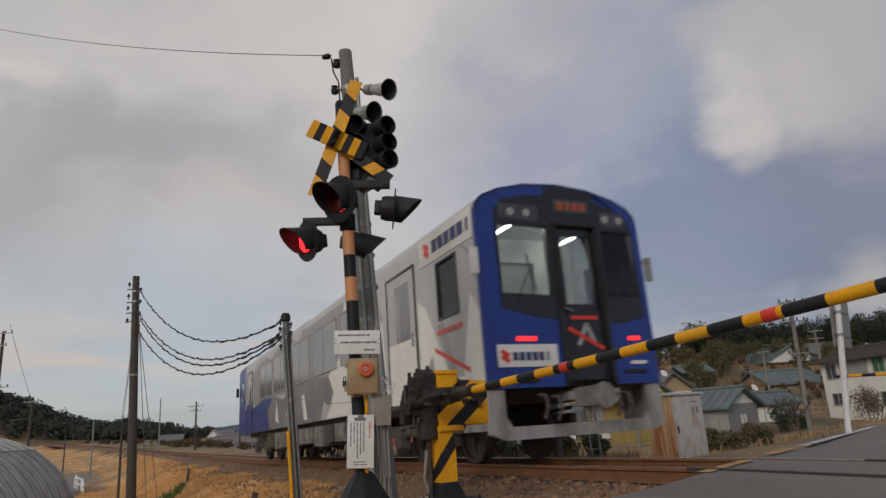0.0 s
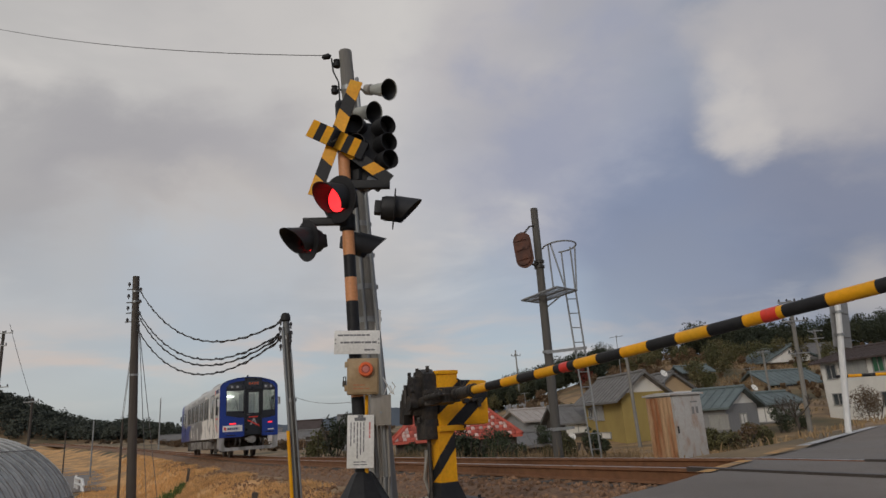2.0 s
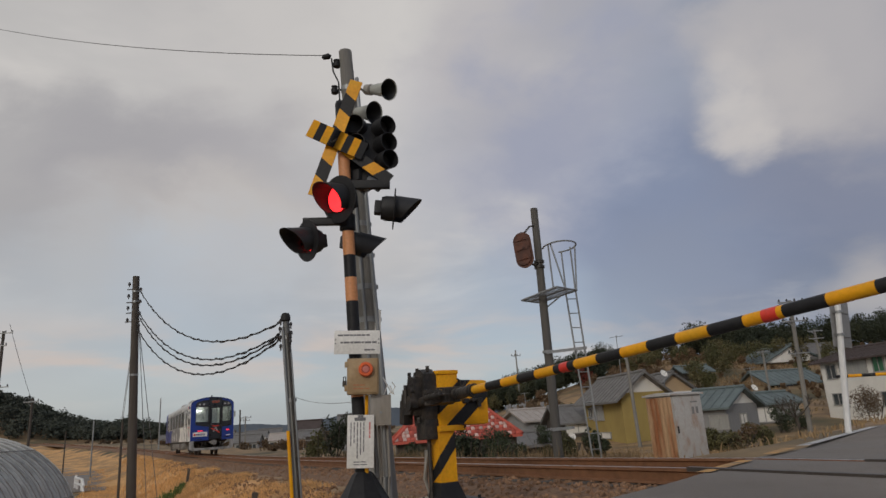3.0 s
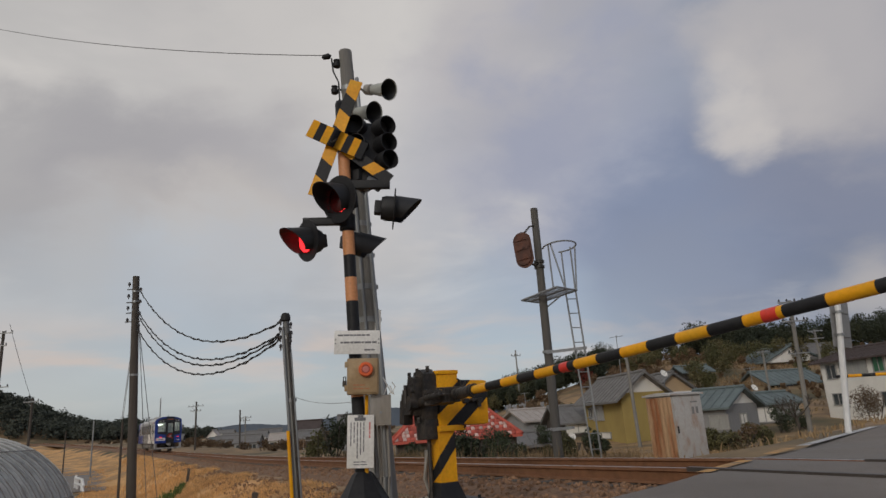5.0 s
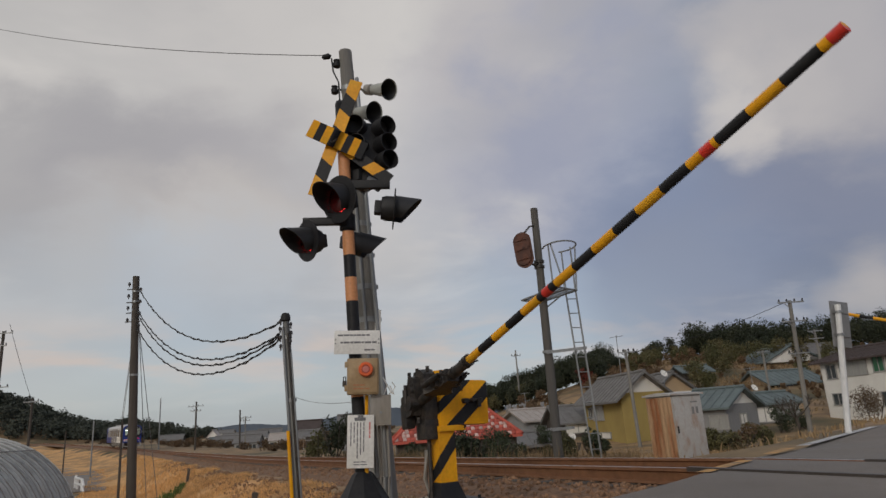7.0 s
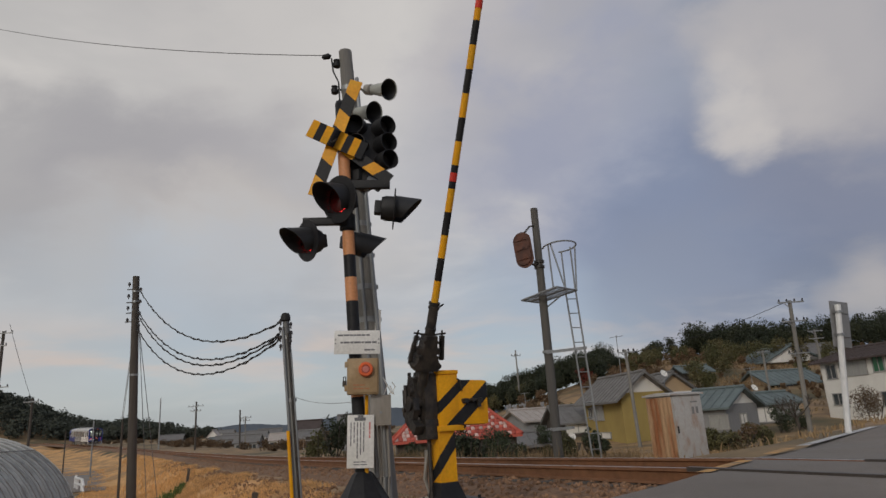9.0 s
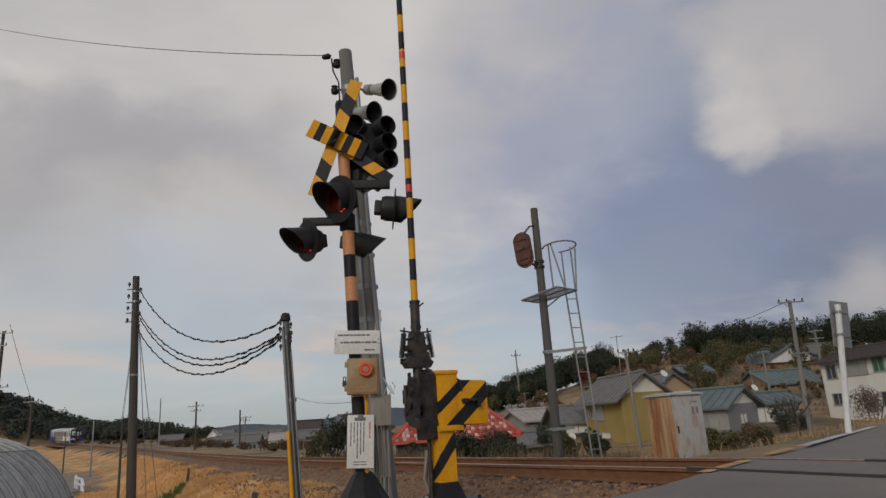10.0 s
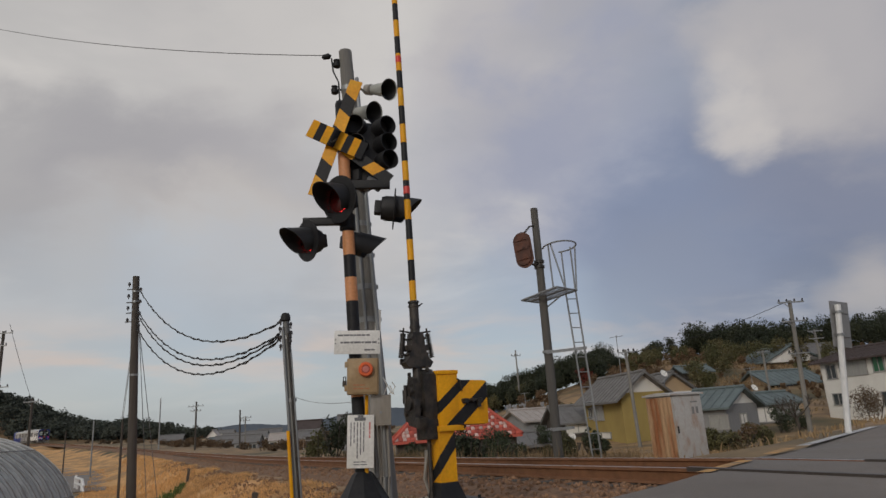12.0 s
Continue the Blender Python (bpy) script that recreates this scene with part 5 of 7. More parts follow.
def insulator(parent, at, r=0.035, h=0.09):
    bm = bmesh.new()
    lathe(bm, [(0.012, -0.05), (0.012, 0.0), (r, 0.005), (r * 0.7, h * 0.35), (r * 0.95, h * 0.4), (r * 0.6, h * 0.8), (0.001, h)], 12, pose(*at))
    part("insulator", bm, mat("dark glazed insulator", (0.05, 0.045, 0.045), 0.25, bump=0), parent)


def round_pole(name, foot, head, r0, r1, material, label, straps=()):
    p = thing(name, Matrix(), label, "utility pole")
    bm = bmesh.new()
    rod(bm, foot, head, r0, r1, seg=24)
    part("shaft", bm, material, p)
    foot, head = Vector(foot), Vector(head)
    for f in straps:
        bm = bmesh.new()
        c = foot.lerp(head, f)
        r = r0 + (r1 - r0) * f + 0.006
        lathe(bm, [(r - 0.008, -0.03), (r, -0.03), (r, 0.03), (r - 0.008, 0.03)], 22, pose(*c))
        box(bm, (0.03, 0.03, 0.04), c + Vector((r, -0.01, 0)))
        part("strap", bm, STEEL, p)
    return p


# tall concrete pole right behind the warning signal
main = round_pole("utility_pole", (-0.735, 6.8, 0.0), (-1.0, 6.8, 5.02), 0.135, 0.075, CONCRETE, "tall weathered concrete pole behind the warning signal", (0.36, 0.43, 0.5, 0.57, 0.81, 0.9))
for at in ((-1.1, 6.78, 4.86), (-1.13, 6.78, 4.52)):
    bm = bmesh.new()
    rod(bm, (-1.0, 6.8, at[2]), at, 0.012, seg=8)
    lathe(bm, [(0.001, -0.05), (0.04, -0.045), (0.045, 0.0), (0.03, 0.02), (0.04, 0.04), (0.001, 0.06)], 14, pose(*at))
    part("insulator", bm, MATS["dark glazed insulator"] if "dark glazed insulator" in MATS else BLACK, main)
bm = bmesh.new()
tube(bm, [(-1.16, 6.78, 4.93), (-1.14, 6.77, 4.75), (-1.08, 6.76, 4.6), (-1.07, 6.76, 4.3), (-1.03, 6.72, 3.6)], 0.01)
part("drop_cable", bm, WIRE, main)
bm = bmesh.new()
tube(bm, [(-0.86, 6.69, 4.6), (-0.80, 6.67, 3.2), (-0.69, 6.66, 1.0), (-0.66, 6.66, 0.05)], 0.022, seg=10)
tube(bm, [(-0.93, 6.67, 3.4), (-0.84, 6.665, 1.6), (-0.77, 6.66, 0.05)], 0.016, seg=8)
part("cable_pipe", bm, STEEL, main, "galvanised cable pipes")
bm = bmesh.new()
box(bm, (0.06, 0.01, 0.22), (-0.72, 6.665, 1.78), (0, 3, 0))
part("tag", bm, WHITE, main, "small white pole tag")
wire((-1.17, 6.78, 4.97), (-7.6, 10.0, 7.96), 0.12, 0.005, THIN, "thin wire from the concrete pole to the houses")
bm = bmesh.new()
lathe(bm, [(0.001, -0.06), (0.03, -0.04), (0.035, 0.03), (0.001, 0.06)], 12, pose(-1.22, 6.79, 4.965, 0, 80, 0))
part("strain_insulator", bm, BLACK, main)

# steel post with conduits, and the old pole it is wired to
low = round_pole("utility_pole", (-2.29, 10.0, -0.9), (-2.515, 10.0, 2.48), 0.07, 0.05, mat("dull steel pole", (0.17, 0.17, 0.165), 0.6, 0.4, second=(0.1, 0.1, 0.095), scale=5, streak=8), "grey steel cable pole with pipes beside the track", (0.62, 0.9))
for dx, r, mt, top in ((-0.045, 0.022, STEEL, 2.3), (0.035, 0.022, DARK_METAL, 2.2), (0.06, 0.014, STEEL, 1.9)):
    bm = bmesh.new()
    pts = [(-2.29 - 0.225 * (z + 0.9) / 3.38 + dx, 9.94, z) for z in (-0.9, 0.0, 1.0, top)]
    tube(bm, pts, r, 10)
    part("cable_pipe", bm, mt, low)
bm = bmesh.new()
tube(bm, [(-2.455, 9.9, 0.75), (-2.41, 9.9, 0.0), (-2.36, 9.9, -0.9)], 0.026, 10)
part("guard_sleeve", bm, YELLOW, low, "yellow plastic guard sleeve")
bm = bmesh.new()
lathe(bm, [(0.06, -0.06), (0.075, -0.04), (0.075, 0.03), (0.05, 0.07), (0.001, 0.085)], 18, pose(-2.515, 10, 2.45))
part("cap", bm, BLACK, low)
for k in range(7):
    z = 2.38 - k * 0.065
    insulator(low, (-2.505 + (0.085 if k % 2 else -0.075), 9.96 - 0.02 * (k % 3), z), 0.028, 0.06)
old = round_pole("utility_pole", (-8.55, 18.0, -2.0), (-8.806, 18.0, 5.32), 0.135, 0.09, OLD_WOOD, "dark old timber pole in the dry grass", (0.62, 0.9, 0.94))
for k in range(8):
    z = 5.05 - k * 0.17
    insulator(old, (-8.79 + (0.17 if k % 2 else -0.16), 17.93, z), 0.045, 0.1)
bm = bmesh.new()
for z in (4.98, 4.6, 4.3, 4.05):
    rod(bm, (-9.0, 17.93, z - 0.04), (-8.58, 17.93, z - 0.04), 0.016, seg=6)
part("insulator_pins", bm, DARK_METAL, old)
for a, b, d in (((-8.70, 17.95, 4.98), (-2.59, 10.0, 2.39), 0.80), ((-8.68, 17.95, 4.32), (-2.61, 10.0, 2.20), 0.80), ((-8.68, 17.95, 4.22), (-2.6, 9.97, 2.16), 0.86), ((-8.66, 17.95, 3.80), (-2.59, 10.0, 2.13), 0.86)):
    twisted_cable(a, b, d, 0.013, 17)
for a, b in (((-8.74, 18, 4.2), (-14.95, 30, 1.8)), ((-8.74, 18, 4.0), (-14.9, 30, 1.7)), ((-8.66, 18, 4.1), (-8.45, 18.7, -1.4)), ((-8.66, 18, 4.0), (-8.2, 18.9, -1.4))):
    wire(a, b, 0.0, 0.009, THIN, "straight guy wire of the old timber pole", "guy_wire")


def far_pole(x, y, h, r, arms=(), material=None, label="distant utility pole beside the line", lean=0.0):
    z = gz(x, y) - 0.3
    p = round_pole("utility_pole", (x, y, z), (x + lean, y, z + h + 0.3), r, r * 0.75, material or CONCRETE, label)
    for f, w in arms:
        bm = bmesh.new()
        box(bm, (w, 0.09, 0.09), (x + lean * f, y - r, z + 0.3 + h * f), bevel=0.01)
        rod(bm, (x + lean * f - w * 0.3, y - r, z + 0.3 + h * f), (x + lean * f, y - r, z + 0.3 + h * f - w * 0.28), 0.03, seg=6)
        part("cross_arm", bm, STEEL, p)
        for k in (-0.45, -0.15, 0.15, 0.45):
            insulator(p, (x + lean * f + k * w, y - r, z + 0.3 + h * f + 0.06), 0.07, 0.2)
    return p


far_pole(-41.5, 60, 13.6, 0.17, ((0.985, 2.0), (0.62, 2.2), (0.9, 1.0)), OLD_WOOD)
far_pole(-38.5, 60.5, 7.2, 0.14, ((0.96, 1.4),), OLD_WOOD)
far_pole(-32.4, 60, 4.9, 0.07, (), STEEL, "thin grey lamp post by the far road")
far_pole(-33.7, 58, 4.0, 0.06, (), OLD_WOOD, "thin dark stake by the far road")
far_pole(-14.9, 30, 3.4, 0.06, (), OLD_WOOD, "short dark timber post in the grass")
far_pole(-42.5, 110, 7.6, 0.17, ((0.9, 2.6), (0.8, 1.8)), OLD_WOOD)
far_pole(-35.2, 110, 6.2, 0.15, (), OLD_WOOD)
far_pole(-36.8, 118, 5.4, 0.14, ((0.95, 2.2), (0.86, 1.6)))
far_pole(-52, 118, 9.0, 0.12, (), STEEL)
far_pole(23.4, 45, 9.1, 0.16, ((0.985, 1.8), (0.84, 1.6), (0.6, 1.4)), CONCRETE, "tall concrete utility pole by the village", 0.4)
far_pole(12.4, 46, 6.6, 0.13, ((0.97, 1.2),), CONCRETE, "grey utility pole beside the yellow house", -0.15)
far_pole(31.2, 66, 5.2, 0.13, ((0.97, 1.3),), CONCRETE, "grey utility pole on the slope")
far_pole(39.0, 70, 6.5, 0.15, ((0.97, 1.6), (0.85, 1.6)), CONCRETE, "grey utility pole on the slope")
far_pole(10.0, 100, 8.5, 0.13, ((0.9, 1.4),), CONCRETE, "grey utility pole on the slope")
wire((-2.40, 10.0, 1.25), (-1.02, 6.75, 0.98), 0.05, 0.003, THIN)
wire((23.7, 45, 7.4), (12.2, 46, 4.6), 0.4, 0.02)
wire((-41.0, 60, 12.3), (-38.5, 60.5, 5.0), 0.2, 0.02)


for x, y, h in ((-3.3, 11.0, 0.45), (-4.9, 13.6, 0.3), (-9.5, 24.0, 0.5)):
    z = gz(x, y)
    bm = bmesh.new()
    box(bm, (0.09, 0.08, h + 0.3), (x, y, z + h / 2 - 0.15), (0, 6, 20), bevel=0.012)
    tagged(part("stake", bm, OLD_WOOD), "short weathered timber stake in the dry grass", "stake")


# ---------------------------------------------------------------- railway signal mast with ladder, beyond the track
def build_mast():
    m = thing("railway_signal", Matrix(), "grey railway signal mast with platform, ladder and rusty signal back", "railway signal")
    bm = bmesh.new()
    rod(bm, (2.08, 14, -1.0), (2.11, 14, 5.26), 0.105, 0.08, seg=24)
    part("mast", bm, mat("dark stained mast", (0.105, 0.098, 0.088), 0.8, second=(0.07, 0.064, 0.058), scale=3, streak=9, bump=0.2), m)
    rusty = mat("rusty brown signal back", (0.11, 0.035, 0.017), 0.6, second=(0.05, 0.02, 0.013), scale=5, amount=0.9, bump=0.3)
    bm = bmesh.new()
    oval = [(0.21 * math.cos(a), (0.20 + 0.21 * math.sin(a)) if math.sin(a) >= 0 else (-0.20 + 0.21 * math.sin(a))) for a in [2 * math.pi * k / 36 for k in range(36)]]
    prism(bm, oval, -0.012, 0.012, "y")
    rim = [(u * 0.8, v * 0.86) for u, v in oval]
    prism(bm, rim, -0.04, -0.012, "y")
    for k in (-0.22, 0.0, 0.22):
        box(bm, (0.30, 0.02, 0.015), (0.0, -0.05, k), bevel=0.004)
        rod(bm, (0.03, -0.04, k + 0.03), (0.03, -0.07, k + 0.03), 0.02, seg=10)
    part("signal_head", bm, rusty, m, "rusty oval signal back", pose(1.77, 13.9, 4.29, 0, -5, -30))
    bm = bmesh.new()
    tube(bm, [(2.1, 13.95, 4.86), (1.95, 13.92, 4.82), (1.83, 13.92, 4.68)], 0.02, 8)
    part("bracket", bm, DARK_METAL, m)
    bm = bmesh.new()
    tube(bm, [(2.1, 13.95, 3.98), (1.98, 13.92, 3.94), (1.9, 13.9, 3.98)], 0.03, 8)
    for z in (4.02, 3.9):
        lathe(bm, [(0.09, -0.03), (0.115, -0.03), (0.115, 0.03), (0.09, 0.03)], 18, pose(2.1, 14, z))
    part("bracket", bm, DARK_METAL, m)
    # platform: frame and slats
    left, near, right, far = Vector((1.68, 14.36, 3.25)), Vector((2.14, 14.82, 3.25)), Vector((2.77, 13.58, 3.25)), Vector((2.26, 13.05, 3.25))
    bm = bmesh.new()
    for p, q in ((near, left), (left, far), (far, right), (right, near)):
        rod(bm, p, q, 0.022, seg=6)
    rod(bm, left.lerp(near, 0.5), far.lerp(right, 0.5), 0.02, seg=6)
    rod(bm, Vector((2.1, 14.0, 2.95)), right.lerp(near, 0.4), 0.016, seg=6)
    plat = part("platform", bm, STEEL, m, "galvanised service platform")
    for k in range(16):
        bm = bmesh.new()
        f = (k + 0.5) / 16
        rod(bm, left.lerp(far, f), near.lerp(right, f), 0.011, seg=5)
        part("slat", bm, STEEL, plat)
    bm = bmesh.new()
    c = Vector((2.58, 13.98, 4.33))
    hoop = [c + Vector((0.36 * math.cos(t), 0.5 * math.sin(t), 0.0)) for t in [radians(175 + 265 * k / 18) for k in range(19)]]
    tube(bm, [Vector((2.12, 13.98, 4.30))] + hoop, 0.018, 8)
    rail = part("hand_rail", bm, STEEL, m, "galvanised safety hoop")
    for a, b in (((2.30, 13.77, 4.33), (2.21, 13.14, 3.26)), ((2.34, 13.68, 4.33), (2.49, 13.35, 3.26)), ((2.70, 14.45, 4.33), (2.61, 13.94, 3.26)), ((2.84, 14.09, 4.33), (2.75, 13.62, 3.26)), ((2.92, 13.97, 4.33), (2.78, 13.63, 3.26))):
        bm = bmesh.new()
        rod(bm, a, b, 0.018, seg=8)
        part("upright", bm, STEEL, rail)
    # ladder
    lad = thing("ladder", Matrix(), "slender galvanised ladder up to the signal platform", "ladder")
    l0, l1 = Vector((2.80, 14.0, -0.75)), Vector((2.60, 13.95, 3.33))
    r0, r1 = Vector((2.99, 14.05, -0.75)), Vector((2.83, 14.0, 3.33))
    for p, q in ((l0, l1), (r0, r1)):
        bm = bmesh.new()
        rod(bm, p, q, 0.02, seg=8)
        part("stile", bm, STEEL, lad)
    for k in range(13):
        f = (k + 0.4) / 13
        bm = bmesh.new()
        rod(bm, l0.lerp(l1, f), r0.lerp(r1, f), 0.011, seg=6)
        part("rung", bm, STEEL, lad)
    for x0, x1, z in ((2.04, 2.90, 2.04), (2.0, 2.45, 0.45)):
        bm = bmesh.new()
        box(bm, (x1 - x0, 0.03, 0.06), ((x0 + x1) / 2, 13.88, z), (0, -3, 0))
        lathe(bm, [(0.09, -0.03), (0.118, -0.03), (0.118, 0.03), (0.09, 0.03)], 16, pose(2.09, 14, z))
        part("stay", bm, STEEL, lad)


build_mast()


# ---------------------------------------------------------------- sign on a white post, across the track
def build_sign():
    s = thing("road_sign", Matrix(), "white steel post with a grey sign seen from behind", "road sign")
    bm = bmesh.new()
    rod(bm, (6.315, 11, 0.03), (6.61, 11, 2.22), 0.048, seg=20)
    part("post", bm, mat("white painted steel", (0.72, 0.72, 0.71), 0.4, second=(0.58, 0.57, 0.54), scale=4, streak=6, bump=0.03), s, "white painted post")
    bm = bmesh.new()
    box(bm, (0.35, 0.02, 0.78), (0, 0, 0), bevel=0.004)
    for z in (-0.2, 0.2):
        box(bm, (0.28, 0.03, 0.03), (0, -0.02, z))
    board = part("board", bm, mat("grey sign back", (0.22, 0.22, 0.22), 0.5, 0.3, second=(0.3, 0.3, 0.3)), s, "dull grey sign back", pose(6.64, 11.09, 1.90, 0, 7.5, 12))
    bm = bmesh.new()
    for z in (1.72, 2.1):
        x = 6.315 + 0.295 * (z - 0.03) / 2.19
        lathe(bm, [(0.055, -0.02), (0.066, -0.02), (0.066, 0.02), (0.055, 0.02)], 16, pose(x, 11, z))
    part("clamp", bm, STEEL, s)


build_sign()
# paint on the road
def road_paint(name, a, b, w, material, label):
    a, b = Vector(a), Vector(b)
    d = (b - a).normalized()
    n = Vector((d.y, -d.x)) * w / 2
    bm = bmesh.new()
    z = ROAD_Z + 0.022
    vs = [bm.verts.new((p.x, p.y, z)) for p in (a - n, a + n, b + n, b - n)]
    bm.faces.new(vs)
    part(name, bm, material, ROAD, label)


road_paint("edge_line", (2.15, 6.06), (2.93, 6.98), 0.13, mat("worn orange road paint", (0.55, 0.30, 0.09), 0.8, second=(0.2, 0.15, 0.1), scale=6, amount=0.9), "worn orange edge line")
road_paint("edge_line", (3.45, 7.62), (4.05, 8.33), 0.13, MATS["worn orange road paint"], "worn orange edge line")
road_paint("edge_line", (4.35, 8.62), (7.6, 12.4), 0.14, mat("worn white road paint", (0.55, 0.55, 0.54), 0.8, second=(0.2, 0.2, 0.2), scale=5, amount=0.8), "worn white edge line")
# ---------------------------------------------------------------- houses
TILE_GREY = mat("grey roof tile", (0.17, 0.165, 0.16), 0.7, second=(0.11, 0.105, 0.10), scale=1.3, bump=0.3, fine=9, streak=0.4)
TILE_TEAL = mat("blue-grey roof tile", (0.13, 0.165, 0.165), 0.6, second=(0.09, 0.11, 0.115), scale=1.3, bump=0.3, fine=9)
TILE_BROWN = mat("dark brown roof sheet", (0.07, 0.05, 0.045), 0.7, second=(0.045, 0.035, 0.03), scale=1.0, bump=0.2, fine=9)
TILE_RED = mat("red roof tile", (0.50, 0.10, 0.065), 0.7, second=(0.36, 0.07, 0.05), scale=2.2, amount=0.9, bump=0.2, fine=8, spread=0.35)
TILE_PALE = mat("pale patched roof tile", (0.60, 0.43, 0.38), 0.7, second=(0.5, 0.24, 0.19), scale=3, spread=0.3)
TILE_LIGHT = mat("light weathered roof tile", (0.40, 0.36, 0.33), 0.7, second=(0.30, 0.26, 0.23), scale=2)
WALL_YELLOW = mat("mustard plaster", (0.36, 0.27, 0.085), 0.85, second=(0.28, 0.2, 0.07), scale=0.9, streak=2, bump=0.2)
WALL_WHITE = mat("off-white plaster", (0.78, 0.76, 0.71), 0.8, second=(0.64, 0.62, 0.57), scale=0.7, streak=4, bump=0.1)
WALL_BEIGE = mat("beige plaster", (0.46, 0.33, 0.2), 0.8, second=(0.36, 0.26, 0.16), scale=0.8, streak=3)
WALL_GREY = mat("grey cladding", (0.27, 0.27, 0.27), 0.7, second=(0.2, 0.2, 0.2), scale=0.8, streak=3)
WALL_DARK = mat("dark timber wall", (0.06, 0.05, 0.042), 0.8, second=(0.1, 0.08, 0.065), scale=1.5, streak=4)
WINDOW = mat("house window glass", (0.06, 0.07, 0.075), 0.08, bump=0, second=(0.12, 0.13, 0.13), scale=0.7, spec=0.8)
ALU = mat("window frame", (0.40, 0.39, 0.37), 0.4, 0.3, bump=0)


def house(x, y, turn, long, wide, eave, ridge, wall, roof, label, base=None, windows=(), hip=0.0, over=0.5, gable=None, ribs=True):
    """Ridge along local x. windows: (face, along, sill, width, height[, material]); faces: front -y, back +y, end +x, near -x. Heights are world heights."""
    z0 = gz(x, y) - 0.4 if base is None else base
    h = thing("house", pose(x, y, 0, 0, 0, turn), label, "house")
    bm = bmesh.new()
    box(bm, (long, wide, eave - z0), (0, 0, (eave + z0) / 2))
    w = part("wall", bm, wall, h)
    if not hip:
        for s in (1, -1):
            bm = bmesh.new()
            prism(bm, [(-wide / 2, eave), (wide / 2, eave), (0, ridge - 0.12)], s * (long / 2 - 0.1), s * (long / 2 - 0.002), "x")
            part("gable", bm, gable or wall, h)
    # two roof slopes, each a thick slab with standing rows
    rise, run = ridge - eave, wide / 2
    for s in (1, -1):
        bm = bmesh.new()
        ex, ey = long / 2 + over, run + over
        ez = eave - over * rise / run
        hx = long / 2 + over - (hip * ex if hip else 0)
        top = [(-hx, 0, ridge), (hx, 0, ridge), (ex, s * ey, ez), (-ex, s * ey, ez)]
        a = [bm.verts.new(p) for p in top]
        b = [bm.verts.new((p[0], p[1], p[2] - 0.14)) for p in top]
        bm.faces.new(a)
        bm.faces.new(b[::-1])
        for k in range(4):
            bm.faces.new((a[k], a[(k + 1) % 4], b[(k + 1) % 4], b[k]))
        slope = part("roof", bm, roof, h, smooth=10)
        if ribs:
            n = max(6, int(long / 0.55))
            bm = bmesh.new()
            for k in range(n + 1):
                u = -1 + 2 * k / n
                rod(bm, (u * hx, 0, ridge + 0.02), (u * ex, s * ey, ez + 0.02), 0.045, seg=5)
            tagged(part("tile_ribbing", bm, roof, slope), kind="stuff")
    if hip:
        for s in (1, -1):
            bm = bmesh.new()
            ex, ey = long / 2 + over, run + over
            ez = eave - over * rise / run
            hx = ex - hip * ex
            a = [bm.verts.new(p) for p in ((s * hx, 0, ridge), (s * ex, ey, ez), (s * ex, -ey, ez))]
            b = [bm.verts.new((v.co.x, v.co.y, v.co.z - 0.14)) for v in a]
            bm.faces.new(a)
            bm.faces.new(b[::-1])
            for k in range(3):
                bm.faces.new((a[k], a[(k + 1) % 3], b[(k + 1) % 3], b[k]))
            part("roof", bm, roof, h, smooth=10)
    bm = bmesh.new()
    hx = (long / 2 + over) * (1 - hip)
    rod(bm, (-hx, 0, ridge + 0.04), (hx, 0, ridge + 0.04), 0.13, seg=8)
    part("ridge_cap", bm, roof, h)
    for face, along, sill, ww, hh, *rest in windows:
        t, dx, dy = {"front": (0, along, -wide / 2), "back": (180, along, wide / 2), "end": (90, long / 2, along), "near": (-90, -long / 2, along)}[face]
        f = part("window", bmesh.new(), ALU, h)
        bm = bmesh.new()
        for a in ((0, hh / 2, ww + 0.12, 0.07), (0, -hh / 2, ww + 0.16, 0.08), (-ww / 2, 0, 0.07, hh), (ww / 2, 0, 0.07, hh), (0, 0, 0.05, hh)):
            box(bm, (a[2], 0.1, a[3]), (a[0], -0.03, a[1]))
        bm.to_mesh(f.data)
        bm.free()
        f.matrix_basis = pose(dx, dy, sill + hh / 2, 0, 0, t)
        bm = bmesh.new()
        box(bm, (ww, 0.03, hh), (0, -0.01, 0))
        part("pane", bm, rest[0] if rest else WINDOW, f)
    return h


GREEN_CURTAIN = mat("green curtain behind glass", (0.04, 0.16, 0.08), 0.3, bump=0)
PALE_CURTAIN = mat("pale curtain behind glass", (0.36, 0.36, 0.34), 0.3, bump=0, second=(0.25, 0.25, 0.24), scale=3, streak=6)
# mustard house with a white gable
house(13.65, 54, 102, 7.0, 3.7, 2.05, 3.55, WALL_YELLOW, TILE_GREY, "two-storey mustard plaster house with grey tiled roof", over=0.7, gable=WALL_WHITE,
      windows=(("back", 0.8, 0.15, 1.9, 1.1, PALE_CURTAIN), ("back", 2.3, 0.25, 0.7, 0.9), ("near", -1.9, -0.9, 0.7, 1.9, WALL_WHITE), ("back", 0.6, -1.25, 3.4, 0.45, WALL_WHITE)))
house(18.5, 61.4, 102, 6.5, 4.4, 2.1, 3.75, WALL_WHITE, TILE_GREY, "pale plaster house behind the mustard one", gable=WALL_BEIGE, windows=(("near", 0.5, 0.0, 1.4, 1.0),))
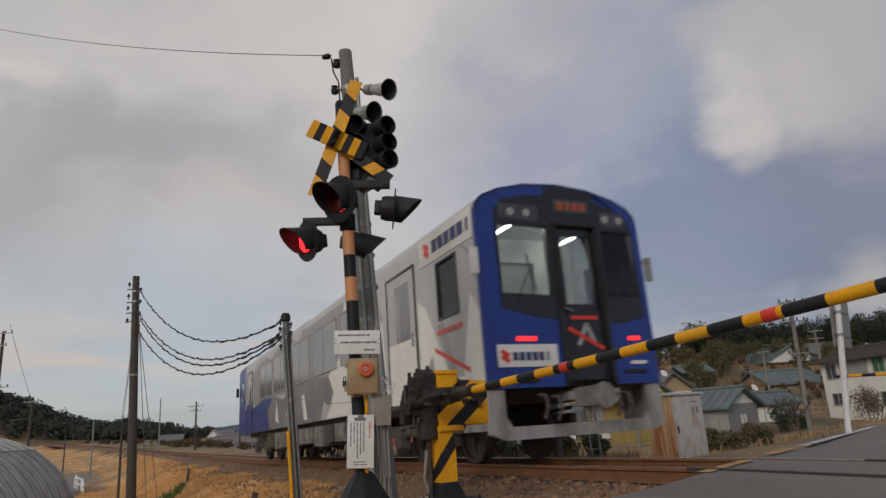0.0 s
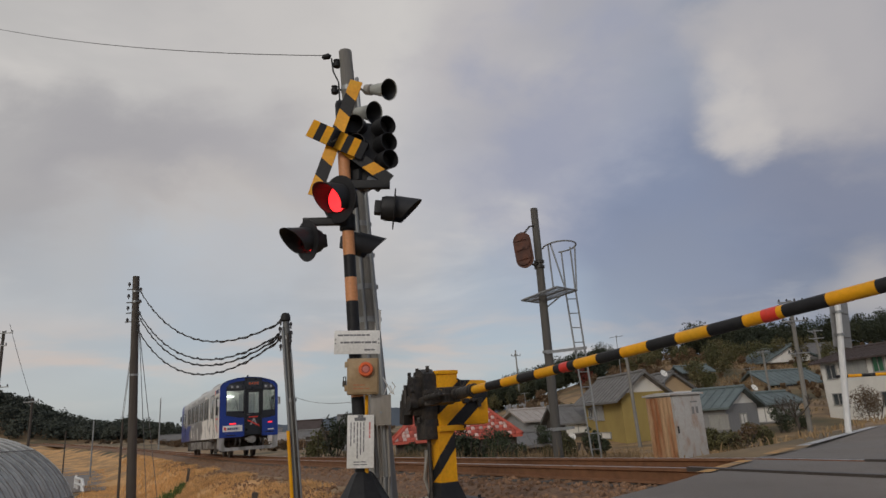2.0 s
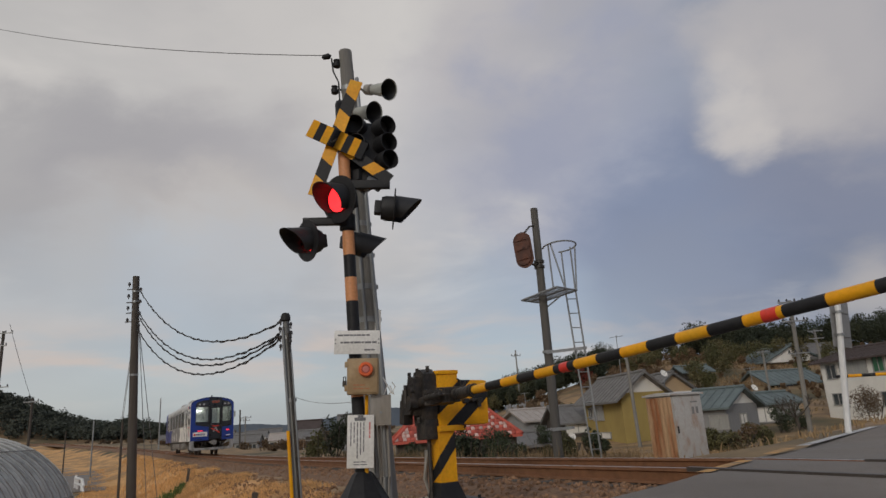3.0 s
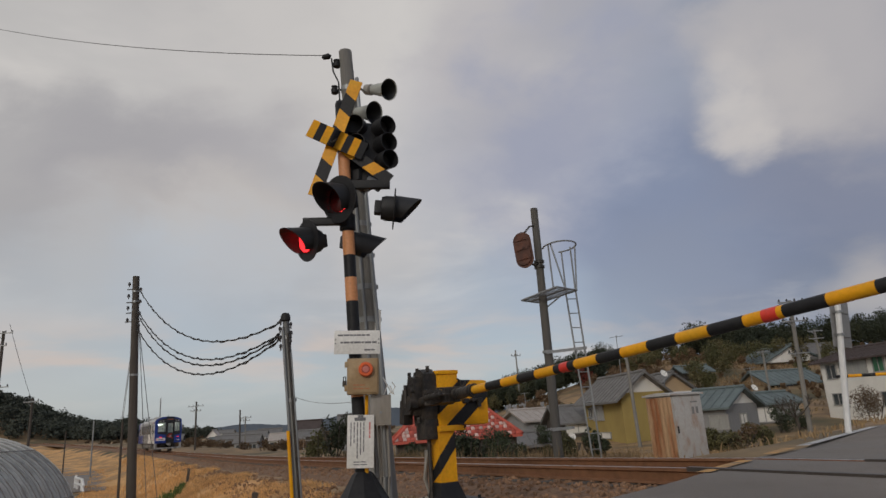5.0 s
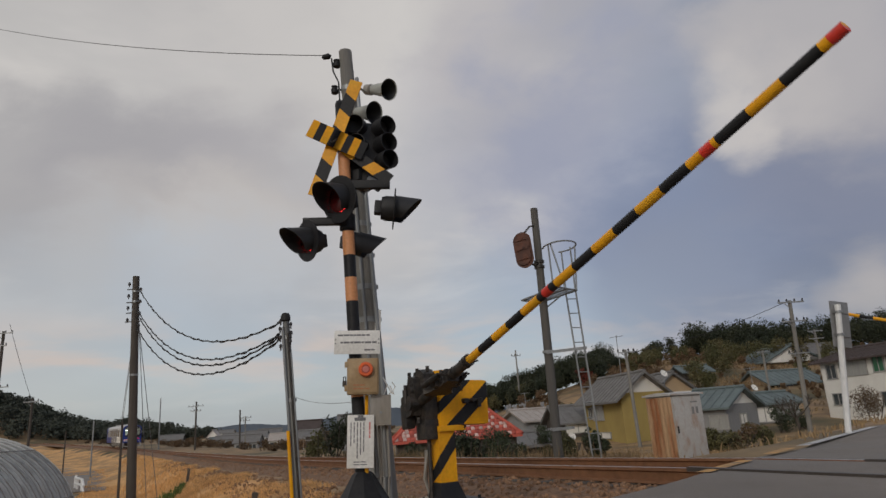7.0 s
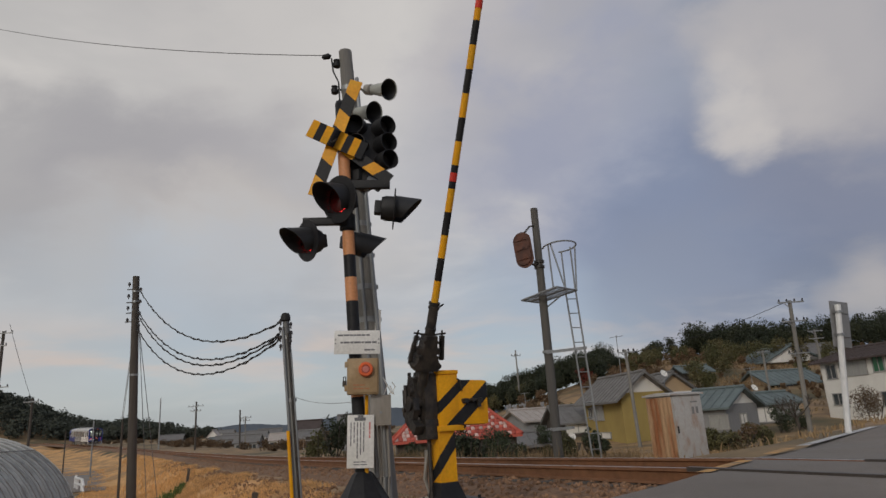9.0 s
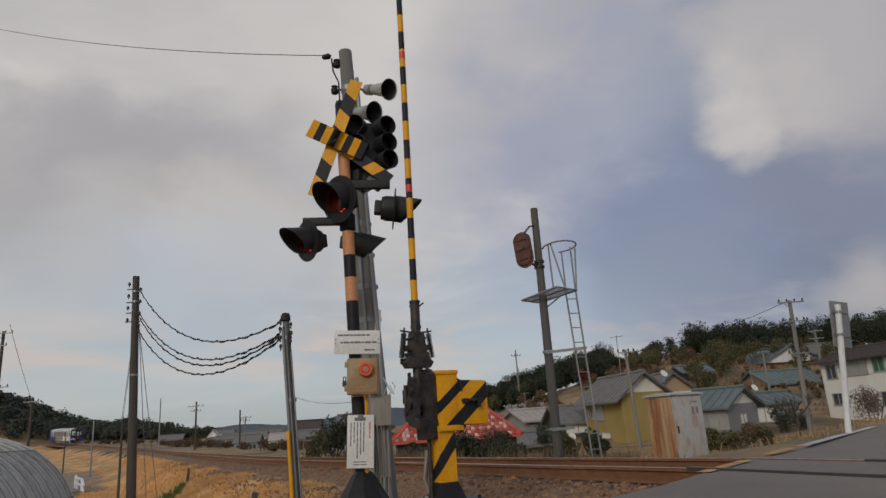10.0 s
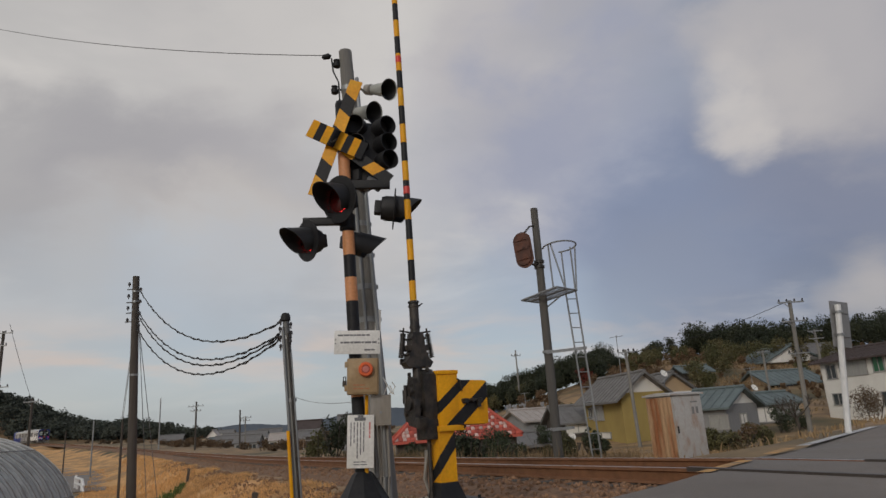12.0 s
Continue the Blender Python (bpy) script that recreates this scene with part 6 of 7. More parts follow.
# houses with blue-grey roofs
house(20.6, 52, -48, 3.2, 5.2, 0.75, 1.95, WALL_GREY, TILE_TEAL, "low grey house with a blue-grey tiled roof", gable=WALL_WHITE, windows=(("front", 1.0, -1.0, 1.4, 1.0, PALE_CURTAIN), ("end", 0.0, -0.9, 1.1, 0.9, WALL_WHITE), ("front", -1.2, -1.1, 1.2, 1.1, WALL_WHITE)))
house(26.0, 58.2, 6, 5.0, 4.6, 0.75, 1.5, WALL_GREY, TILE_TEAL, "low grey house with a flat blue-grey roof", windows=(("front", -0.6, -0.9, 1.7, 1.2, WALL_WHITE), ("front", -2.4, -0.9, 0.6, 1.2)))
house(38.4, 78.5, 10, 6.6, 6.0, 2.8, 4.2, WALL_BEIGE, TILE_TEAL, "beige house with a blue-grey roof on the slope", windows=(("front", -1.5, 1.4, 1.8, 1.2), ("front", 2.0, 1.4, 2.2, 1.2, PALE_CURTAIN)))
house(46.5, 95, 100, 7.5, 8.0, 6.2, 8.2, WALL_WHITE, TILE_TEAL, "white gabled house higher on the slope", windows=(("near", 0.6, 4.6, 1.6, 1.0),))
house(54.0, 96, 10, 9.0, 7.0, 6.4, 8.4, WALL_WHITE, TILE_GREY, "white house with a grey hipped roof on the slope", hip=0.4)
house(31.7, 88, 5, 3.6, 4.0, 5.2, 6.0, WALL_DARK, TILE_TEAL, "dark house with a blue-grey roof on the slope")
# long white two-storey house
house(36.6, 49.8, -76, 15, 7.5, 3.75, 4.7, WALL_WHITE, TILE_BROWN, "long white two-storey house with a dark low roof", over=0.6,
      windows=(("front", -4.2, 2.3, 2.6, 1.2, PALE_CURTAIN), ("front", -6.4, 2.2, 1.0, 1.1), ("front", -1.8, 2.4, 1.0, 1.3, GREEN_CURTAIN), ("front", -0.4, 2.4, 1.2, 1.3, GREEN_CURTAIN),
               ("front", -6.2, 0.1, 1.1, 0.9), ("front", -1.2, -0.2, 1.8, 1.1), ("front", 3.0, 2.3, 3.2, 1.6, PALE_CURTAIN), ("front", 3.0, -0.6, 3.4, 1.9, PALE_CURTAIN)))
# grey roofs left of the mustard house
house(10.6, 60, 8, 3.6, 5.0, 0.3, 1.5, WALL_DARK, TILE_GREY, "old low house with a grey tiled roof", windows=(("front", -0.5, -0.8, 2.2, 0.8, WALL_WHITE),))
house(4.4, 46, 4, 4.2, 4.0, -0.85, -0.25, WALL_DARK, TILE_GREY, "dark low shed with a grey tiled roof")
house(8.6, 66, 20, 6, 5, 0.6, 1.5, WALL_GREY, TILE_LIGHT, "small house with a pale roof")
# far houses along the plain
for x, y, t, l, w, e, r, wl, rf, lab in ((-80, 190, 12, 8, 6, 1.2, 2.5, WALL_DARK, TILE_GREY, "distant farmhouse with a long grey roof"),
                                         (-68, 190, 95, 5, 4.6, 1.3, 3.1, WALL_WHITE, TILE_LIGHT, "distant white gabled house"), (-70, 205, 5, 7, 5, 2.3, 3.0, WALL_WHITE, TILE_GREY, "distant white house with a low roof"),
                                         (-58, 170, 5, 6, 4, 0.5, 1.2, WALL_GREY, TILE_GREY, "distant small grey shed"), (-53, 185, 10, 8, 6, 0.2, 1.2, WALL_WHITE, TILE_GREY, "distant low house with a grey roof"),
                                         (-46, 190, 0, 6, 6, 0.2, 1.3, WALL_WHITE, TILE_TEAL, "distant white house with a blue-grey roof"), (-50, 230, 8, 10, 7, 0.9, 1.9, WALL_GREY, TILE_GREY, "distant long grey roof"),
                                         (-44.1, 150, 2, 6, 5, 0.7, 1.8, WALL_WHITE, TILE_GREY, "distant white house with a grey roof"),
                                         (-45.3, 165, 13, 7, 5, 1.1, 2.2, WALL_GREY, TILE_GREY, "distant grey two-storey house"),
                                         (-36.5, 140, 7, 5, 4, -0.2, 0.9, WALL_WHITE, TILE_LIGHT, "distant low house with a pale roof"),
                                         (-59.0, 180, -3, 8, 6, 0.7, 1.8, WALL_DARK, TILE_GREY, "distant dark house with a grey roof"),
                                         (-23.8, 110, 3, 5, 4.5, 1.5, 2.6, WALL_BEIGE, TILE_BROWN, "distant brown two-storey house"),
                                         (-21.2, 95, -3, 5, 4, -0.1, 1.0, WALL_DARK, TILE_GREY, "distant low dark house"),
                                         (-60.0, 170, 12, 5, 4, -0.1, 1.0, WALL_WHITE, TILE_TEAL, "distant small white house"),
                                         (-38.3, 125, -3, 6, 4, -0.1, 1.0, WALL_GREY, TILE_GREY, "distant long grey shed"),
                                         (-17.5, 84, 6, 2.6, 4, 0.4, 0.9, WALL_DARK, TILE_GREY, "distant dark two-storey house"), (-9.9, 62, 8, 1.6, 3, 1.5, 2.0, WALL_GREY, TILE_GREY, "grey roof behind the signal"),
                                         (-95, 130, 12, 12, 7, 3.0, 4.8, WALL_GREY, TILE_GREY, "distant grey house below the wooded hill"), (-104, 128, 25, 9, 6, 3.2, 4.6, WALL_WHITE, TILE_GREY, "distant pale house below the wooded hill")):
    house(x, y, t, l * 0.75, w * 0.7, e, r, wl, rf, lab, over=0.3, ribs=False, windows=(("front", -l * 0.2, e - 1.6, 1.4, 1.0), ("front", l * 0.2, e - 1.6, 1.4, 1.0)))


# red hipped roof: every tile is a piece
def red_house():
    cx, cy, turn = -0.2, 40.0, 6
    z0 = gz(cx, cy) - 0.4
    h = thing("house", pose(cx, cy, 0, 0, 0, turn), "low house with a patched red tiled hipped roof", "house")
    part("wall", box(bmesh.new(), (6.6, 5.6, 0.02 - z0), (0, 0, (0.02 + z0) / 2)), WALL_DARK, h)
    ex, ey, ez, hx, rz = 3.55, 3.3, -0.12, 0.7, 2.5
    rnd = random.Random(11)
    slopes = []
    for name, q in (("front", [(-hx, 0, rz), (hx, 0, rz), (ex, -ey, ez), (-ex, -ey, ez)]), ("back", [(hx, 0, rz), (-hx, 0, rz), (-ex, ey, ez), (ex, ey, ez)]),
                    ("end", [(hx, 0, rz), (hx, 0, rz), (ex, ey, ez), (ex, -ey, ez)]), ("near", [(-hx, 0, rz), (-hx, 0, rz), (-ex, -ey, ez), (-ex, ey, ez)])):
        q = [Vector(p) for p in q]
        bm = bmesh.new()
        pts = []
        for p in q:
            if not pts or (p - pts[-1]).length > 1e-4:
                pts.append(p)
        a = [bm.verts.new(p) for p in pts]
        b = [bm.verts.new(p - Vector((0, 0, 0.12))) for p in pts]
        n = len(pts)
        bm.faces.new(a)
        bm.faces.new(b[::-1])
        for k in range(n):
            bm.faces.new((a[k], a[(k + 1) % n], b[(k + 1) % n], b[k]))
        slopes.append((name, q, part("roof", bm, TILE_RED, h, smooth=10)))
    name, q, slope = slopes[0]
    tile = bmesh.new()
    prism(tile, [(-0.10, 0.0), (-0.05, 0.028), (0.05, 0.028), (0.10, 0.0)], -0.13, 0.11, "y")
    red_tile = part("tile", tile, TILE_RED, slope, smooth=10)
    pale_tile = part("tile", prism(bmesh.new(), [(-0.10, 0.0), (-0.05, 0.028), (0.05, 0.028), (0.10, 0.0)], -0.13, 0.11, "y"), TILE_PALE, slope, smooth=10)
    rows, made = 15, 0
    pitch = math.degrees(math.atan2(rz - ez, ey))
    for j in range(rows):
        f = (j + 0.5) / rows
        l, r = q[0].lerp(q[3], f), q[1].lerp(q[2], f)
        n = int((r - l).length / 0.225)
        for i in range(n):
            p = l.lerp(r, (i + 0.5) / n) + Vector((0, 0, 0.03))
            m = pose(*p, pitch, 0, rnd.uniform(-2, 2))
            src = pale_tile if rnd.random() < 0.36 else red_tile
            if made < 2:
                (red_tile, pale_tile)[made].matrix_basis = m
            else:
                again(src, m, slope)
            made += 1
    for a, b in (((-hx, 0, rz), (hx, 0, rz)), ((-hx, 0, rz), (-ex, -ey, ez)), ((hx, 0, rz), (ex, -ey, ez)), ((hx, 0, rz), (ex, ey, ez)), ((-hx, 0, rz), (-ex, ey, ez))):
        bm = bmesh.new()
        rod(bm, Vector(a) + Vector((0, 0, 0.05)), Vector(b) + Vector((0, 0, 0.05)), 0.1, seg=8)
        part("ridge_cap", bm, TILE_GREY if a[2] == b[2] else TILE_RED, h)


red_house()


def aerial(x, y, z, h):
    a = thing("tv_aerial", pose(x, y, z), "thin grey roof aerial on a pole", "aerial", "roof aerials")
    bm = bmesh.new()
    rod(bm, (0, 0, -0.3), (0, 0, h), 0.03, seg=6)
    part("mast", bm, STEEL, a)
    bm = bmesh.new()
    rod(bm, (-0.55, 0, h - 0.15), (0.55, 0, h - 0.05), 0.02, seg=6)
    for k in range(6):
        u = -0.5 + 0.2 * k
        rod(bm, (u, -0.25, h - 0.10 + u * 0.09), (u, 0.25, h - 0.10 + u * 0.09), 0.012, seg=5)
    part("antenna", bm, STEEL, a)


def dish(x, y, z):
    d = thing("satellite_dish", pose(x, y, z, 0, 0, 20), "small white satellite dish", "satellite dish", "satellite dishes")
    bm = bmesh.new()
    lathe(bm, [(0.001, 0.0), (0.15, 0.03), (0.28, 0.09), (0.30, 0.10), (0.28, 0.075), (0.001, -0.02)], 20, pose(0, 0, 0, 60, 0, 0))
    part("bowl", bm, WALL_WHITE, d)
    bm = bmesh.new()
    rod(bm, (0, 0.05, -0.9), (0, 0.05, 0.0), 0.03, seg=6)
    rod(bm, (0, 0, -0.05), (0, -0.35, 0.1), 0.015, seg=6)
    part("bracket", bm, STEEL, d)


aerial(13.8, 54.0, 3.4, 3.4)
aerial(25.6, 57.0, 1.3, 2.4)
dish(16.9, 53.0, 3.4)
dish(25.2, 56.0, 1.9)
dish(8.9, 52.0, -0.9)
aerial(8.4, 78.0, 0.8, 2.8)


# ---------------------------------------------------------------- rusty equipment hut beside the track
def build_hut():
    z0 = gz(7.5, 20) - 0.2
    hut = thing("equipment_hut", pose(6.60, 20.4, 0, 0, 0, 26), "small railway hut of rusty corrugated steel and pale doors", "hut")
    bm = bmesh.new()
    box(bm, (1.3, 1.2, 0.16), (0.05, -0.15, -0.78), bevel=0.02)
    box(bm, (1.5, 1.3, 0.7), (0.1, -0.15, -1.2))
    part("plinth", bm, WALL_DARK, hut, "dark timber plinth")
    pale = mat("pale grey hut paint with rust", (0.44, 0.43, 0.41), 0.6, second=(0.30, 0.15, 0.07), scale=4, amount=0.55, streak=2, cover=0.56, bump=0.15)
    rust = mat("rust streaked sheet", (0.42, 0.27, 0.15), 0.75, second=(0.26, 0.09, 0.03), scale=3.5, amount=0.95, streak=7, bump=0.2)
    part("body", box(bmesh.new(), (1.16, 1.02, 1.78), (-0.07, -0.17, 0.18), bevel=0.01), pale, hut)
    # corrugated side
    bm = bmesh.new()
    n = 48
    for k in range(n):
        a, b = k / n, (k + 1) / n
        y0, y1 = -0.69 + 1.04 * a, -0.69 + 1.04 * b
        x0, x1 = -0.66 - 0.045 * abs(math.sin(a * math.pi * 6)), -0.66 - 0.045 * abs(math.sin(b * math.pi * 6))
        vs = [bm.verts.new(p) for p in ((x0, y0, -0.74), (x1, y1, -0.74), (x1, y1, 1.03), (x0, y0, 1.03))]
        bm.faces.new(vs)
    bmesh.ops.remove_doubles(bm, verts=bm.verts[:], dist=1e-4)
    part("corrugated_sheet", bm, rust, hut, "rust-streaked corrugated sheet")
    for x, w in ((-0.06, 1.10),):
        bm = bmesh.new()
        box(bm, (w, 0.03, 1.72), (x, -0.70, 0.18), bevel=0.006)
        d = part("door", bm, pale, hut, "pale painted door with rust marks")
        bm = bmesh.new()
        box(bm, (0.03, 0.04, 0.2), (x - 0.5, -0.73, 0.1), bevel=0.006)
        part("handle", bm, DARK_METAL, d)
        bm = bmesh.new()
        for k in range(2):
            box(bm, (0.09, 0.004, 0.2), (x + 0.18 + 0.16 * k, -0.718, 0.62))
        box(bm, (0.26, 0.004, 0.04), (x + 0.25, -0.718, 0.86))
        part("number_bars", bm, mat("worn stencil", (0.22, 0.22, 0.22), 0.7, bump=0), d)
    bm = bmesh.new()
    prism(bm, [(-0.78, 1.07), (0.42, 1.07), (0.42, 1.12), (-0.17, 1.17), (-0.78, 1.12)], -0.73, 0.57, "x")
    part("roof", bm, pale, hut)


build_hut()


# ---------------------------------------------------------------- polytunnel in the field
def build_tunnel():
    film = mat("dusty polythene film", (0.50, 0.51, 0.485), 0.4, second=(0.27, 0.275, 0.26), scale=3.0, amount=0.9, streak=2, bump=0.12, fine=14)
    t = thing("polytunnel", pose(-12.15, 16.5, -1.75, 0, 0, 14), "long grey polythene greenhouse tunnel with steel hoops", "greenhouse")
    n, half, high = 28, 2.75, 2.9

    def arch(f, grow=0.0):
        a = math.pi * f
        return ((half + grow) * math.cos(a), (high + grow) * math.sin(a) ** 0.8)

    bm = bmesh.new()
    rows = []
    for j in range(144):
        y = 0.0 - 18.0 * j / 143
        dip = -0.055 * abs(math.sin(j / 143 * math.pi * 36)) ** 0.6
        rows.append([bm.verts.new((arch(k / n, dip)[0], y, arch(k / n, dip)[1])) for k in range(n + 1)])
    for a, b in zip(rows, rows[1:]):
        for k in range(n):
            bm.faces.new((a[k], a[k + 1], b[k + 1], b[k]))
    bm.faces.new(rows[0])
    part("film", bm, film, t, smooth=60)
    for j in range(37):
        y = -18.0 * j / 36
        bm = bmesh.new()
        tube(bm, [(arch(k / n, 0.025)[0], y, arch(k / n, 0.015)[1]) for k in range(n + 1)], 0.02, 6)
        part("hoop", bm, mat("pale steel hoop", (0.50, 0.50, 0.48), 0.5, bump=0.02), t)
    for j in range(36):
        y = -18.0 * (j + 0.5) / 36
        bm = bmesh.new()
        tube(bm, [(arch(k / n, 0.0)[0], y, arch(k / n, 0.0)[1]) for k in range(n + 1)], 0.012, 5)
        part("tie_band", bm, GREY_PAINT, t)
    bm = bmesh.new()
    for f in (0.12, 0.3):
        x, z = arch(f, 0.03)
        rod(bm, (x, 0, z), (x, -18, z), 0.016, seg=6)
    part("long_bar", bm, STEEL, t)


build_tunnel()


def field_lane():
    bm = bmesh.new()
    rows = []
    for k in range(40):
        f = k / 39
        x, y = -23.5 - 30 * f, 40 + 44 * f + 6 * math.sin(f * 2.5)
        n = Vector((0.82, 0.57))
        rows.append([bm.verts.new((x + n.x * w, y + n.y * w, gz(x + n.x * w, y + n.y * w) + 0.05)) for w in (-2.6, -1.3, 0, 1.3, 2.6)])
    for a, b in zip(rows, rows[1:]):
        for i in range(4):
            bm.faces.new((a[i], a[i + 1], b[i + 1], b[i]))
    tagged(part("road_2", bm, ASPHALT), "narrow grey farm lane beside the fields", "road", kind="structure")
    g = thing("guard_rail", Matrix(), "white bent pipe guard rail at the lane's edge", "guard rail")
    wp = MATS["white painted steel"]
    for k, (dx, dy) in enumerate(((0, 0), (-1.1, 1.5), (-2.2, 3.2))):
        bm = bmesh.new()
        x, y = -22.6 + dx, 41 + dy
        z = gz(x, y)
        rod(bm, (x, y, z - 0.2), (x, y, z + 0.75), 0.07, seg=10)
        part("post", bm, wp, g)
    for h in (0.72, 0.4):
        bm = bmesh.new()
        pts = [(-22.6 + a, 41 + b, gz(-22.6, 41) + h - c) for a, b, c in ((0.5, -0.7, 0.35), (0.2, -0.3, 0.05), (0, 0, 0), (-1.1, 1.5, 0), (-2.2, 3.2, 0), (-3.4, 5.4, 0))]
        tube(bm, pts, 0.065, 8)
        part("rail", bm, wp, g)


field_lane()
# ---------------------------------------------------------------- plants
LEAF_DARK = mat("dark evergreen leaves", (0.030, 0.042, 0.020), 0.7, second=(0.05, 0.055, 0.022), scale=0.25, amount=0.8, bump=0, spread=0.45)
LEAF_OLIVE = mat("olive winter leaves", (0.075, 0.075, 0.028), 0.75, second=(0.11, 0.085, 0.035), scale=0.3, amount=0.8, bump=0, spread=0.45)
LEAF_BROWN = mat("brown winter twigs", (0.12, 0.08, 0.045), 0.85, second=(0.16, 0.095, 0.05), scale=0.4, amount=0.8, bump=0, spread=0.4)
LEAF_RED = mat("red winter leaves", (0.20, 0.045, 0.03), 0.8, bump=0, spread=0.4)
GRASS_GOLD = mat("golden dry grass", (0.74, 0.43, 0.17), 0.85, second=(0.56, 0.32, 0.125), scale=0.6, amount=0.8, bump=0, spread=0.4)
REED = mat("pale dry reeds", (0.30, 0.205, 0.105), 0.85, second=(0.17, 0.11, 0.055), scale=0.7, amount=0.8, bump=0, spread=0.45)
GRASS_GREEN = mat("green field weeds", (0.10, 0.15, 0.035), 0.8, second=(0.07, 0.10, 0.03), scale=0.8, bump=0, spread=0.4)
# paler and greyer than LEAF_DARK: haze put into the leaf colour
FAR_LEAF = mat("far hazy evergreen leaves", (0.050, 0.060, 0.045), 0.8, second=(0.065, 0.07, 0.05), scale=0.1, amount=0.8, bump=0, spread=0.35)
# the ridge's base colour carries the blue-grey haze of distance
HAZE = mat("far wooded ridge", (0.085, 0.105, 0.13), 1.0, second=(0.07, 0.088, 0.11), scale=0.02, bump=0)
RNG = np.random.default_rng(5)


def leaf_cloud(centre, radii, count, size, lumps=7, flat=0.6):
    """Corner points of many small leaf sprays, gathered in lumps round a crown's middle."""
    c = np.array(centre, float)
    dirs = RNG.normal(size=(lumps, 3))
    dirs /= np.linalg.norm(dirs, axis=1)[:, None]
    mid = dirs * RNG.uniform(0.25, 0.75, (lumps, 1))
    which = RNG.integers(0, lumps, count)
    off = RNG.normal(size=(count, 3))
    off /= np.linalg.norm(off, axis=1)[:, None]
    p = mid[which] + off * (RNG.uniform(0.2, 1.0, (count, 1)) ** 0.5) * RNG.uniform(0.28, 0.5, (lumps, 1))[which]
    p = c + p * np.array(radii)
    s = size * RNG.uniform(0.6, 1.4, (count, 1))
    u = RNG.normal(size=(count, 3))
    u /= np.linalg.norm(u, axis=1)[:, None]
    w = RNG.normal(size=(count, 3))
    v = np.cross(u, w)
    v /= np.linalg.norm(v, axis=1)[:, None]
    u, v = u * s, v * s * flat
    return np.stack([p - u, p + v * 0.9 - u * 0.1, p + u, p - v * 0.9 + u * 0.15], 1)


def quads(name, clouds, material, parent=None):
    q = np.concatenate(clouds)
    n = len(q)
    return raw(name, q.reshape(-1, 3).tolist(), np.arange(n * 4).reshape(n, 4).tolist(), material, parent)


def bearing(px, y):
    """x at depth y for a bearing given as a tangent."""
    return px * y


# --- woods on the hill and beyond the field: uncountable, one object of each look
def hill_woods():
    dark, olive, brown = [], [], []
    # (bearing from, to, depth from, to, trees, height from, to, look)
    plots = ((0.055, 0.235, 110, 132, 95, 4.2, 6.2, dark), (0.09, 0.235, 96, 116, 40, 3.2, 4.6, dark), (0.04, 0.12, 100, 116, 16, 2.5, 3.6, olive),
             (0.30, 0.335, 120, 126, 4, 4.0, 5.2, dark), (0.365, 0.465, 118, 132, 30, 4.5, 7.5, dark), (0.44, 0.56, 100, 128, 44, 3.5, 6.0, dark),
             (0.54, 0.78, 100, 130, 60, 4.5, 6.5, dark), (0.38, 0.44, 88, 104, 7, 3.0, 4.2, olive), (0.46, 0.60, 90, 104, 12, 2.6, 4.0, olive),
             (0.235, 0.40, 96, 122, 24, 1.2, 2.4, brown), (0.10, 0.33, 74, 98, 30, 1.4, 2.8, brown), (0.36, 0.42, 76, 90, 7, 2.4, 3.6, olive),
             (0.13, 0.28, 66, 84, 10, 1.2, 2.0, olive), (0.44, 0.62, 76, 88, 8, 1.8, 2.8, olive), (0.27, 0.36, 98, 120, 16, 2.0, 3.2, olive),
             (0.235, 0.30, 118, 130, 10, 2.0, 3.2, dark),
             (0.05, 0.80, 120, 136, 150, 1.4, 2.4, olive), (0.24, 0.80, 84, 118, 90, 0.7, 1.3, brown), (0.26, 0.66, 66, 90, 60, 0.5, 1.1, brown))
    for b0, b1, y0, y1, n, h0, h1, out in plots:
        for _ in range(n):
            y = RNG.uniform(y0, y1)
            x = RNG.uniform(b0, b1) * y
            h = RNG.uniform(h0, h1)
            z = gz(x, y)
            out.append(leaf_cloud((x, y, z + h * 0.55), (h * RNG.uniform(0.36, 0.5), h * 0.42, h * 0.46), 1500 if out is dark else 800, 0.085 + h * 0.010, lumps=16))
    for name, c, m, lab in (("hill_woods", dark, LEAF_DARK, "dark evergreen woods along the hill's crest"), ("hill_thicket", olive, LEAF_OLIVE, "olive green trees on the slope between houses"),
                            ("hill_scrub", brown, LEAF_BROWN, "brown leafless scrub on the terraced slope")):
        tagged(quads(name, c, m), lab, "trees", kind="stuff")
    far, mid = [], []
    for _ in range(420):
        a = RNG.uniform(0.40, 0.70)
        r = RNG.uniform(290, 350)
        x, y = -r * math.sin(a), r * math.cos(a)
        h = RNG.uniform(6, 9)
        far.append(leaf_cloud((x, y, gz(x, y) + h * 0.35), (h * 0.6, h * 0.5, h * 0.42), 170, 0.55, lumps=8))
    for _ in range(120):
        a = RNG.uniform(0.34, 0.46)
        r = RNG.uniform(300, 345)
        x, y = -r * math.sin(a), r * math.cos(a)
        h = RNG.uniform(5, 8)
        far.append(leaf_cloud((x, y, gz(x, y) + h * 0.35), (h * 0.65, h * 0.5, h * 0.42), 170, 0.55, lumps=8))
    for _ in range(300):
        a = RNG.uniform(0.08, 0.62)
        r = RNG.uniform(75, 240)
        x, y = -r * math.sin(a), r * math.cos(a)
        d = np.min(np.hypot(TX - x, TY - y))
        if d < 12:
            continue
        h = RNG.uniform(0.7, 1.9)
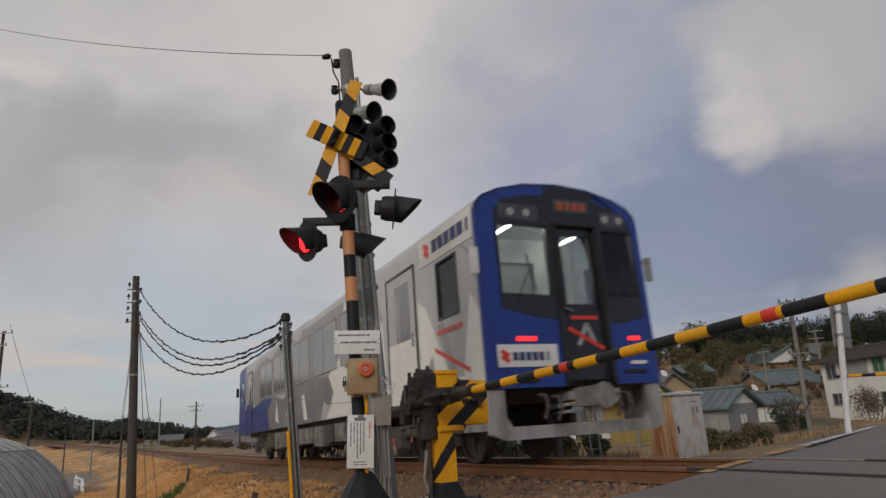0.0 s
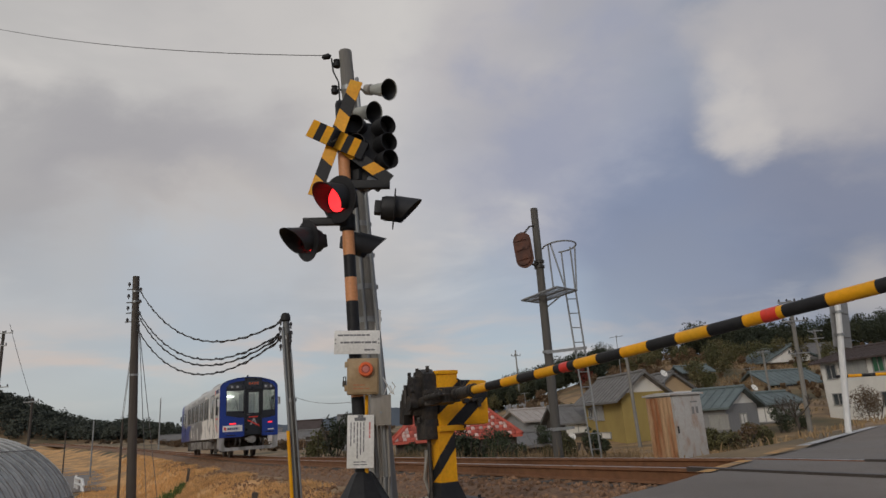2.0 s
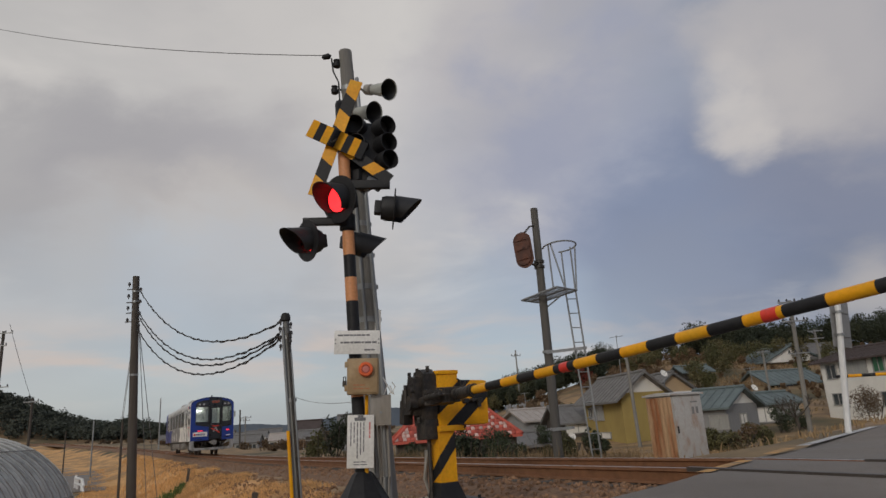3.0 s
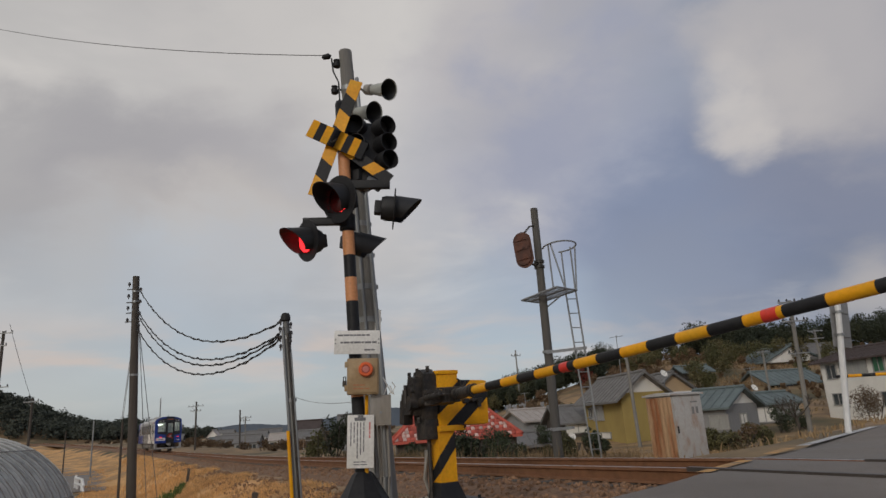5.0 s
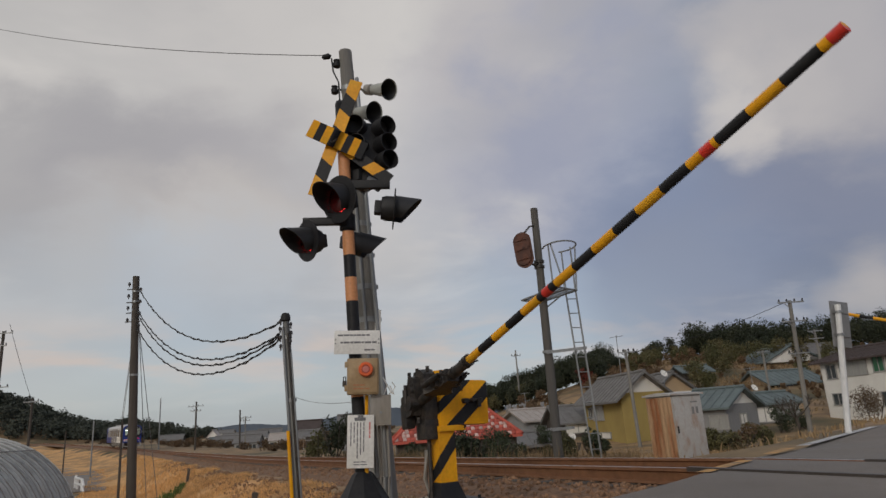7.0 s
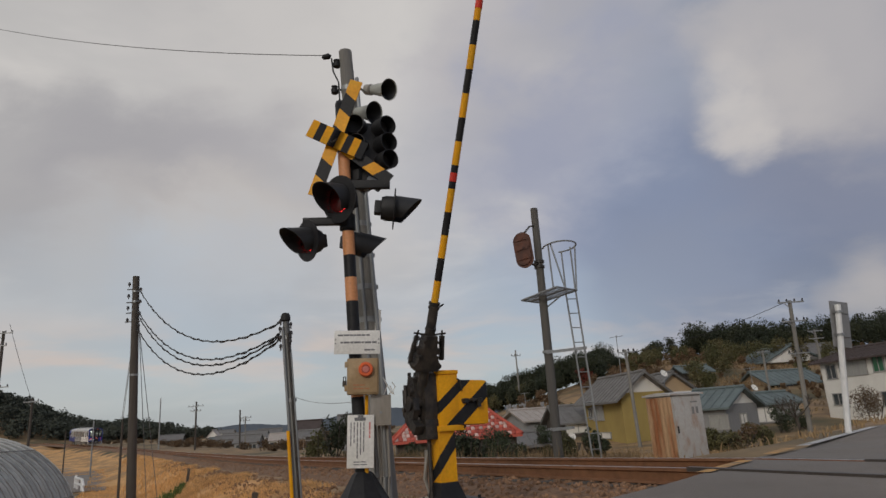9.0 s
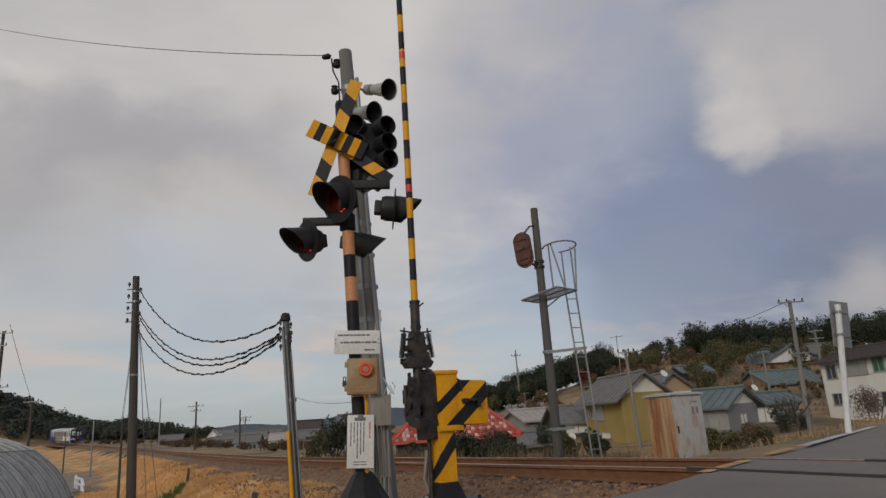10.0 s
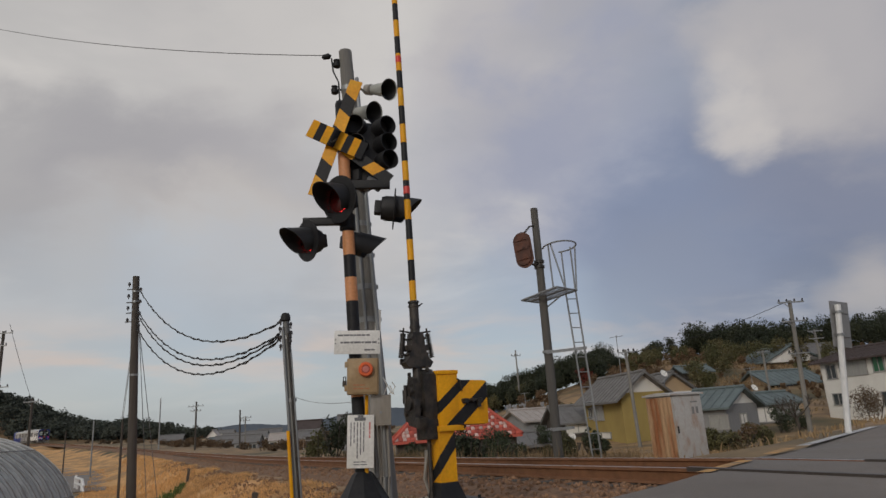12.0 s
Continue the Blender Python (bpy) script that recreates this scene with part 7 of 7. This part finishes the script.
        mid.append(leaf_cloud((x, y, gz(x, y) + h * 0.45), (h * 0.9, h * 0.7, h * 0.5), 260, 0.16, lumps=8))
    tagged(quads("far_woods", far, FAR_LEAF), "dark woods covering the low hill beyond the fields", "trees", kind="stuff")
    tagged(quads("hedge_scrub", mid, LEAF_BROWN), "brown hedges and scrub among the distant houses", "shrubs", kind="stuff")


hill_woods()


def far_ridge(y, pts, name, label, material):
    verts, faces = [], []
    n = 160
    xs = np.linspace(pts[0][0], pts[-1][0], n)
    zs = np.interp(xs, [p[0] for p in pts], [p[1] for p in pts])
    for k, (x, z) in enumerate(zip(xs, zs)):
        z += 2.2 * noise.noise((x * 0.02, y * 0.01, 0)) + 1.0 * noise.noise((x * 0.09, 3, 0)) + 0.5 * noise.noise((x * 0.3, 7, 0))
        verts += [(x, y - 90, -6), (x, y, z), (x, y + 120, -6)]
        if k:
            a = (k - 1) * 3
            faces += [(a, a + 3, a + 4, a + 1), (a + 1, a + 4, a + 5, a + 2)]
    tagged(raw(name, verts, faces, material, smooth=True), label, "hills", kind="structure")


# distance haze is painted into this backdrop's colour
far_ridge(1250, ((-700, 6), (-520, 17), (-470, 21), (-400, 24), (-340, 20), (-300, 18), (-230, 26), (-190, 30), (-120, 34), (-20, 30), (120, 24)), "backdrop", "wooded ridge on the horizon, painted blue-grey for haze", HAZE)


def hillside_graves():
    bm = bmesh.new()
    box(bm, (6.2, 0.5, 1.7), (9.4, 80.4, 0.35), (0, 1, 0), bevel=0.05)
    tagged(part("retaining_wall", bm, WALL_BEIGE), "tan stone retaining wall on the slope", "wall")
    rnd = random.Random(17)
    first = None
    for k in range(26):
        x, y = 6.6 + 5.6 * rnd.random(), 81.2 + 2.4 * rnd.random()
        m = pose(x, y, 1.1 + (y - 81) * 0.25, 0, 0, rnd.uniform(-8, 8))
        if first is None:
            first = thing("gravestone", m, "small grey gravestone above the retaining wall", "gravestone", "graves on the slope")
            bm = bmesh.new()
            box(bm, (0.42, 0.42, 0.2), (0, 0, 0.1), bevel=0.02)
            part("plinth", bm, CONCRETE, first)
            bm = bmesh.new()
            box(bm, (0.24, 0.24, 0.62), (0, 0, 0.5), bevel=0.03)
            part("stone", bm, WALL_GREY, first)
        else:
            copy_thing(first, m)


hillside_graves()


# --- single trees and bushes
def bush(x, y, w, h, material, label, count=900, size=0.07, name="bush", lumps=9):
    z = gz(x, y)
    b = thing(name, pose(x, y, z), label, "bush")
    bm = bmesh.new()
    rnd = random.Random(int(x * 97 + y * 13))
    for _ in range(6):
        a = rnd.uniform(0, 6.28)
        tube(bm, [(0, 0, -0.05), (0.2 * w * math.cos(a), 0.2 * w * math.sin(a), h * 0.3), (0.34 * w * math.cos(a), 0.34 * w * math.sin(a), h * 0.7)], 0.018, 5)
    part("stem_fork", bm, OLD_WOOD, b)
    quads("foliage", [leaf_cloud((0, 0, h * 0.5), (w / 2, w * 0.4, h * 0.6), count, size, lumps)], material, b)


for x, y, w, h, c, s in ((-4.7, 26.5, 1.6, 1.9, 2200, 0.055), (-3.9, 27.5, 1.7, 1.6, 1800, 0.055), (-1.6, 24, 1.2, 0.8, 900, 0.05), (-0.5, 22.5, 1.4, 1.0, 1400, 0.05), (0.35, 22, 1.7, 1.3, 2200, 0.05),
                         (1.2, 22.5, 1.7, 1.4, 2000, 0.05), (1.8, 21.6, 1.2, 1.0, 1200, 0.05)):
    bush(x, y, w, h, LEAF_DARK, "dark green leafy bush behind the rails", c, s)
for x, y, w, h, m in ((-5.5, 27, 1.4, 1.5, LEAF_OLIVE), (5.9, 44, 1.8, 2.2, LEAF_DARK), (13.0, 34, 3.2, 1.4, LEAF_OLIVE), (14.6, 35, 2.6, 1.3, LEAF_BROWN), (15.8, 36, 2.4, 1.3, LEAF_OLIVE), (11.6, 31, 1.6, 1.3, LEAF_OLIVE),
                      (23.4, 49, 2.2, 1.7, LEAF_DARK), (25.6, 50, 2.4, 1.9, LEAF_DARK), (4.2, 20.5, 1.2, 1.0, LEAF_DARK), (3.2, 20.0, 1.4, 1.1, LEAF_OLIVE)):
    bush(x, y, w, h, m, "low shrub by the houses", 1500, 0.065 if y > 30 else 0.05)
bush(27.4, 44.5, 3.4, 3.2, LEAF_BROWN, "leafless brown shrub before the white house", 3000, 0.05)
bush(29.2, 44.0, 2.6, 2.6, LEAF_BROWN, "leafless brown shrub before the white house", 2000, 0.05)
bush(19.8, 98, 3.0, 3.2, LEAF_RED, "red-leaved shrub on the slope", 500, 0.22)


def bare_tree(x, y, h, label):
    z = gz(x, y)
    t = thing("tree", pose(x, y, z), label, "tree")
    rnd = random.Random(3)
    bm = bmesh.new()
    tube(bm, [(0, 0, -0.1), (0.05, 0, h * 0.25), (-0.04, 0, h * 0.45)], 0.11, 8)
    part("trunk", bm, OLD_WOOD, t)
    bm = bmesh.new()

    def limb(p, d, l, r, k):
        q = p + d * l
        tube(bm, [p, p.lerp(q, 0.5) + Vector((0, 0, 0.06 * l)), q], r, 5)
        if k:
            for _ in range(3):
                e = (d + Vector((rnd.uniform(-0.8, 0.8), rnd.uniform(-0.8, 0.8), rnd.uniform(0.0, 0.6)))).normalized()
                limb(q, e, l * rnd.uniform(0.55, 0.8), r * 0.6, k - 1)

    for _ in range(5):
        a = rnd.uniform(0, 6.28)
        limb(Vector((-0.04, 0, h * 0.42)), Vector((math.cos(a), math.sin(a), 0.8)).normalized(), h * 0.24, 0.055, 3)
    part("crown", bm, OLD_WOOD, t)


bare_tree(22.2, 44, 2.9, "small bare pruned fruit tree by the lane")


# --- grasses
def blades(name, points, length, width, material, label, lean=0.5, category="grass"):
    p = np.array(points)
    n = len(p)
    a = RNG.uniform(0, 2 * math.pi, n)
    L = length * RNG.uniform(0.5, 1.3, n)
    k = RNG.uniform(0.05, lean, n)
    b = RNG.uniform(0, 2 * math.pi, n)
    side = np.stack([np.cos(a), np.sin(a), np.zeros(n)], 1) * width * 0.5
    out = np.stack([np.cos(b), np.sin(b), np.zeros(n)], 1)
    up = np.array([0, 0, 1.0])
    mid = p + up * (L * 0.55)[:, None] + out * (L * k * 0.35)[:, None]
    tip = p + up * (L * (1 - k * 0.5))[:, None] + out * (L * k)[:, None]
    v = np.stack([p - side, p + side, mid + side * 0.7, mid - side * 0.7, tip], 1).reshape(-1, 3)
    f = []
    for i in range(n):
        o = i * 5
        f.append((o, o + 1, o + 2, o + 3))
        f.append((o + 3, o + 2, o + 4))
    tagged(raw(name, v.tolist(), f, material), label, category, kind="stuff")


def scatter(count, area, keep):
    out = []
    while len(out) < count:
        n = 4000
        x, y = RNG.uniform(area[0], area[1], n), RNG.uniform(area[2], area[3], n)
        ok = keep(x, y)
        x, y = x[ok], y[ok]
        z = ground_z(x, y)
        out += list(zip(x, y, z))
    return out[:count]


def track_side(x, y):
    sel = slice(0, len(TS), 4)
    dx, dy = x[:, None] - TX[sel], y[:, None] - TY[sel]
    k = np.argmin(dx * dx + dy * dy, axis=1)
    h = TH[sel][k]
    d = -np.cos(h) * (x - TX[sel][k]) - np.sin(h) * (y - TY[sel][k])
    return d, TS[sel][k]


def road_gap(x, y):
    return np.abs((x - ROAD_AT.x) * ROAD_DIR.y - (y - ROAD_AT.y) * ROAD_DIR.x)


def patchy(x, y, f=0.35, t=0.0):
    return np.array([noise.noise((a * f, b * f, 1.3)) > t for a, b in zip(x, y)])


def bank(x, y):
    d, s = track_side(x, y)
    return (d > 2.5 + 0.5 * np.sin(s * 0.8)) & (d < np.where(s > 60, 14, 7.5)) & (s > -6) & (road_gap(x, y) > 3.0)


blades("dry_grass", scatter(48000, (-14, 2, 7, 30), lambda x, y: bank(x, y) & (RNG.uniform(0, 1, len(x)) < 0.3 + 0.7 * patchy(x, y, 0.6, -0.15))), 0.12, 0.009, GRASS_GOLD, "golden dry grass on the railway bank", 1.2)
blades("dry_grass_far", scatter(24000, (-45, -7, 26, 85), lambda x, y: bank(x, y)), 0.15, 0.03, GRASS_GOLD, "golden dry grass along the distant bank", 1.2)
blades("weeds", scatter(1500, (-14, -8.5, 18, 24), lambda x, y: patchy(x, y, 0.5, 0.1)), 0.24, 0.05, GRASS_GREEN, "green weeds at the field's edge", 0.9, "weeds")


def verge(x, y):
    d, s = track_side(x, y)
    return (d < -2.4) & (d > -7.5) & (road_gap(x, y) > 3.1) & (s > -12) & (x < 0.265 * y)


blades("reeds", scatter(9000, (-9, 9, 9.5, 32), lambda x, y: verge(x, y) & (RNG.uniform(0, 1, len(x)) < 0.15 + 0.85 * patchy(x, y, 0.5, 0.0))), 0.5, 0.014, REED, "tall pale dry reeds behind the rails", 0.6, "reeds")
blades("verge_grass", scatter(12000, (3, 30, 10.5, 46), lambda x, y: (road_gap(x, y) > 2.75) & (road_gap(x, y) < 22) & (track_side(x, y)[0] < -2.6)), 0.17, 0.03, REED, "short dry grass on the verge beyond the crossing", 0.9)
blades("terrace_grass", scatter(16000, (16, 62, 60, 122), lambda x, y: (x > 0.22 * y) & (x < 0.7 * y) & (RNG.uniform(0, 1, len(x)) < 0.1 + 0.9 * patchy(x, y, 0.12, -0.05))), 0.45, 0.10, REED, "dry brown grass on the terraced slope", 0.9)
blades("crossing_litter", scatter(3500, (-3.5, 2.2, 5.6, 11), lambda x, y: (track_side(x, y)[0] > 1.9) & (road_gap(x, y) > 2.7)), 0.05, 0.016, LEAF_BROWN, "dead brown leaves and twigs on the gravel", 1.6, "leaf litter")
# ---------------------------------------------------------------- what moves
RUN = [(0.0, -7.7), (0.5, -1.05), (1.0, 5.6), (1.5, 12.25), (2.0, 19.1), (2.5, 26.3), (3.0, 33.5), (3.5, 41.3), (4.0, 49.5), (4.5, 58.1), (5.0, 67.2),
       (5.5, 77.2), (6.0, 87.6), (6.5, 98.4), (7.0, 109.3), (7.5, 120.2), (8.0, 131.1), (8.5, 142.0), (9.0, 152.6), (9.5, 162.8), (10.0, 172.5),
       (10.5, 181.5), (11.0, 189.8), (11.5, 197.3), (12.0, 203.9)]
LIFT = [(0.0, 3.0), (5.95, 3.0), (6.2, 3.7), (6.4, 5.7), (6.6, 8.9), (6.8, 13.1), (7.0, 17.9), (7.2, 22.9), (7.6, 32.6), (8.0, 42.0), (8.4, 51.5),
        (8.8, 60.8), (9.2, 70.2), (9.4, 75.2), (9.6, 79.8), (9.8, 84.6), (10.0, 89.4), (10.2, 90.8), (12.0, 90.8)]


def motions():
    rows = []
    for t, s in RUN:
        a, b = track_at(s + 3.0)[0], track_at(s + 17.5)[0]
        d = (b - a).normalized()
        o = a - d * 3.0
        rows.append((t, Matrix.Translation(o) @ d.to_track_quat("X", "Z").to_matrix().to_4x4()))
    walk(TRAIN, rows)
    walk(ARM, [(t, pose(0, -0.12, 0.80, 0, -a, 0)) for t, a in LIFT])

    # the wheels roll; past a certain speed they are too far off to tell
    spin, turn, last = [], 0.0, None
    times = [t for t, _ in RUN]
    for k in range(361):
        s = float(np.interp(k / 30, times, [v for _, v in RUN]))
        if last is not None:
            turn += min((s - last) / 0.43, radians(80))
        spin.append((k / 30, math.degrees(turn)))
        last = s
    for w in WHEELS:
        at = w.matrix_basis.translation.copy()
        walk(w, [(t, pose(at.x, at.y, at.z, 0, a, 0)) for t, a in spin])
    walk(FAR_ARM, [(t, pose(0, -0.12, 0.92, 0, -max(0.0, a - 3.0) * 1.15, 0)) for t, a in LIFT])
    # the two flashers take turns; a bulb shines while it stands forward in its lens
    flips = [0.25, 0.82, 1.43, 2.05, 2.65, 3.27, 3.89, 4.52, 5.14, 5.77, 5.85]
    for bulb, first in ((BULB_A, False), (BULB_B, True)):
        on, rows = first, []

        def row(t, state):
            rows.append((t, pose(0, 0, 0.012 if state else -0.06)))

        row(0.0, on)
        for k, t in enumerate(flips):
            nxt = (not on) if k < len(flips) - 1 else False
            if nxt != on:
                row(t - 0.034, on)
                row(t, nxt)
            on = nxt
        row(12.0, on)
        walk(bulb, rows)


motions()
